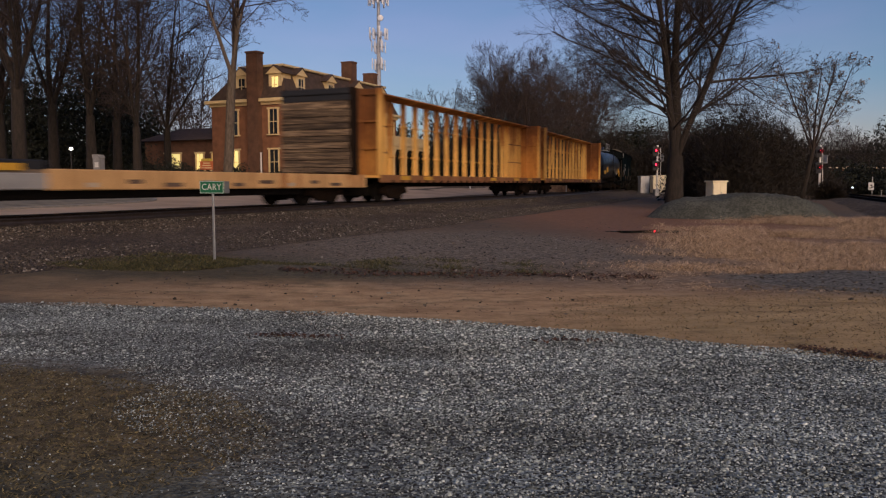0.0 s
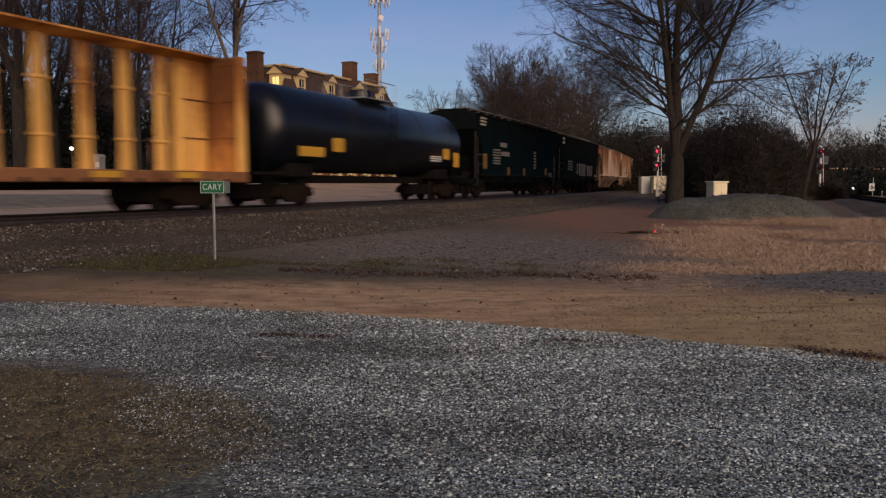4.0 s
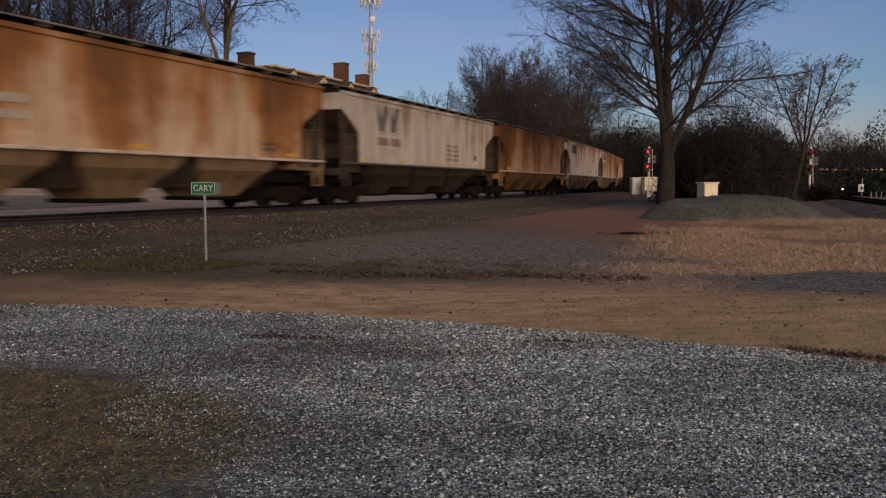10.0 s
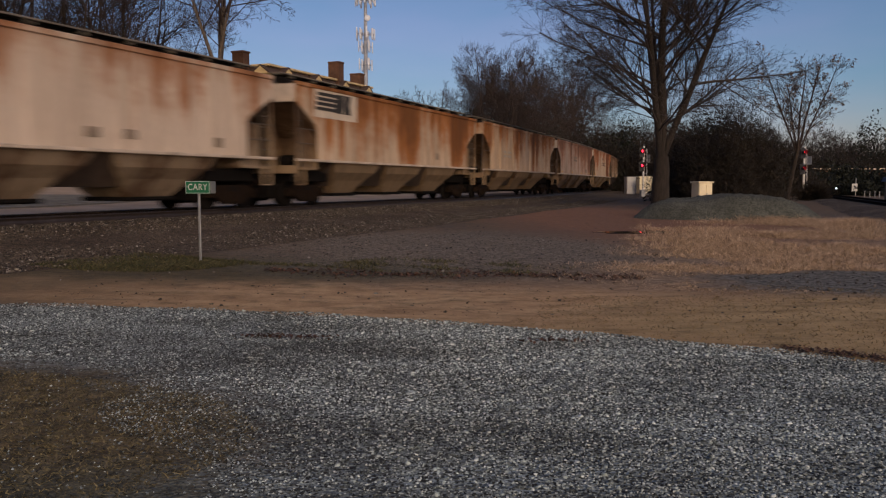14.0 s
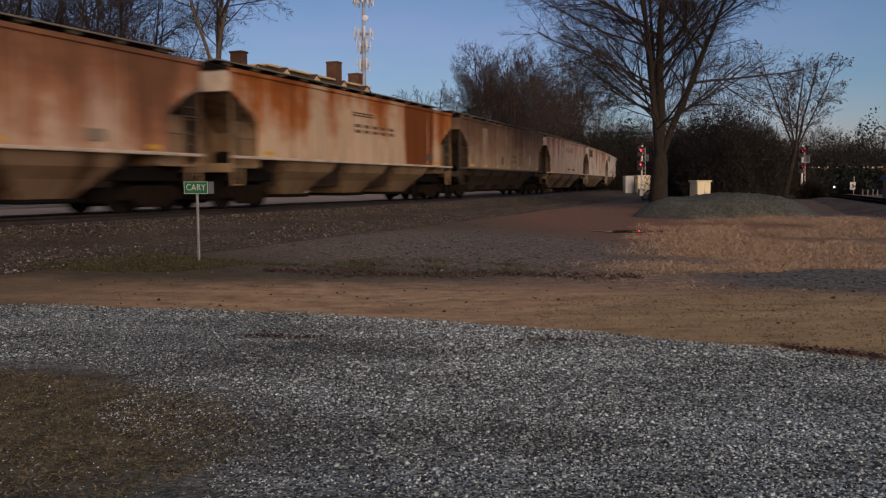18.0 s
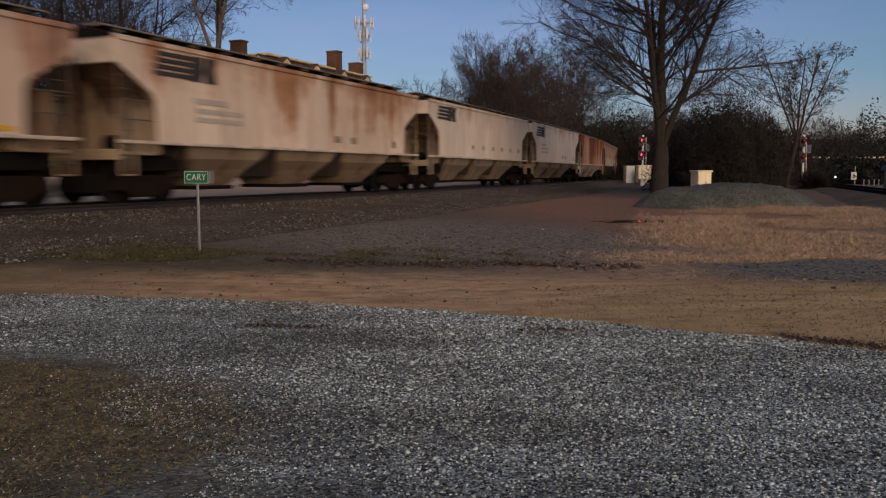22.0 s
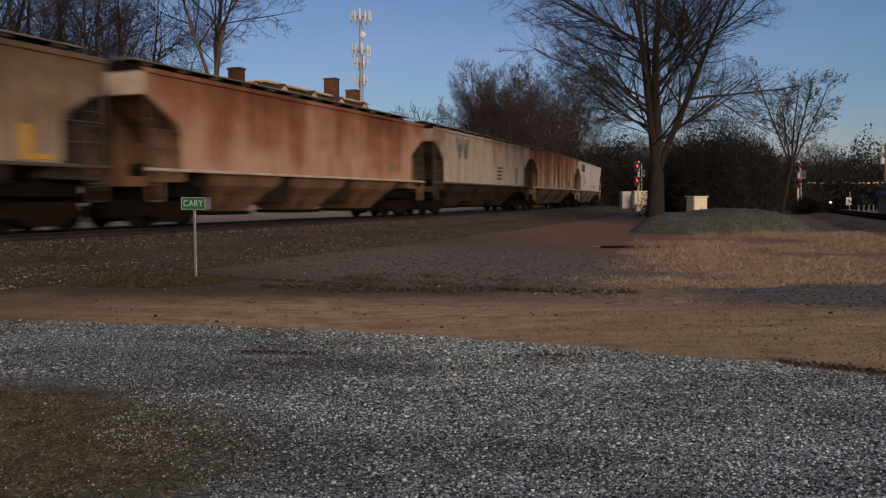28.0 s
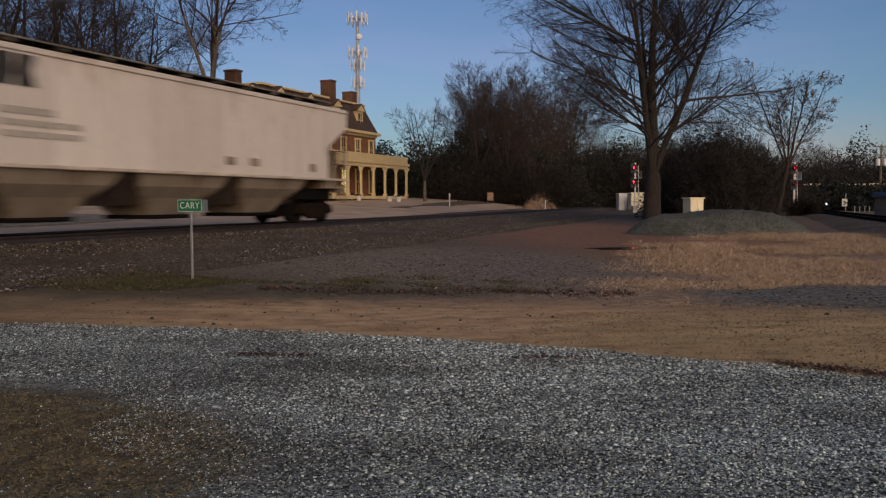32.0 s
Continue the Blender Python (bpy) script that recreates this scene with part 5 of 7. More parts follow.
tree_at("bare_tree", x, y, grow(47, 9.6, 0.16, 0.22, 5, 0.42, 3, (8, 7, 5), shrink=(0.40, 0.45, 0.5), bark_=PALE_BARK, twig=GREY_TWIG, thin=0.012)[:2], "small round-crowned bare tree at the lawn's edge", "trees of the wood", 40, 1.0)
for i in range(40):
    px = rr.uniform(1065, 1260)
    depth = rr.uniform(105, 138)
    x, y = spot(px, depth)
    if float(beside(np.array(x), np.array(y))) < 7:
        continue
    tree_at("bare_tree", x, y, WOOD_TREES[i % 4], "bare brown tree beyond the signal", "trees of the wood", rr.uniform(0, 360), (1.5 + (324.5 - np.interp(px, *TOPS)) / 1400 * depth - gz(x, y)) / 16 * rr.uniform(0.8, 1.02))
for i in range(44):
    px = rr.uniform(1040, 1300) if i < 18 else rr.uniform(1200, 1640)
    depth = rr.uniform(150, 190)
    x, y = spot(px, depth)
    tree_at("bare_tree", x, y, FAR_TREES[i % 3], "bare brown tree of the far wood", "far trees", rr.uniform(0, 360), rr.uniform(0.5, 0.72))
for i in range(28):
    px = rr.uniform(-250, 400)
    depth = rr.uniform(110, 150)
    x, y = spot(px, depth)
    tree_at("bare_tree", x, y, FAR_TREES[i % 3], "bare brown tree behind the house", "far trees", rr.uniform(0, 360), rr.uniform(0.9, 1.3))


def leaf_cloud(name, seed, rx, ry, rz, count, size, material, low=0.0, twigs=False):
    """A thicket: small leaves and crossing twigs in an uneven heap."""
    r = np.random.default_rng(seed)
    u = r.normal(size=(count, 3))
    u /= np.linalg.norm(u, axis=1, keepdims=True)
    rad = r.random(count) ** 0.45
    lump = 1 + 0.28 * np.sin(u[:, 0] * 5 + seed) * np.sin(u[:, 1] * 4 + 1) + 0.2 * np.sin(u[:, 2] * 7 + u[:, 0] * 6)
    p = u * (rad * lump)[:, None] * [rx, ry, rz]
    p[:, 2] = np.abs(p[:, 2]) + low
    if twigs:
        return from_arrays(name, slivers(p * [1, 1, 0.92], r.normal(size=p.shape) + u * 0.5 + np.array([0, 0, 0.8]), size, size * 0.028, r), np.arange(4 * count).reshape(-1, 4), material)
    a, b = r.normal(size=(count, 3)), r.normal(size=(count, 3))
    a /= np.linalg.norm(a, axis=1, keepdims=True)
    b = np.cross(a, b)
    b /= np.linalg.norm(b, axis=1, keepdims=True)
    s = size * r.uniform(0.5, 1.4, (count, 1))
    v = np.stack([p - a * s, p + b * s * 0.45, p + a * s, p - b * s * 0.45], 1).reshape(-1, 3)
    f = np.arange(4 * count).reshape(-1, 4)
    return from_arrays(name, v, f, material)


def leaf_material(name, dark, light):
    m, nt, b, co = surface(name, 0.8)
    g = nt.nodes.new("ShaderNodeNewGeometry")
    nt.links.new(ramp(nt, g.outputs["Random Per Island"], [(0.1, dark), (0.9, light)]), b.inputs["Base Color"])
    return m


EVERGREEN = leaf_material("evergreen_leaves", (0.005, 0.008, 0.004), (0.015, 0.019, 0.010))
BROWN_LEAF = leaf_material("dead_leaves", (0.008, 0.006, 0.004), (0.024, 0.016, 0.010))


def brush(x, y, rx, rz, seed, kind="brown", label="", ry=None):
    name = "thicket" if kind == "brown" else "evergreen_shrub"
    if kind == "brown":
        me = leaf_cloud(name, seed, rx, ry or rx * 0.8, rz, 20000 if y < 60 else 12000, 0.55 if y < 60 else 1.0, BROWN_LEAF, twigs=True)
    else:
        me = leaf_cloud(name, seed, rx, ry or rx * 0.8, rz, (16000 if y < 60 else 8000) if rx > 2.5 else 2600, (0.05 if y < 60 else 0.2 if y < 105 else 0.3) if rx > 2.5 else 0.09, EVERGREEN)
    q = random.Random(seed)
    ob = new(name)
    ob.matrix_basis = pose(x, y, gz(x, y) - 0.05, 0, 0, seed * 37)
    for _ in range(6):
        a, d = q.uniform(0, 6.283), q.uniform(0.1, 0.7)
        p = Vector((rx * d * math.cos(a), (ry or rx * 0.8) * d * math.sin(a), 0))
        part("stem", Shape().tube(p, p + Vector((q.gauss(0, 0.15) * rz, q.gauss(0, 0.15) * rz, rz * q.uniform(0.4, 0.75))), 0.014 * rz, 0.004 * rz, n=5, caps=False), BARK, ob)
    part("tangle" if kind == "brown" else "foliage", me, None, ob)
    return tagged(ob, label or ("tangled brown leafless thicket" if kind == "brown" else "dense dark evergreen shrub"), "bush", "undergrowth")


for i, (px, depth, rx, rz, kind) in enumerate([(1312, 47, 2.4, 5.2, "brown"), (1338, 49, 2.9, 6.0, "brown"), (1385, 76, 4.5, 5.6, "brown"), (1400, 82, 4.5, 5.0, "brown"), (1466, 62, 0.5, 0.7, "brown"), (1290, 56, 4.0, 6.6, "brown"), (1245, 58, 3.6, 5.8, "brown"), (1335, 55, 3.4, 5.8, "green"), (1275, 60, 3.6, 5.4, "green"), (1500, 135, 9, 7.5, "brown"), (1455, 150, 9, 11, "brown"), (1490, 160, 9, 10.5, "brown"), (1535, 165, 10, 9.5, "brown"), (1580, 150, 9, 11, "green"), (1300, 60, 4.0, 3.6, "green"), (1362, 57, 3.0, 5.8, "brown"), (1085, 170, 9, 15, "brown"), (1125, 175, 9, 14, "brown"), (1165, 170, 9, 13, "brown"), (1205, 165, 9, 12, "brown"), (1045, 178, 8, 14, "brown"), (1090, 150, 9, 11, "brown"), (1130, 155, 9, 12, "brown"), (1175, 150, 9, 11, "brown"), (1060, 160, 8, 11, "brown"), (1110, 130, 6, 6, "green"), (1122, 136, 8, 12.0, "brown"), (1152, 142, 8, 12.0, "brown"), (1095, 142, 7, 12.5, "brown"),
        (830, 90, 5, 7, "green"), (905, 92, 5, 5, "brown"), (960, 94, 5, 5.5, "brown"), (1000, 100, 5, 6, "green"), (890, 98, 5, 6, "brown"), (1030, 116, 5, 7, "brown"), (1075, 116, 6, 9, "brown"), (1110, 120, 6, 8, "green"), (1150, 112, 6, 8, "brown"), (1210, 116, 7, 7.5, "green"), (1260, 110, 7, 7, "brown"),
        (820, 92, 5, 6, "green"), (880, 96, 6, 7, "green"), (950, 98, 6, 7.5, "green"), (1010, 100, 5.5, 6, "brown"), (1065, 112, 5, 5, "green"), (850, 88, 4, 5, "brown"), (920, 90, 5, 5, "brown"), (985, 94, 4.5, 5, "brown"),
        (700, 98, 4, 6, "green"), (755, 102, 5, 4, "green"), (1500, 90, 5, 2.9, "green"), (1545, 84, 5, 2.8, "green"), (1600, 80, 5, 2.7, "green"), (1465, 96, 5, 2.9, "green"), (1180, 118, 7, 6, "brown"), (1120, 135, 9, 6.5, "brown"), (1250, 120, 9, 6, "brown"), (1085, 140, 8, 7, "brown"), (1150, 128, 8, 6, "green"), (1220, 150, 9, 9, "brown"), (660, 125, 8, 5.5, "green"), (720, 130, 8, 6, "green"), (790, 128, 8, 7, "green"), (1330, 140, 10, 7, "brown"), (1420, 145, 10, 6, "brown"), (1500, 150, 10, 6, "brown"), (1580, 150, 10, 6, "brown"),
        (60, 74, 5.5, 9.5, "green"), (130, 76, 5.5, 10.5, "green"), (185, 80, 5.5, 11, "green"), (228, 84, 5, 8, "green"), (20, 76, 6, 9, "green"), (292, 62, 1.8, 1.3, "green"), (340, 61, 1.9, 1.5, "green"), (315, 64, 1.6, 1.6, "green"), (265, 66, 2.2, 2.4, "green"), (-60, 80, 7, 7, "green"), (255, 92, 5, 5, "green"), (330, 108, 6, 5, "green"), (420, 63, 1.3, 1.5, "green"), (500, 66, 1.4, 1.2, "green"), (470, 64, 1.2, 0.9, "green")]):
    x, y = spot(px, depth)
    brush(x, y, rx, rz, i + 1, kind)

# a slim tree with a few withered leaves
lt = grow(61, 9.6, 0.15, 0.36, 5, 0.42, 3, (11, 9, 6), lean=(1.8, 0), shrink=(0.42,), bark_=BARK)
ob = tree_at("tree_with_withered_leaves", *spot(1416, 50), lt[:2], "slim leaning tree with a few withered leaves", "bare trees")
tips = [p for p in lt[2].tips if p.z > 4.5]
r_ = np.random.default_rng(3)
lv = np.array([tuple(p) for p in tips])
lv = lv[r_.random(len(lv)) < 0.16]
a_, b_ = r_.normal(size=lv.shape), r_.normal(size=lv.shape)
a_ /= np.linalg.norm(a_, axis=1, keepdims=True)
b_ /= np.linalg.norm(b_, axis=1, keepdims=True)
part("leaves", from_arrays("leaves", np.stack([lv - a_ * 0.10, lv + b_ * 0.06, lv + a_ * 0.10, lv - b_ * 0.06], 1).reshape(-1, 3), np.arange(4 * len(lv)).reshape(-1, 4), leaf_material("withered_leaves", (0.10, 0.07, 0.05), (0.24, 0.18, 0.13))), None, ob, "withered brown leaves")


# ---- the brick house with its mansard roof ----
def window_unit(parent, m, w, h, lit=False):
    """A sash window: frame, sill, two panes; m puts it on a wall that faces -y."""
    wn_ = part("window", Shape().box(-w / 2, 0, h / 2, 0.12, 0.16, h + 0.16, 0.01).box(w / 2, 0, h / 2, 0.12, 0.16, h + 0.16, 0.01).box(0, 0, h + 0.06, w + 0.3, 0.2, 0.14, 0.01), TRIM, parent, at=m)
    part("sill", Shape().box(0, -0.06, -0.06, w + 0.32, 0.26, 0.1, 0.01), TRIM, wn_)
    for k in (0, 1):
        part("pane", Shape().box(0, 0.03 + 0.02 * k, h * (0.25 + 0.5 * k), w - 0.16, 0.02, h / 2 - 0.06), GLASS_LIT if lit else PANE, wn_)
    part("sash_bar", Shape().box(0, -0.01, h / 2, w - 0.1, 0.06, 0.06).box(0, 0, h / 2, 0.04, 0.05, h - 0.1), TRIM, wn_)


def brick_house():
    bx, by = -13.2, 67.0
    z0 = 1.75
    house = thing("brick_house", pose(bx, by, z0, 0, 0, 90 - 25), "red brick house with a mansard roof and cream trim", "house")
    L, W, EAVE, TOP = 19.5, 7.9, 6.75, 9.7
    part("wall", Shape().box(L / 2, W / 2, EAVE / 2 - 0.4, L, W, EAVE + 0.8, 0.02), BRICK_PAINT, house, "weathered red brick wall")
    part("foundation", Shape().box(L / 2, W / 2, -0.2, L + 0.16, W + 0.16, 1.0, 0.02), plain("stone_footing", (0.32, 0.28, 0.22), 0.9), house)
    part("cornice", Shape().box(L / 2, W / 2, EAVE, L + 0.9, W + 0.9, 0.3, 0.05).box(L / 2, W / 2, EAVE - 0.26, L + 0.3, W + 0.3, 0.22, 0.02), TRIM, house, "cream painted cornice")
    i0, i1, i2 = 0.2, 1.0, 2.6
    vs = [(-i0, -i0, EAVE + .12), (L + i0, -i0, EAVE + .12), (L + i0, W + i0, EAVE + .12), (-i0, W + i0, EAVE + .12), (i1, i1, TOP), (L - i1, i1, TOP), (L - i1, W - i2, TOP), (i1, W - i2, TOP)]
    part("roof", Shape().add(vs, [(3, 2, 1, 0), (4, 5, 6, 7), (0, 1, 5, 4), (1, 2, 6, 5), (2, 3, 7, 6), (3, 0, 4, 7)]), SLATE, house, "dark slate mansard roof")
    part("roof_rim", Shape().box(L / 2, (i1 + W - i2) / 2, TOP + 0.06, L - 2 * i1 + 0.5, W - i1 - i2 + 0.5, 0.2, 0.04), TRIM, house)
    for x, y, h in ((-0.15, 3.0, 10.7), (L * 0.62, 1.2, 11.4), (L * 0.9, 2.0, 11.0)):
        c = part("chimney", Shape().box(x, y, (h if x > 0 else h) / 2 + (0 if x < 0 else 3), 0.9 if x > 0 else 0.8, 1.15 if x < 0 else 1.2, h if x < 0 else h - 6), CHIMNEY, house, "brick chimney")
        part("chimney_cap", Shape().box(x, y, h + 0.06, 1.0, 1.32, 0.16, 0.03), CHIMNEY, c)
    face = lambda x, z: pose(x, -0.05, z)
    end = lambda y, z: pose(-0.05, y, z, 0, 0, -90)

    def dormer(m, lit):
        d = part("dormer", Shape().prism([(-0.66, 0), (0.66, 0), (0.66, 1.95), (-0.66, 1.95)], 0, 1.3), TRIM, house, at=m)
        part("gable", Shape().prism([(-0.9, 1.92), (0.9, 1.92), (0, 2.55)], -0.18, 1.6), TRIM, d)
        part("gable_roof", Shape().prism([(-1.0, 1.94), (0, 2.66), (1.0, 1.94), (0.9, 1.90), (0, 2.55), (-0.9, 1.90)], -0.22, 1.7), SLATE, d)
        part("pane", Shape().box(0, -0.02, 0.98, 0.6, 0.03, 1.35), GLASS_LIT if lit else PANE, d)
        part("sash_bar", Shape().box(0, -0.05, 0.98, 0.05, 0.04, 1.35).box(0, -0.05, 0.98, 0.6, 0.04, 0.06), TRIM, d)

    for x in (2.6, 7.3, 12.1, 16.6):
        dormer(face(x, EAVE + 0.3) @ pose(0, 0.3, 0), False)
    for y in (1.2, 4.7):
        dormer(end(y, EAVE + 0.3) @ pose(0, 0.3, 0), y < 3)
    for x in (1.4, 4.4, 7.2, 10.0, 12.8, 15.6, 18.4):
        window_unit(house, face(x, 4.0), 0.95, 2.0, False)
        window_unit(house, face(x, 0.6), 0.95, 2.3, x in (1.4, 10.0, 12.8))
    for y in (1.2, 5.4):
        window_unit(house, end(y, 3.9), 0.95, 2.1, False)
        window_unit(house, end(y, 0.5), 1.0, 2.1, y > 3)
    # porch along the front, with slim columns and arched brackets
    px0, px1, pd = 4.2, 21.8, 2.6
    porch = part("porch", Shape().box((px0 + px1) / 2, -pd / 2, 0.1, px1 - px0, pd, 0.3, 0.03), TRIM, house, "cream painted front porch")
    part("porch_roof", Shape().box((px0 + px1) / 2, -pd / 2, 3.55, px1 - px0 + 0.4, pd + 0.4, 0.3, 0.04).box((px0 + px1) / 2, -pd, 3.25, px1 - px0, 0.2, 0.3, 0.02), TRIM, porch)
    part("balustrade", Shape().box((px0 + px1) / 2, -pd, 4.35, px1 - px0, 0.1, 0.1, 0.02).box((px0 + px1) / 2, -pd, 4.02, px1 - px0, 0.05, 0.6), TRIM, porch)
    for i in range(8):
        x = px0 + 0.15 + (px1 - px0 - 0.3) * i / 7
        col = part("column", Shape().box(x, -pd + 0.05, 1.75, 0.22, 0.22, 3.2, 0.03).box(x, -pd + 0.05, 0.35, 0.34, 0.34, 0.3, 0.03).box(x, -pd + 0.05, 3.15, 0.36, 0.32, 0.16, 0.03), TRIM, porch)
        for sg in (-1, 1):
            part("bracket", Shape().prism([(x + sg * 0.11, 3.25), (x + sg * 0.85, 3.25), (x + sg * 0.5, 3.02), (x + sg * 0.24, 2.7), (x + sg * 0.11, 2.3)], -pd, -pd + 0.1), TRIM, col)
    # low rear wing with a hipped roof and lit windows
    wing = part("wing", Shape().box(4.6, W + 4.6, 1.7, 7.0, 9.0, 3.9, 0.02), CHIMNEY, house, "low dark brick rear wing")
    part("wing_roof", Shape().add([(0.5, W - .3, 3.65), (8.7, W - .3, 3.65), (8.7, W + 9.7, 3.65), (0.5, W + 9.7, 3.65), (3.5, W, 4.9), (5.7, W, 4.9), (5.7, W + 7, 4.9), (3.5, W + 7, 4.9)], [(3, 2, 1, 0), (4, 5, 6, 7), (0, 1, 5, 4), (1, 2, 6, 5), (2, 3, 7, 6), (3, 0, 4, 7)]), SLATE, wing)
    for y, w_ in ((W + 0.6, 0.8), (W + 2.4, 0.9), (W + 5.6, 1.9)):
        window_unit(wing, pose(1.05, y, 0.95, 0, 0, -90), w_, 1.5, True)
    return house


brick_house()

# ---- mast of the mobile phone network ----
mx, my = spot(672, 155)
mast = thing("antenna_mast", pose(mx, my, gz(mx, my)), "tall grey steel monopole with clusters of white antennas", "mast")
ANTENNA = plain("antenna_white", (0.80, 0.84, 0.92), 0.6, vary=0.08)
MAST_GREY = plain("weathered_zinc", (0.46, 0.49, 0.55), 0.7, 0.2)
part("pole", Shape().tube((0, 0, 0), (0, 0, 34.8), 0.55, 0.28, n=16), MAST_GREY, mast, smooth=True)
antenna = Shape().box(0, 0, 0, 0.34, 0.2, 2.1, 0.04).mesh("antenna", ANTENNA)
for z, r, n in ((33.8, 1.9, 12), (27.4, 1.75, 9), (25.0, 1.3, 6), (21.6, 1.2, 6)):
    arm = Shape()
    for k in range(n):
        a = 2 * math.pi * k / n
        arm.tube((0, 0, z), (r * math.cos(a), r * math.sin(a), z), 0.05, n=5)
        b = 2 * math.pi * (k + 1) / n
        arm.tube((r * math.cos(a), r * math.sin(a), z), (r * math.cos(b), r * math.sin(b), z), 0.05, n=5)
    ring = part("antenna_frame", arm, MAST_GREY, mast)
    for k in range(n):
        a = 2 * math.pi * k / n
        part("antenna", antenna, None, ring, at=pose(r * math.cos(a), r * math.sin(a), z + (0.2 if k % 2 else -0.1), 0, 0, math.degrees(a) + 90))
part("dish", Shape().lathe([(0.05, -0.1), (0.55, 0.0), (0.6, 0.12), (0.1, 0.1)], 14, "y", (0.4, -0.5, 30.4)), ANTENNA, mast, smooth=True)
part("lightning_rod", Shape().tube((0, 0, 34.5), (0, 0, 36.6), 0.04, 0.02, n=5), MAST_GREY, mast)

# ---- the station name sign ----
sx, sy = spot(376, 14.6)
sgn = thing("station_name_sign", pose(sx, sy, gz(sx, sy), 0, 0, -24), "green metal sign with white letters on a thin post", "sign")
part("post", Shape().box(0, 0.03, 0.62, 0.05, 0.03, 1.40, 0.006), GALV, sgn)
GREEN = plain("sign_green", (0.005, 0.15, 0.068), 0.6, vary=0.12)
bd = part("board", Shape().box(0, 0, 1.36, 0.56, 0.012, 0.235, 0.004), GREEN, sgn)
part("border", Shape().box(0, -0.008, 1.36 + 0.105, 0.545, 0.004, 0.008).box(0, -0.008, 1.36 - 0.105, 0.545, 0.004, 0.008).box(-0.267, -0.008, 1.36, 0.008, 0.004, 0.2).box(0.267, -0.008, 1.36, 0.008, 0.004, 0.2), WHITE, bd, "white border line")
txt = bpy.data.curves.new("lettering", "FONT")
txt.body, txt.size, txt.align_x, txt.align_y, txt.extrude, txt.space_character = "CARY", 0.165, "CENTER", "CENTER", 0.002, 1.1
txt.materials.append(WHITE)
tob = new("lettering", txt)
tob.parent = bd
tob.matrix_basis = pose(0, -0.010, 1.36, 90, 0, 0)
part("side_board", Shape().box(0.285, 0.075, 1.36, 0.012, 0.14, 0.22, 0.004), plain("sign_back", (0.25, 0.26, 0.25), 0.5, 0.4), sgn)


# ---- railway signals and relay boxes ----
def signal(px, depth, label, lamps, turn=0):
    x, y = spot(px, depth)
    z0 = gz(x, y)
    s = thing("railway_signal", pose(x, y, z0, 0, 0, turn), label, "signal", "railway signals")
    h = 1.5 + (324.5 - 258) / 1400 * depth - z0
    part("mast", Shape().tube((0.25, 0.1, 0), (0.25, 0.1, h), 0.09, n=8), WHITE, s)
    part("base", Shape().box(0.2, 0.1, 0.35, 0.5, 0.45, 0.7, 0.04), GALV, s)
    part("ladder", ladder_mesh(h - 0.4, 0.36, 12).mesh("ladder", WHITE), None, s, at=pose(0.52, 0.12, 0.2, -3, 0, 0))
    part("platform", Shape().box(0.4, 0.1, h - 1.55, 0.8, 0.6, 0.05).box(0.78, 0.1, h - 1.2, 0.03, 0.6, 0.7), GALV, s)
    for ly in lamps:
        z = 1.5 + (324.5 - ly) / 1400 * depth - z0
        hd = part("signal_head", Shape().lathe([(0.05, 0.25), (0.22, 0.22), (0.24, 0), (0.05, -0.02)], 12, "y", (0, 0, z)).prism([(-0.26, z - 0.55), (0.26, z - 0.55), (0.3, z + 0.3), (0, z + 0.45), (-0.3, z + 0.3)], 0.0, 0.05), BLACK, s)
        part("visor", Shape().tube((0, 0, z), (0, -0.32, z), 0.18, n=12, caps=False), BLACK, hd)
        part("lamp", Shape().lathe([(0.02, -0.06), (0.10, -0.05), (0.13, 0.0), (0.05, 0.01)], 12, "y", (0, 0, z)), RED_LIGHT, hd, "glowing red lamp")
    return s


signal(1158, 78, "railway signal mast with two red lamps lit", (267, 292), 12)
signal(1445, 70, "railway signal mast with ladder and two red lamps", (268, 296), 18)
CREAM_BOX = plain("cream_cabinet_paint", (0.90, 0.80, 0.56), 0.6, vary=0.08)
for px, depth, w, h, mat in ((1166, 94, 2.0, 2.0, CREAM_BOX), (1138, 96, 1.1, 2.0, WHITE), (1266, 44, 0.80, 1.35, CREAM_BOX)):
    x, y = spot(px, depth)
    c = thing("relay_cabinet", pose(x, y, gz(x, y), 0, 0, 8), "cream metal relay cabinet beside the signal", "cabinet", "relay cabinets")
    part("body", Shape().box(0, 0, h / 2 + 0.1, w, 0.9, h, 0.03), mat, c)
    part("lid", Shape().box(0, 0, h + 0.13, w + 0.12, 1.02, 0.08, 0.02), mat, c)
    part("base", Shape().box(0, 0, 0.05, w - 0.1, 0.8, 0.2), GREY, c)
    for sg in (-1, 1):
        part("door", Shape().box(sg * w / 4, -0.46, h / 2 + 0.1, w / 2 - 0.05, 0.03, h - 0.2, 0.01), mat, c)
    part("handle", Shape().box(0.06, -0.49, h / 2 + 0.1, 0.03, 0.05, 0.22), GALV, c)



# ---- loose stone, grass, puddle, piles ----
RNG = np.random.default_rng(12)


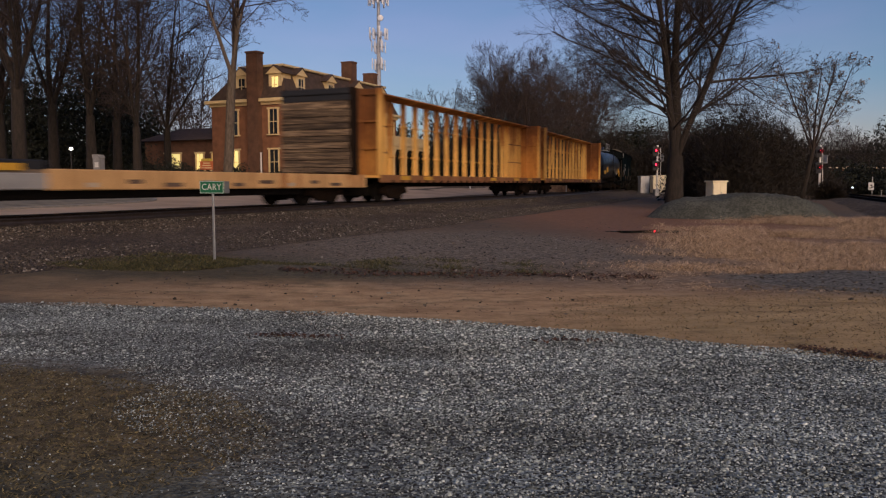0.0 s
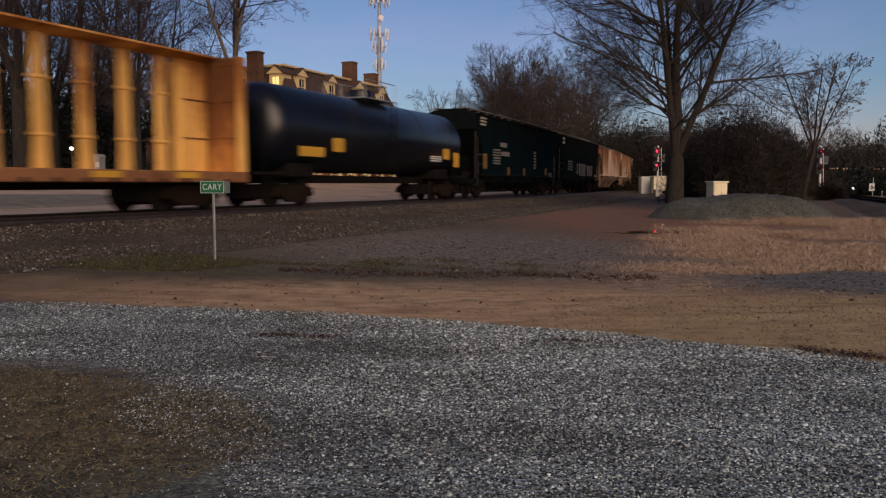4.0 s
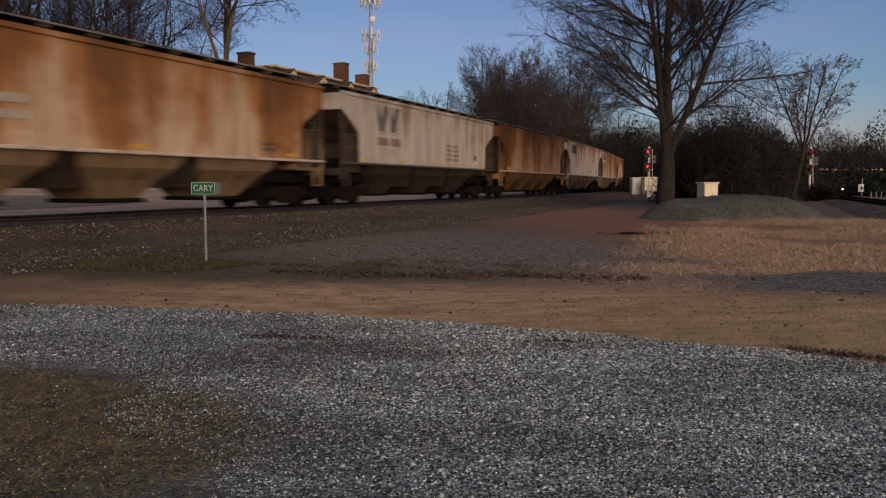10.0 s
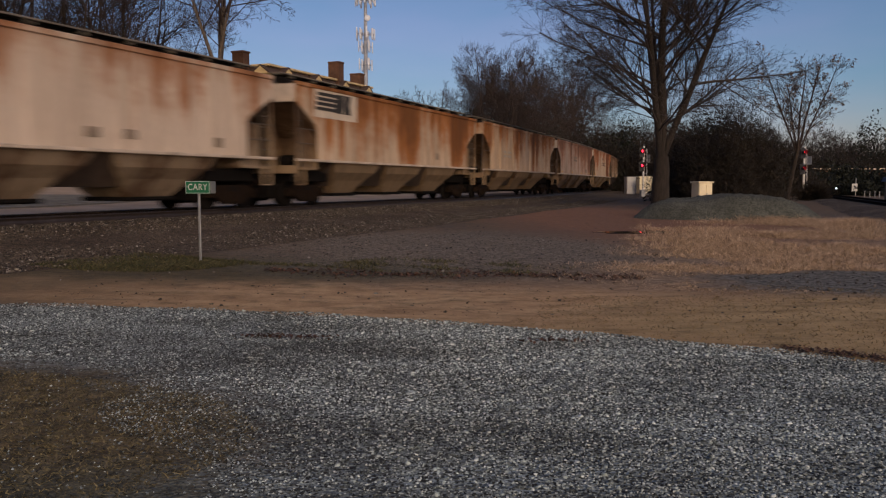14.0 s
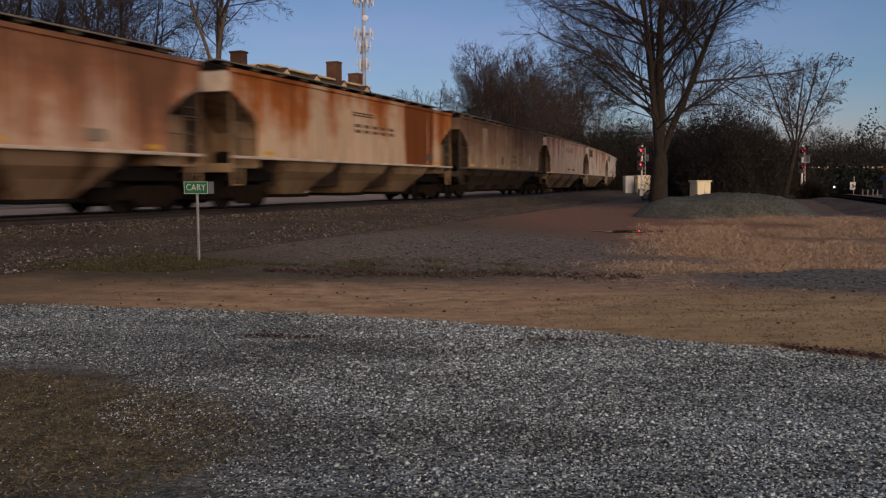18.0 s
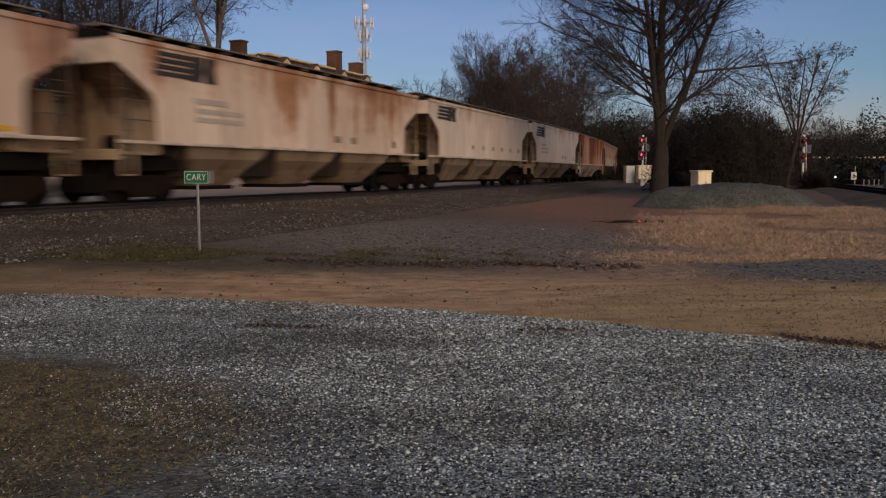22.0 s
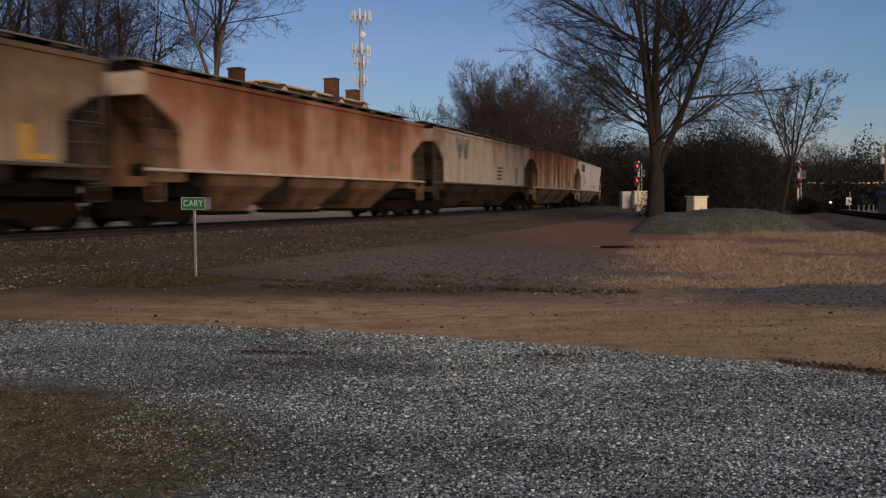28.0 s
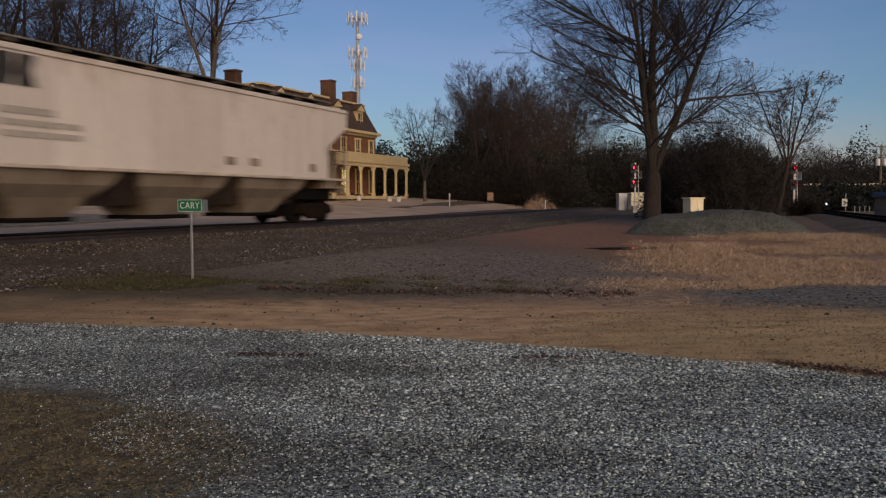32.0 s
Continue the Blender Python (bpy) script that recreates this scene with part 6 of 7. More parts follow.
def scatter_stones(name, xy, size, material, label, flat=0.65):
    """Broken stones, each a crooked block, half sunk in the ground; one heap of stuff."""
    n = len(xy)
    corner = np.array([(i, j, k) for i in (-1, 1) for j in (-1, 1) for k in (-1, 1)], float)
    v = corner[None] * (1 + RNG.uniform(-0.42, 0.25, (n, 8, 3)))
    v *= (size * RNG.uniform(0.7, 1.3, (3, n))).T[:, None, :] * np.array([1, 1, flat])
    a = RNG.uniform(0, 2 * np.pi, n)
    t = RNG.normal(0, 0.35, n)
    x, y, z = v[..., 0], v[..., 1], v[..., 2]
    y, z = y * np.cos(t)[:, None] - z * np.sin(t)[:, None], y * np.sin(t)[:, None] + z * np.cos(t)[:, None]
    x, y = x * np.cos(a)[:, None] - y * np.sin(a)[:, None], x * np.sin(a)[:, None] + y * np.cos(a)[:, None]
    base = xy[:, 2] if xy.shape[1] > 2 else ground_z(xy[:, 0], xy[:, 1])
    w = np.stack([x + xy[:, 0:1], y + xy[:, 1:2], z + (base + size * 0.25)[:, None]], -1).reshape(-1, 3)
    q = np.array([(0, 1, 3, 2), (4, 6, 7, 5), (0, 4, 5, 1), (2, 3, 7, 6), (1, 5, 7, 3)])
    f = (np.arange(n)[:, None, None] * 8 + q[None]).reshape(-1, 4)
    return solid(name, from_arrays(name, w, f, material), None, label, "gravel", kind="stuff")


def stone_material(name, stops, rough=0.9, patchy=False):
    m, nt, b, co = surface(name, rough)
    g = nt.nodes.new("ShaderNodeNewGeometry")
    c = ramp(nt, g.outputs["Random Per Island"], stops)
    c = mixed(nt, 0.5, c, ramp(nt, noise_node(nt, co, 60, 3), [(0.3, (0.6,) * 3), (0.7, (1,) * 3)]), "MULTIPLY")
    if patchy:
        c = mixed(nt, 1.0, c, ramp(nt, noise_node(nt, co, 0.8, 6, 0.65, (0.45, 1.5, 1.0)), [(0.36, (0.58, 0.57, 0.55)), (0.58, (1.08, 1.09, 1.09))]), "MULTIPLY")
    nt.links.new(c, b.inputs["Base Color"])
    return m


def wobble(x, y, k=1.0):
    return np.sin(x * 2.1 * k + 1.0) * 0.5 + np.sin(y * 2.7 * k + x * 1.3 * k) * 0.5


LOT_STONE = stone_material("lot_stone", [(0.0, (0.035, 0.042, 0.042)), (0.38, (0.22, 0.26, 0.255)), (0.75, (0.62, 0.715, 0.69)), (1.0, (0.92, 0.98, 0.94))], patchy=True)
yy = 3.3 + 6.9 * RNG.random(112000) ** 0.9
xx = (RNG.random(112000) * 2 - 1) * (0.60 * yy + 0.5)
edge = lot_edge(xx) + 0.12 * wobble(xx, yy, 2.0)
inbare = ((xx + 3.6) / 2.3) ** 2 + ((yy - 4.4) / 2.0) ** 2 + 0.45 * wobble(xx, yy, 1.3)
keep = (yy < edge) & ((inbare > 1.05) | (RNG.random(len(xx)) < 0.02)) & (RNG.random(len(xx)) < 0.12 + 0.11 * xx + 0.085 * (yy - 3.3) + 0.26 * wobble(xx, yy, 0.6))
P = np.stack([xx, yy], 1)[keep]
# finer chips between them: low four-sided points
yy = 3.3 + 6.9 * RNG.random(120000) ** 0.85
xx = (RNG.random(120000) * 2 - 1) * (0.60 * yy + 0.4)
edge = lot_edge(xx) + 0.12 * wobble(xx, yy, 2.0)
inbare = ((xx + 3.6) / 2.2) ** 2 + ((yy - 4.4) / 1.9) ** 2 + 0.45 * wobble(xx, yy, 1.3)
keep = (yy < edge) & ((inbare > 1.0) | (RNG.random(len(xx)) < 0.10))
xx, yy = xx[keep], yy[keep]
n_ = len(xx)
half_ = RNG.uniform(0.004, 0.0095, n_) * (0.8 + 0.045 * yy)
turn_ = RNG.uniform(0, 1.57, (n_, 1)) + np.arange(4) * (math.pi / 2) + RNG.uniform(-0.4, 0.4, (n_, 4))
rim = np.stack([xx[:, None] + np.cos(turn_) * half_[:, None], yy[:, None] + np.sin(turn_) * half_[:, None], np.repeat(ground_z(xx, yy)[:, None] + 0.001, 4, 1)], -1)
tip = np.stack([xx + RNG.normal(0, 0.35, n_) * half_, yy + RNG.normal(0, 0.35, n_) * half_, ground_z(xx, yy) + half_ * RNG.uniform(0.5, 1.3, n_)], -1)
chips = np.concatenate([rim, tip[:, None]], 1).reshape(-1, 3)
chip_faces = (np.arange(n_)[:, None, None] * 5 + np.array([(0, 1, 4), (1, 2, 4), (2, 3, 4), (3, 0, 4)])[None]).reshape(-1, 3)
CHIP = stone_material("stone_chips", [(0.0, (0.008, 0.010, 0.010)), (0.42, (0.08, 0.096, 0.094)), (0.74, (0.40, 0.465, 0.45)), (1.0, (0.86, 0.94, 0.88))], patchy=True)
solid("gravel_chips", from_arrays("gravel_chips", chips, chip_faces, CHIP), None, "fine grey stone chips of the lot", "gravel", kind="stuff")
scatter_stones("lot_gravel", P, RNG.choice([0.0036, 0.0050, 0.0070, 0.0105], len(P), p=[0.34, 0.41, 0.23, 0.02]) * (0.85 + 0.055 * P[:, 1]), LOT_STONE, "pale blue-grey crushed stone covering the lot")

BED_STONE = stone_material("ballast_stone", [(0.0, (0.017, 0.014, 0.011)), (0.45, (0.057, 0.046, 0.035)), (0.88, (0.144, 0.120, 0.097)), (1.0, (0.350, 0.319, 0.281))])
ss, nn = 2 + 60 * RNG.random(42000) ** 1.3, 1.0 + 5.2 * RNG.random(42000) ** 1.15
bp = np.array([track(s, n)[:2] for s, n in zip(ss, nn)])
lift = np.interp(nn, [1.0, 1.9, 2.6, 4.4, 6.3, 7], [0.08, 0.08, 0.03, 0.012, 0.004, 0])
scatter_stones("ballast_stones", np.column_stack([bp, ground_z(bp[:, 0], bp[:, 1]) + lift]), RNG.choice([0.011, 0.016, 0.022], len(bp), p=[0.45, 0.42, 0.13]), BED_STONE, "loose brown and white ballast stones by the rail", 0.8)

# stray stones on the dirt
yy = 8.2 + 21.8 * RNG.random(9000) ** 0.8
xx = (RNG.random(9000) * 2 - 1) * 0.6 * yy
keep = (beside(xx, yy) > 6) & ((RNG.random(len(xx)) < 0.16) | ((((xx - 0.8) / 4.8) ** 2 + ((yy - 18.5) / 5.2) ** 2) < 1) | ((((xx - 7.6) / 3.4) ** 2 + ((yy - 11.9) / 1.6) ** 2) < 1))
scatter_stones("stray_stones", np.stack([xx, yy], 1)[keep], RNG.choice([0.008, 0.014, 0.022], int(keep.sum()), p=[0.6, 0.34, 0.06]), BED_STONE, "scattered stones on the bare dirt")


def grass(name, xy, height, lean, material, label, width=0.006):
    """Single dry blades, each a thin bent kite; one field of stuff."""
    n = len(xy)
    a = RNG.uniform(0, 2 * np.pi, n)
    h = height * RNG.uniform(0.5, 1.3, n)
    b = np.column_stack([xy, ground_z(xy[:, 0], xy[:, 1]) - 0.01])
    side = np.stack([np.cos(a), np.sin(a), 0 * a], 1) * (width * RNG.uniform(0.6, 1.5, n))[:, None]
    off = RNG.normal(0, 1, (n, 2)) * (lean * h)[:, None]
    tip = b + np.column_stack([off, h])
    mid = b + np.column_stack([off * 0.35, h * 0.55])
    me = from_arrays(name, np.stack([b, mid + side, tip, mid - side], 1).reshape(-1, 3), np.arange(4 * n).reshape(-1, 4), material)
    return solid(name, me, None, label, "grass", kind="stuff")


STRAW = leaf_material("dry_straw", (0.15, 0.10, 0.06), (0.70, 0.51, 0.35))
WEED = leaf_material("weeds", (0.022, 0.030, 0.010), (0.12, 0.105, 0.042))
n_, tufts_ = 480000, 3200
cy_ = 10.2 + 21.0 * RNG.random(tufts_)
cx_ = 0.5 + RNG.random(tufts_) * (0.66 * cy_ + 1.0)
lush_ = 0.30 + 1.2 * RNG.random(tufts_) ** 2 + 0.35 * wobble(cx_, cy_, 0.45)
pick = RNG.integers(0, tufts_, n_)
gxy = np.stack([cx_[pick], cy_[pick]], 1) + RNG.normal(0, 1, (n_, 2)) * np.array([0.24, 0.15])
into = gxy[:, 0] - 2.2 - 0.45 * (gxy[:, 1] - 14.5) + 0.9 * wobble(gxy[:, 0], gxy[:, 1], 0.5)
stone_ = ((gxy[:, 0] - 7.7) / 3.5) ** 2 + ((gxy[:, 1] - 11.9) / 1.55) ** 2 + 0.35 * wobble(gxy[:, 0], gxy[:, 1], 1.2)
ok = (RNG.random(n_) < np.clip(into / 3.0, 0, 1)) & (gxy[:, 1] < 31) & (stone_ > 1.0) & (wobble(gxy[:, 0] + 3, gxy[:, 1], 0.33) + 0.5 * wobble(gxy[:, 0], gxy[:, 1] + 5, 0.9) > 0.25 - 0.9 * RNG.random(n_)) & (gxy[:, 1] > 11.2 - 0.1 * gxy[:, 0]) & ~((np.abs(gxy[:, 0] - 6.4) < 1.6) & (np.abs(gxy[:, 1] - 24) < 0.8))
grass("dry_grass", gxy[ok], np.interp(gxy[ok, 1], [11, 14, 18, 26], [0.03, 0.05, 0.10, 0.17]) * np.clip(lush_[pick][ok], 0.15, 2), 1.1, STRAW, "tall tan dead grass in soft clumps", 0.0045)
n_ = 70000
gxy = np.stack([RNG.uniform(-6.2, -1.0, n_), RNG.uniform(3.2, 6.7, n_)], 1)
ok = ((gxy[:, 0] + 3.6) / 2.3) ** 2 + ((gxy[:, 1] - 4.4) / 2.0) ** 2 + 0.25 * wobble(gxy[:, 0], gxy[:, 1]) < 1.0
grass("short_grass", gxy[ok], np.full(int(ok.sum()), 0.020), 1.4, leaf_material("dead_turf", (0.020, 0.019, 0.009), (0.25, 0.205, 0.10)), "short brown dead grass on bare earth", 0.0042)
n_ = 110000
gxy = np.stack([RNG.uniform(-12, 2.5, n_), RNG.uniform(11.8, 16.6, n_)], 1)
ok = (RNG.random(n_) < np.clip(0.05 - 0.22 * gxy[:, 0], 0.03, 0.9) + 0.45 * wobble(gxy[:, 0], gxy[:, 1], 2.2)) & (np.abs(gxy[:, 1] - 13.9 + 0.12 * gxy[:, 0]) < 1.0 + 0.9 * wobble(gxy[:, 0], gxy[:, 1], 0.5)) & (beside(gxy[:, 0], gxy[:, 1]) > 5.6)
grass("weeds", gxy[ok], RNG.uniform(0.03, 0.07, int(ok.sum())), 1.1, WEED, "low green and brown weeds beside the ballast", 0.0065)
n_ = 16000
gxy = np.stack([RNG.uniform(0.6, 8.5, n_), RNG.uniform(5.2, 11.5, n_)], 1)
ok = (gxy[:, 1] > lot_edge(gxy[:, 0]) + 0.1 + 0.1 * wobble(gxy[:, 0], gxy[:, 1], 2)) & (((gxy[:, 0] - 5.6) / 4.6) ** 2 + ((gxy[:, 1] - 8.6) / 2.6) ** 2 + 0.3 * wobble(gxy[:, 0], gxy[:, 1]) < 1)
grass("mown_grass", gxy[ok], np.full(int(ok.sum()), 0.028), 1.3, leaf_material("thin_turf", (0.09, 0.07, 0.03), (0.30, 0.21, 0.10)), "thin olive and tan grass at the lot's edge", 0.005)

# dead leaves: two small drifts on the stone, a line along the dirt lane
LITTER = leaf_material("leaf_litter", (0.03, 0.017, 0.011), (0.14, 0.072, 0.045))


def litter(name, xy, size, label):
    n = len(xy)
    z = ground_z(xy[:, 0], xy[:, 1]) + RNG.uniform(0.012, 0.03, n)
    p = np.column_stack([xy, z])
    a = RNG.uniform(0, 2 * np.pi, n)
    u = np.stack([np.cos(a), np.sin(a), RNG.normal(0, 0.35, n)], 1) * size
    w = np.stack([-np.sin(a), np.cos(a), RNG.normal(0, 0.35, n)], 1) * size * 0.6
    v = np.stack([p - u, p + w, p + u, p - w], 1).reshape(-1, 3)
    return solid(name, from_arrays(name, v, np.arange(4 * n).reshape(-1, 4), LITTER), None, label, "leaves", kind="stuff")


litter("leaf_litter", np.concatenate([RNG.normal(0, 1, (110, 2)) * [0.17, 0.06] + [-1.62, 7.68], RNG.normal(0, 1, (90, 2)) * [0.25, 0.05] + [1.12, 7.42], RNG.normal(0, 1, (60, 2)) * [0.12, 0.04] + [-1.15, 7.62]]), 0.022, "dark clumps of dead leaves on the crushed stone")
lx = RNG.uniform(-2.8, 3.4, 1500)
litter("leaf_litter", np.stack([lx, 13.0 - 0.10 * lx + 0.12 * np.sin(1.7 * lx) + RNG.normal(0, 0.24, 1500) * (1 + 0.5 * np.sin(3 * lx))], 1), 0.03, "dark drift of dead leaves along the dirt lane")
lx = RNG.uniform(3.2, 5.2, 1100)
litter("leaf_litter", np.stack([lx, lot_edge(lx) + 0.12 + RNG.normal(0, 0.09, 1100)], 1), 0.02, "dark leaves at the edge of the crushed stone")


lx, ly = RNG.uniform(-6, 8, 2600), RNG.uniform(8.4, 13.0, 2600)
litter("leaf_litter", np.stack([lx, ly - 0.3 * lx], 1)[(ly - 0.3 * lx > lot_edge(lx) + 0.2) & (wobble(lx, ly, 0.8) > 0.1)], 0.013, "scattered dead leaves on the dirt lane")


def heap(name, x, y, rx, ry, h, material, label, category, seed=0, turn=0.0, flat=0.55):
    """A spilled pile with a blunt top and an uneven skirt."""
    nu, nv = 72, 36
    u, v = np.meshgrid(np.linspace(-1.2, 1.2, nu), np.linspace(-1.2, 1.2, nv), indexing="ij")
    d = np.sqrt(u ** 2 + v ** 2) * (1 + 0.06 * np.sin(3 * np.arctan2(v, u) + seed))
    z = h * np.clip((1.02 - d) / flat, 0, 1)
    z = h * (1 - (1 - np.clip(z / h, 0, 1)) ** 1.6)
    z *= 1 + 0.10 * np.sin(u * 5 + seed) + 0.06 * np.sin(u * 11 + v * 7)
    z += (z > 0.05) * RNG.normal(0, 0.018, z.shape)
    a = radians(turn)
    X, Y = x + u * rx * math.cos(a) - v * ry * math.sin(a), y + u * rx * math.sin(a) + v * ry * math.cos(a)
    Z = ground_z(X, Y) + np.where(z > 0.01, z, -0.08)
    k = (np.arange(nu - 1)[:, None] * nv + np.arange(nv - 1)[None]).ravel()
    me = from_arrays(name, np.stack([X, Y, Z], -1).reshape(-1, 3), np.stack([k, k + nv, k + nv + 1, k + 1], 1), material)
    me.shade_smooth()
    return solid(name, me, None, label, category, kind="stuff")


def pile_material(name, lo, hi, scale):
    m, nt, b, co = surface(name, 0.95)
    c, h = stones(nt, co, scale, lo, hi)
    c = mixed(nt, 1.0, c, ramp(nt, noise_node(nt, co, 0.8, 5), [(0.35, (0.6, 0.6, 0.58)), (0.65, (1, 1, 1))]), "MULTIPLY")
    nt.links.new(c, b.inputs["Base Color"])
    bump(nt, b, h, 0.7, 0.04)
    return m


heap("gravel_heap", 12.75, 33.6, 3.75, 2.6, 0.88, pile_material("pile_stone", (0.050, 0.056, 0.048), (0.135, 0.142, 0.122), 22), "long grey-green pile of crushed stone", "gravel pile", 1.0, -4, 0.40)
bx_, by_ = track(93, -4.9)[:2]
heap("earth_bank", bx_, by_, 10.0, 1.9, 1.8, pile_material("bank_earth", (0.20, 0.115, 0.07), (0.42, 0.27, 0.17), 6), "bare brown earth bank at the road's end", "earth bank", 2.0, 72)

w_, nt_, b_w, co_w = surface("puddle_water", 0.03)
b_w.inputs["Base Color"].default_value = (0.012, 0.010, 0.009, 1)
bump(nt_, b_w, noise_node(nt_, co_w, 3.0, 2), 0.015, 0.01)
ring_ = [(6.3 + 1.35 * math.cos(a) * (1 + 0.25 * math.sin(3 * a + 1)), 24.0 + 0.55 * math.sin(a) * (1 + 0.3 * math.sin(2 * a))) for a in [2 * math.pi * i / 40 for i in range(40)]]
pz = max(gz(*p) for p in ring_)
solid("puddle", Shape().prism(ring_, pz - 0.05, pz + 0.012, "z"), w_, "still dark puddle on the dirt", "puddle")

# ---- second track and what lies behind it ----
D2 = np.array([0.356, 0.934])


def second(u, n=0.0):
    return 9.1 + D2[0] * u + D2[1] * n, D2[1] * u - D2[0] * n


def ribbon(name, u0, u1, step, profile, material, label, category, close=False):
    us, k, vs = np.arange(u0, u1 + step / 2, step), len(profile), []
    for u in us:
        for n, z in profile:
            vs.append((*second(u, n), z))
    fs = [(i * k + j, i * k + (j + 1) % k, (i + 1) * k + (j + 1) % k, (i + 1) * k + j) for i in range(len(us) - 1) for j in range(k if close else k - 1)]
    return solid(name, from_arrays(name, np.array(vs), np.array(fs), material), None, label, category, kind="structure")


ribbon("ballast_bed", -40, 160, 4, [(-4.2, -0.1), (-2.0, 0.36), (2.0, 0.36), (4.2, -0.1)], BALLAST, "dark ballast of the second track", "ballast")
for n0 in (-0.753, 0.753):
    ribbon("rail", -40, 160, 8, [(n0 + dn, 0.52 + z) for dn, z in RAIL_SHAPE], RUSTY, "dark steel rail of the second track", "rail", True)


def far_place(px, depth):
    """A place by its bearing after the camera's slow turn and its distance ahead."""
    a = math.atan((px - 784) / 1400) + radians(1.46)
    return math.tan(a) * depth, depth


x0, y0 = far_place(1425, 112)
shed = thing("brick_building", pose(x0, y0, gz(x0, y0), 0, 0, -6), "long low brick building with a pale roof edge", "building")
part("wall", Shape().box(17, 5, 1.55, 34, 10, 3.1, 0.02), BRICK_PAINT, shed)
part("roof_edge", Shape().box(17, 5, 3.22, 34.8, 10.8, 0.22, 0.03), plain("roof_metal", (0.78, 0.60, 0.45), 0.6), shed, "pale metal roof edge")
for i in range(7):
    wn2 = part("window", Shape().box(3 + i * 4.6, -0.03, 1.7, 1.5, 0.1, 1.2, 0.02), GREY, shed)
    part("pane", Shape().box(3 + i * 4.6, -0.09, 1.7, 1.3, 0.02, 1.0), PANE, wn2)

x0, y0 = far_place(1556, 108)
pole = thing("utility_pole", pose(x0, y0, gz(x0, y0), 0, 0, 10), "wooden utility pole with two transformers and cross-arms", "utility pole")
part("pole", Shape().tube((0, 0, 0), (0, 0, 8.6), 0.17, 0.12, n=8), WOOD, pole)
for z in (8.3, 7.2):
    arm = part("cross_arm", Shape().box(0, -0.1, z, 2.6, 0.12, 0.14, 0.02), WOOD, pole)
    for x in (-1.2, -0.6, 0.6, 1.2):
        part("insulator", Shape().lathe([(0.03, 0), (0.07, 0.05), (0.05, 0.16), (0.02, 0.2)], 8, "z", (x, -0.1, z + 0.07)), GREY, arm)
for x in (-0.55, 0.55):
    part("transformer", Shape().lathe([(0.2, 0), (0.27, 0.05), (0.27, 0.85), (0.2, 0.95), (0.05, 0.98)], 12, "z", (x, -0.1, 5.7)), WHITE, pole, "pale transformer can", smooth=True)

x0, y0 = far_place(1494, 78)
board = thing("trackside_sign", pose(x0, y0, gz(x0, y0), 0, 0, -20), "white blank sign board on a post", "sign")
part("post", Shape().box(0.1, 0.03, 0.9, 0.07, 0.05, 1.8, 0.01), GALV, board)
part("panel", Shape().box(0, 0, 0.85, 0.5, 0.03, 0.75, 0.01), WHITE, board)
x0, y0 = far_place(1462, 80)
bol = thing("bollard_lamp", pose(x0, y0, gz(x0, y0)), "low bollard lamp with a white light", "lamp")
part("post", Shape().tube((0, 0, 0), (0, 0, 0.6), 0.06, n=8), STEEL, bol)
part("globe", Shape().lathe([(0.02, 0.58), (0.08, 0.62), (0.1, 0.70), (0.07, 0.77), (0.02, 0.80)], 10, "z"), glow("cool_lamp_glass", (0.8, 0.9, 1.0), 2.0), bol)
for px in (1512, 1521, 1530, 1538):
    x0, y0 = far_place(px, 72)
    bl_ = thing("marker_post", pose(x0, y0, gz(x0, y0)), "short pale marker post beside the track", "post", "marker posts")
    part("shaft", Shape().tube((0, 0, 0), (0, 0, 0.5), 0.05, 0.04, n=8), GREY, bl_)
    part("cap", Shape().lathe([(0.06, 0.49), (0.06, 0.54), (0.02, 0.57)], 8, "z"), GREY, bl_)
x0, y0 = far_place(1592, 56)
hut = thing("equipment_hut", pose(x0, y0, gz(x0, y0), 0, 0, -8), "low tan equipment hut with a dark roof", "hut")
part("wall", Shape().box(0, 0, 0.75, 2.6, 2.2, 1.5, 0.02), plain("tan_panel", (0.42, 0.29, 0.18), 0.8), hut)
part("roof", Shape().prism([(-1.5, 1.5), (1.5, 1.5), (1.35, 1.85), (-1.35, 1.85)], -1.3, 1.3), plain("blue_black_roof", (0.03, 0.04, 0.07), 0.6), hut)
part("door", Shape().box(-0.4, -1.12, 0.72, 0.8, 0.05, 1.35, 0.01), GREY, hut)

# ---- on the lawn ----
def lamp_post(px, depth, z, r, label):
    x, y = spot(px, depth)
    g0 = gz(x, y)
    lp = thing("lamp_post", pose(x, y, g0), label, "lamp", "lamp posts")
    part("post", Shape().tube((0, 0, 0), (0, 0, z - g0 - r), 0.07, 0.05, n=8), BLACK, lp)
    part("hood", Shape().lathe([(0.06, z - g0 + r * 1.5), (r * 1.6, z - g0 + r * 0.9), (r * 1.7, z - g0 + r * 0.75), (0.05, z - g0 + r * 0.8)], 14, "z"), BLACK, lp)
    part("globe", Shape().lathe([(0.03, z - g0 - r), (r * 0.8, z - g0 - r * 0.6), (r, z - g0), (r * 0.8, z - g0 + r * 0.6), (0.05, z - g0 + r * 0.85)], 12, "z"), LAMP_WHITE, lp, "glowing white globe", smooth=True)


lamp_post(130, 58, 4.0, 0.13, "black lamp post with a glowing white globe")
lamp_post(4, 60, 6.7, 0.12, "tall black lamp post with a hooded light")
lamp_post(36, 52, 13.5, 0.22, "tall street lamp among the trees")
lamp_post(1062, 150, 2.6, 0.22, "far lamp post beyond the wood")

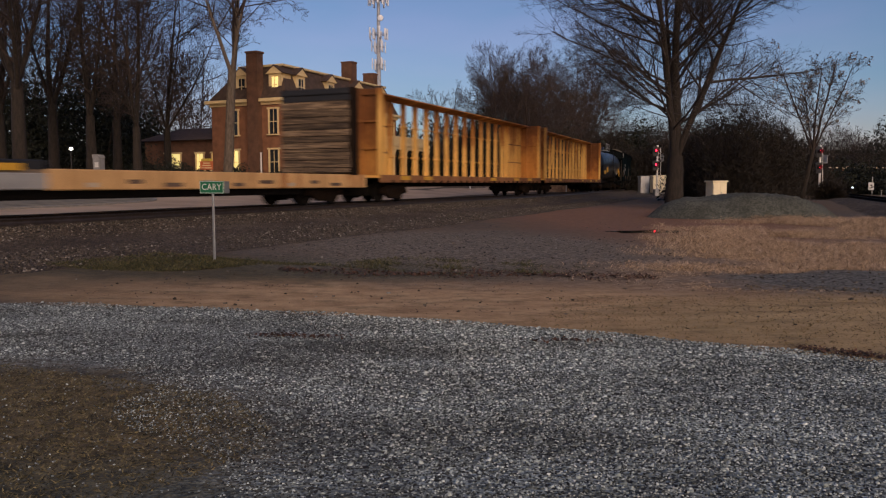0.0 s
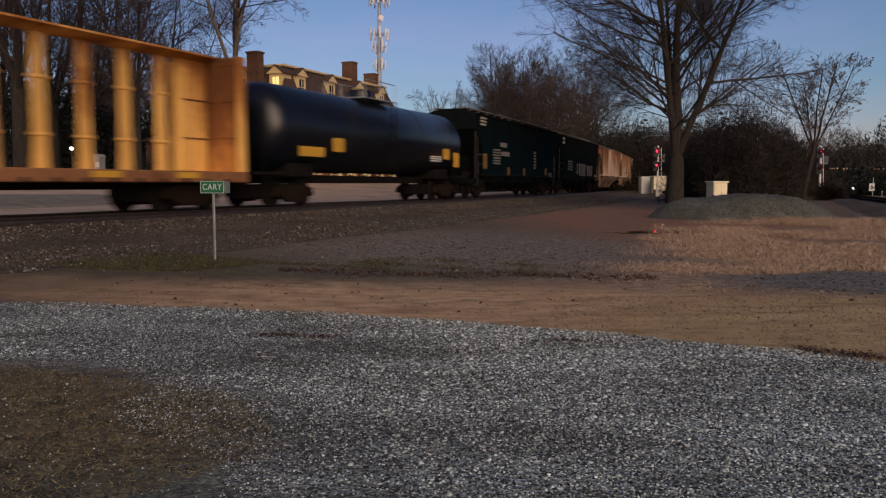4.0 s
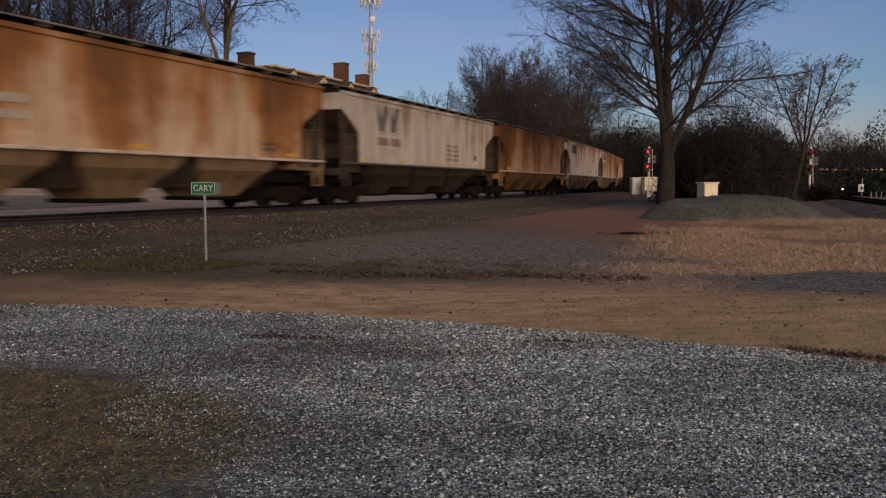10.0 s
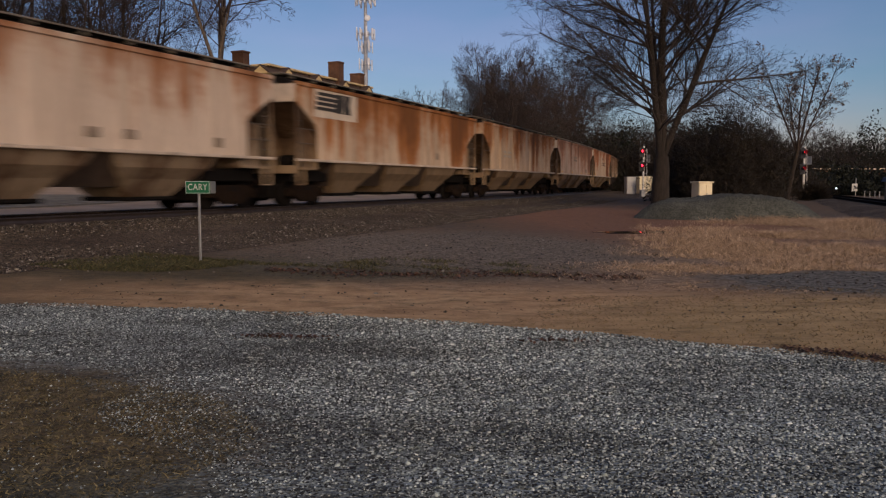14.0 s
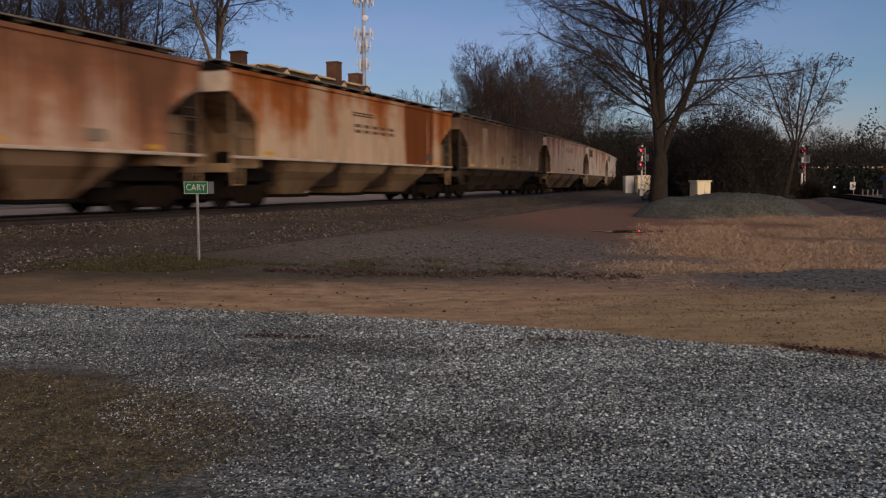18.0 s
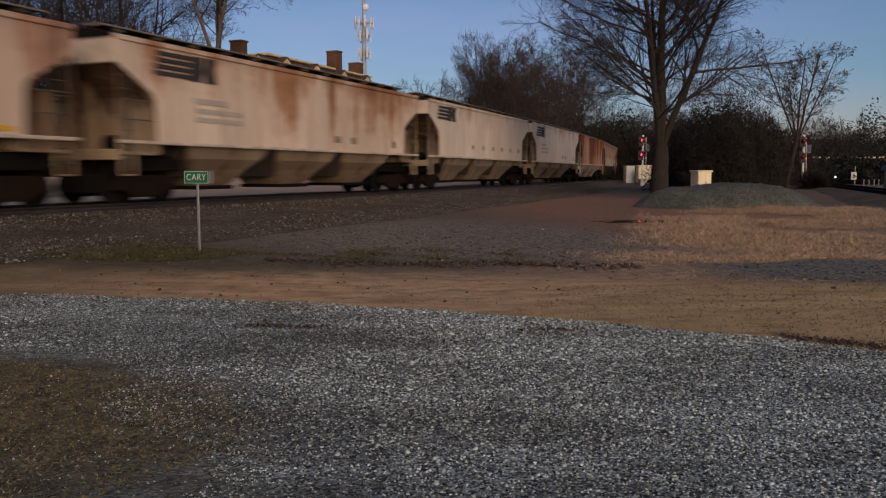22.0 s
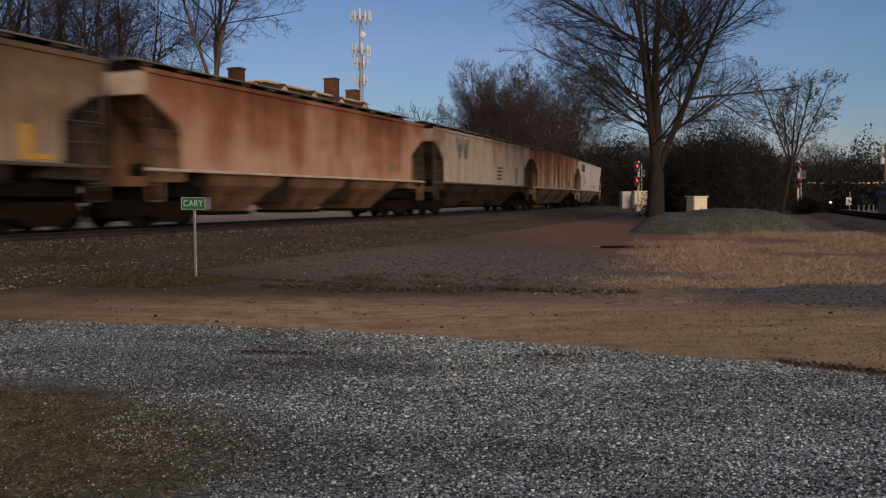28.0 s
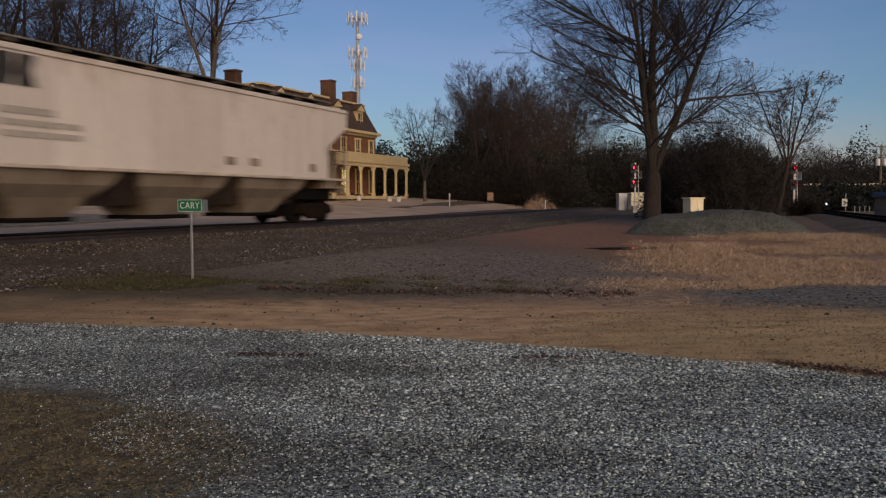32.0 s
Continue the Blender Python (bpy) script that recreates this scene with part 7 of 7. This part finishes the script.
x0, y0 = spot(368, 60)
ys = thing("yard_sign", pose(x0, y0, gz(x0, y0), 0, 0, -20), "orange and yellow painted sign board on two posts", "sign")
for x in (-0.5, 0.5):
    part("post", Shape().box(x, 0.04, 0.9, 0.08, 0.06, 1.8, 0.01), WOOD, ys)
pb = part("panel", Shape().box(0, 0, 1.48, 1.15, 0.04, 0.62, 0.01), plain("sign_orange", (0.55, 0.14, 0.05), 0.6, vary=0.2), ys)
part("header", Shape().box(0, 0, 1.9, 1.0, 0.05, 0.2, 0.02), plain("sign_yellow", (0.55, 0.42, 0.06), 0.6), ys, "yellow upper strip")
for i in range(3):
    part("text_bar", Shape().box(0, -0.025, 1.3 + 0.18 * i, 0.9 - 0.15 * i, 0.012, 0.07), TRIM, pb)

x0, y0 = spot(175, 56)
cab = thing("utility_cabinet", pose(x0, y0, gz(x0, y0), 0, 0, -15), "grey metal utility cabinet on the lawn", "cabinet")
part("body", Shape().box(0, 0, 0.9, 0.85, 0.6, 1.8, 0.03), GREY, cab)
part("lid", Shape().prism([(-0.48, 1.8), (0.48, 1.8), (0.3, 2.02), (-0.3, 2.02)], -0.33, 0.33), GREY, cab)
part("notice", Shape().box(0.2, -0.31, 1.3, 0.3, 0.012, 0.35), WHITE, cab)
x0, y0 = spot(464, 64)
wp = thing("white_post", pose(x0, y0, gz(x0, y0)), "slim white wooden post by the house", "post")
part("shaft", Shape().box(0, 0, 1.25, 0.11, 0.11, 2.5, 0.01), WHITE, wp)
part("cap", Shape().box(0, 0, 2.53, 0.16, 0.16, 0.06, 0.01), WHITE, wp)

x0, y0 = far_place(868, 84)
hm = thing("notice_board", pose(x0, y0, gz(x0, y0), 0, 0, -10), "brown notice board on the lawn", "sign")
for x in (-0.28, 0.28):
    part("post", Shape().box(x, 0.03, 0.55, 0.08, 0.06, 1.1, 0.01), WOOD, hm)
part("panel", Shape().box(0, 0, 0.75, 0.66, 0.05, 0.85, 0.02), plain("notice_brown", (0.36, 0.21, 0.14), 0.7), hm)
for px, depth in ((796, 72), (965, 86)):
    x0, y0 = far_place(px, depth)
    mp = thing("white_post", pose(x0, y0, gz(x0, y0)), "short white marker post by the road", "post", "road posts")
    part("shaft", Shape().tube((0, 0, 0), (0, 0, 1.0), 0.06, n=8), WHITE, mp)
    part("cap", Shape().lathe([(0.08, 0.98), (0.08, 1.1), (0.02, 1.16)], 8, "z"), WHITE, mp)
for px in (622, 636, 690, 706):
    x0, y0 = far_place(px, 76)
    pot = thing("planter", pose(x0, y0, gz(x0, y0)), "white flower pot before the porch", "planter", "planters")
    part("pot", Shape().lathe([(0.2, 0), (0.3, 0.45), (0.34, 0.5), (0.28, 0.48)], 12, "z"), WHITE, pot, smooth=True)
    part("plant", leaf_cloud("plant", int(px), 0.28, 0.28, 0.3, 120, 0.06, EVERGREEN, low=0.45), None, pot)

# a grass island in the road, ringed by a kerb
isl = thing("road_island", Matrix(), "low island of dry turf in the road, ringed by a pale kerb", "traffic island", kind="structure")
rim_, top_ = [], []
for i in range(60):
    a = 2 * math.pi * i / 60
    c_, s_ = math.cos(a), math.sin(a)
    u_ = -4 + 32 * math.copysign(abs(c_) ** 0.6, c_)
    v_ = -11.2 + 4.6 * math.copysign(abs(s_) ** 0.8, s_)
    rim_.append(track(u_, v_)[:2])
    top_.append(track(-4 + (u_ + 4) * 0.994, -11.2 + (v_ + 11.2) * 0.95)[:2])
k_ = Shape()
vs_ = [(x, y, gz(x, y) - 0.1) for x, y in rim_] + [(x, y, gz(x, y) + 0.10) for x, y in rim_] + [(x, y, gz(x, y) + 0.10) for x, y in top_]
k_.add(vs_, [(b * 60 + i, b * 60 + (i + 1) % 60, (b + 1) * 60 + (i + 1) % 60, (b + 1) * 60 + i) for b in (0, 1) for i in range(60)])
part("kerb", k_, plain("pale_kerb", (0.30, 0.28, 0.25), 0.9), isl)
mid_ = track(-6, -11.2)[:2]
part("turf", Shape().add([(x, y, gz(x, y) + 0.10) for x, y in top_] + [(*mid_, gz(*mid_) + 0.3)], [(i, (i + 1) % 60, 60) for i in range(60)]), plain("pale_dry_turf", (0.25, 0.215, 0.155), 0.95, vary=0.4, scale=1.5), isl)

# ---- sleepers ----
TIE = plain("creosoted_wood", (0.055, 0.042, 0.033), 0.95, scale=4.0)
row_ = thing("sleeper_row", Matrix(), "dark creosoted wooden sleepers under the rails", "sleepers", kind="structure")
tie_mesh = Shape().box(0, 0, 0, 0.23, 2.6, 0.18, 0.015).mesh("sleeper", TIE)
for i in range(150):
    x0, y0, h0 = track(4 + i * 0.5)
    part("sleeper", tie_mesh, None, row_, at=pose(x0, y0, RAIL_Z - 0.17 - 0.085, 0, 0, 90 - math.degrees(h0)))

motions()
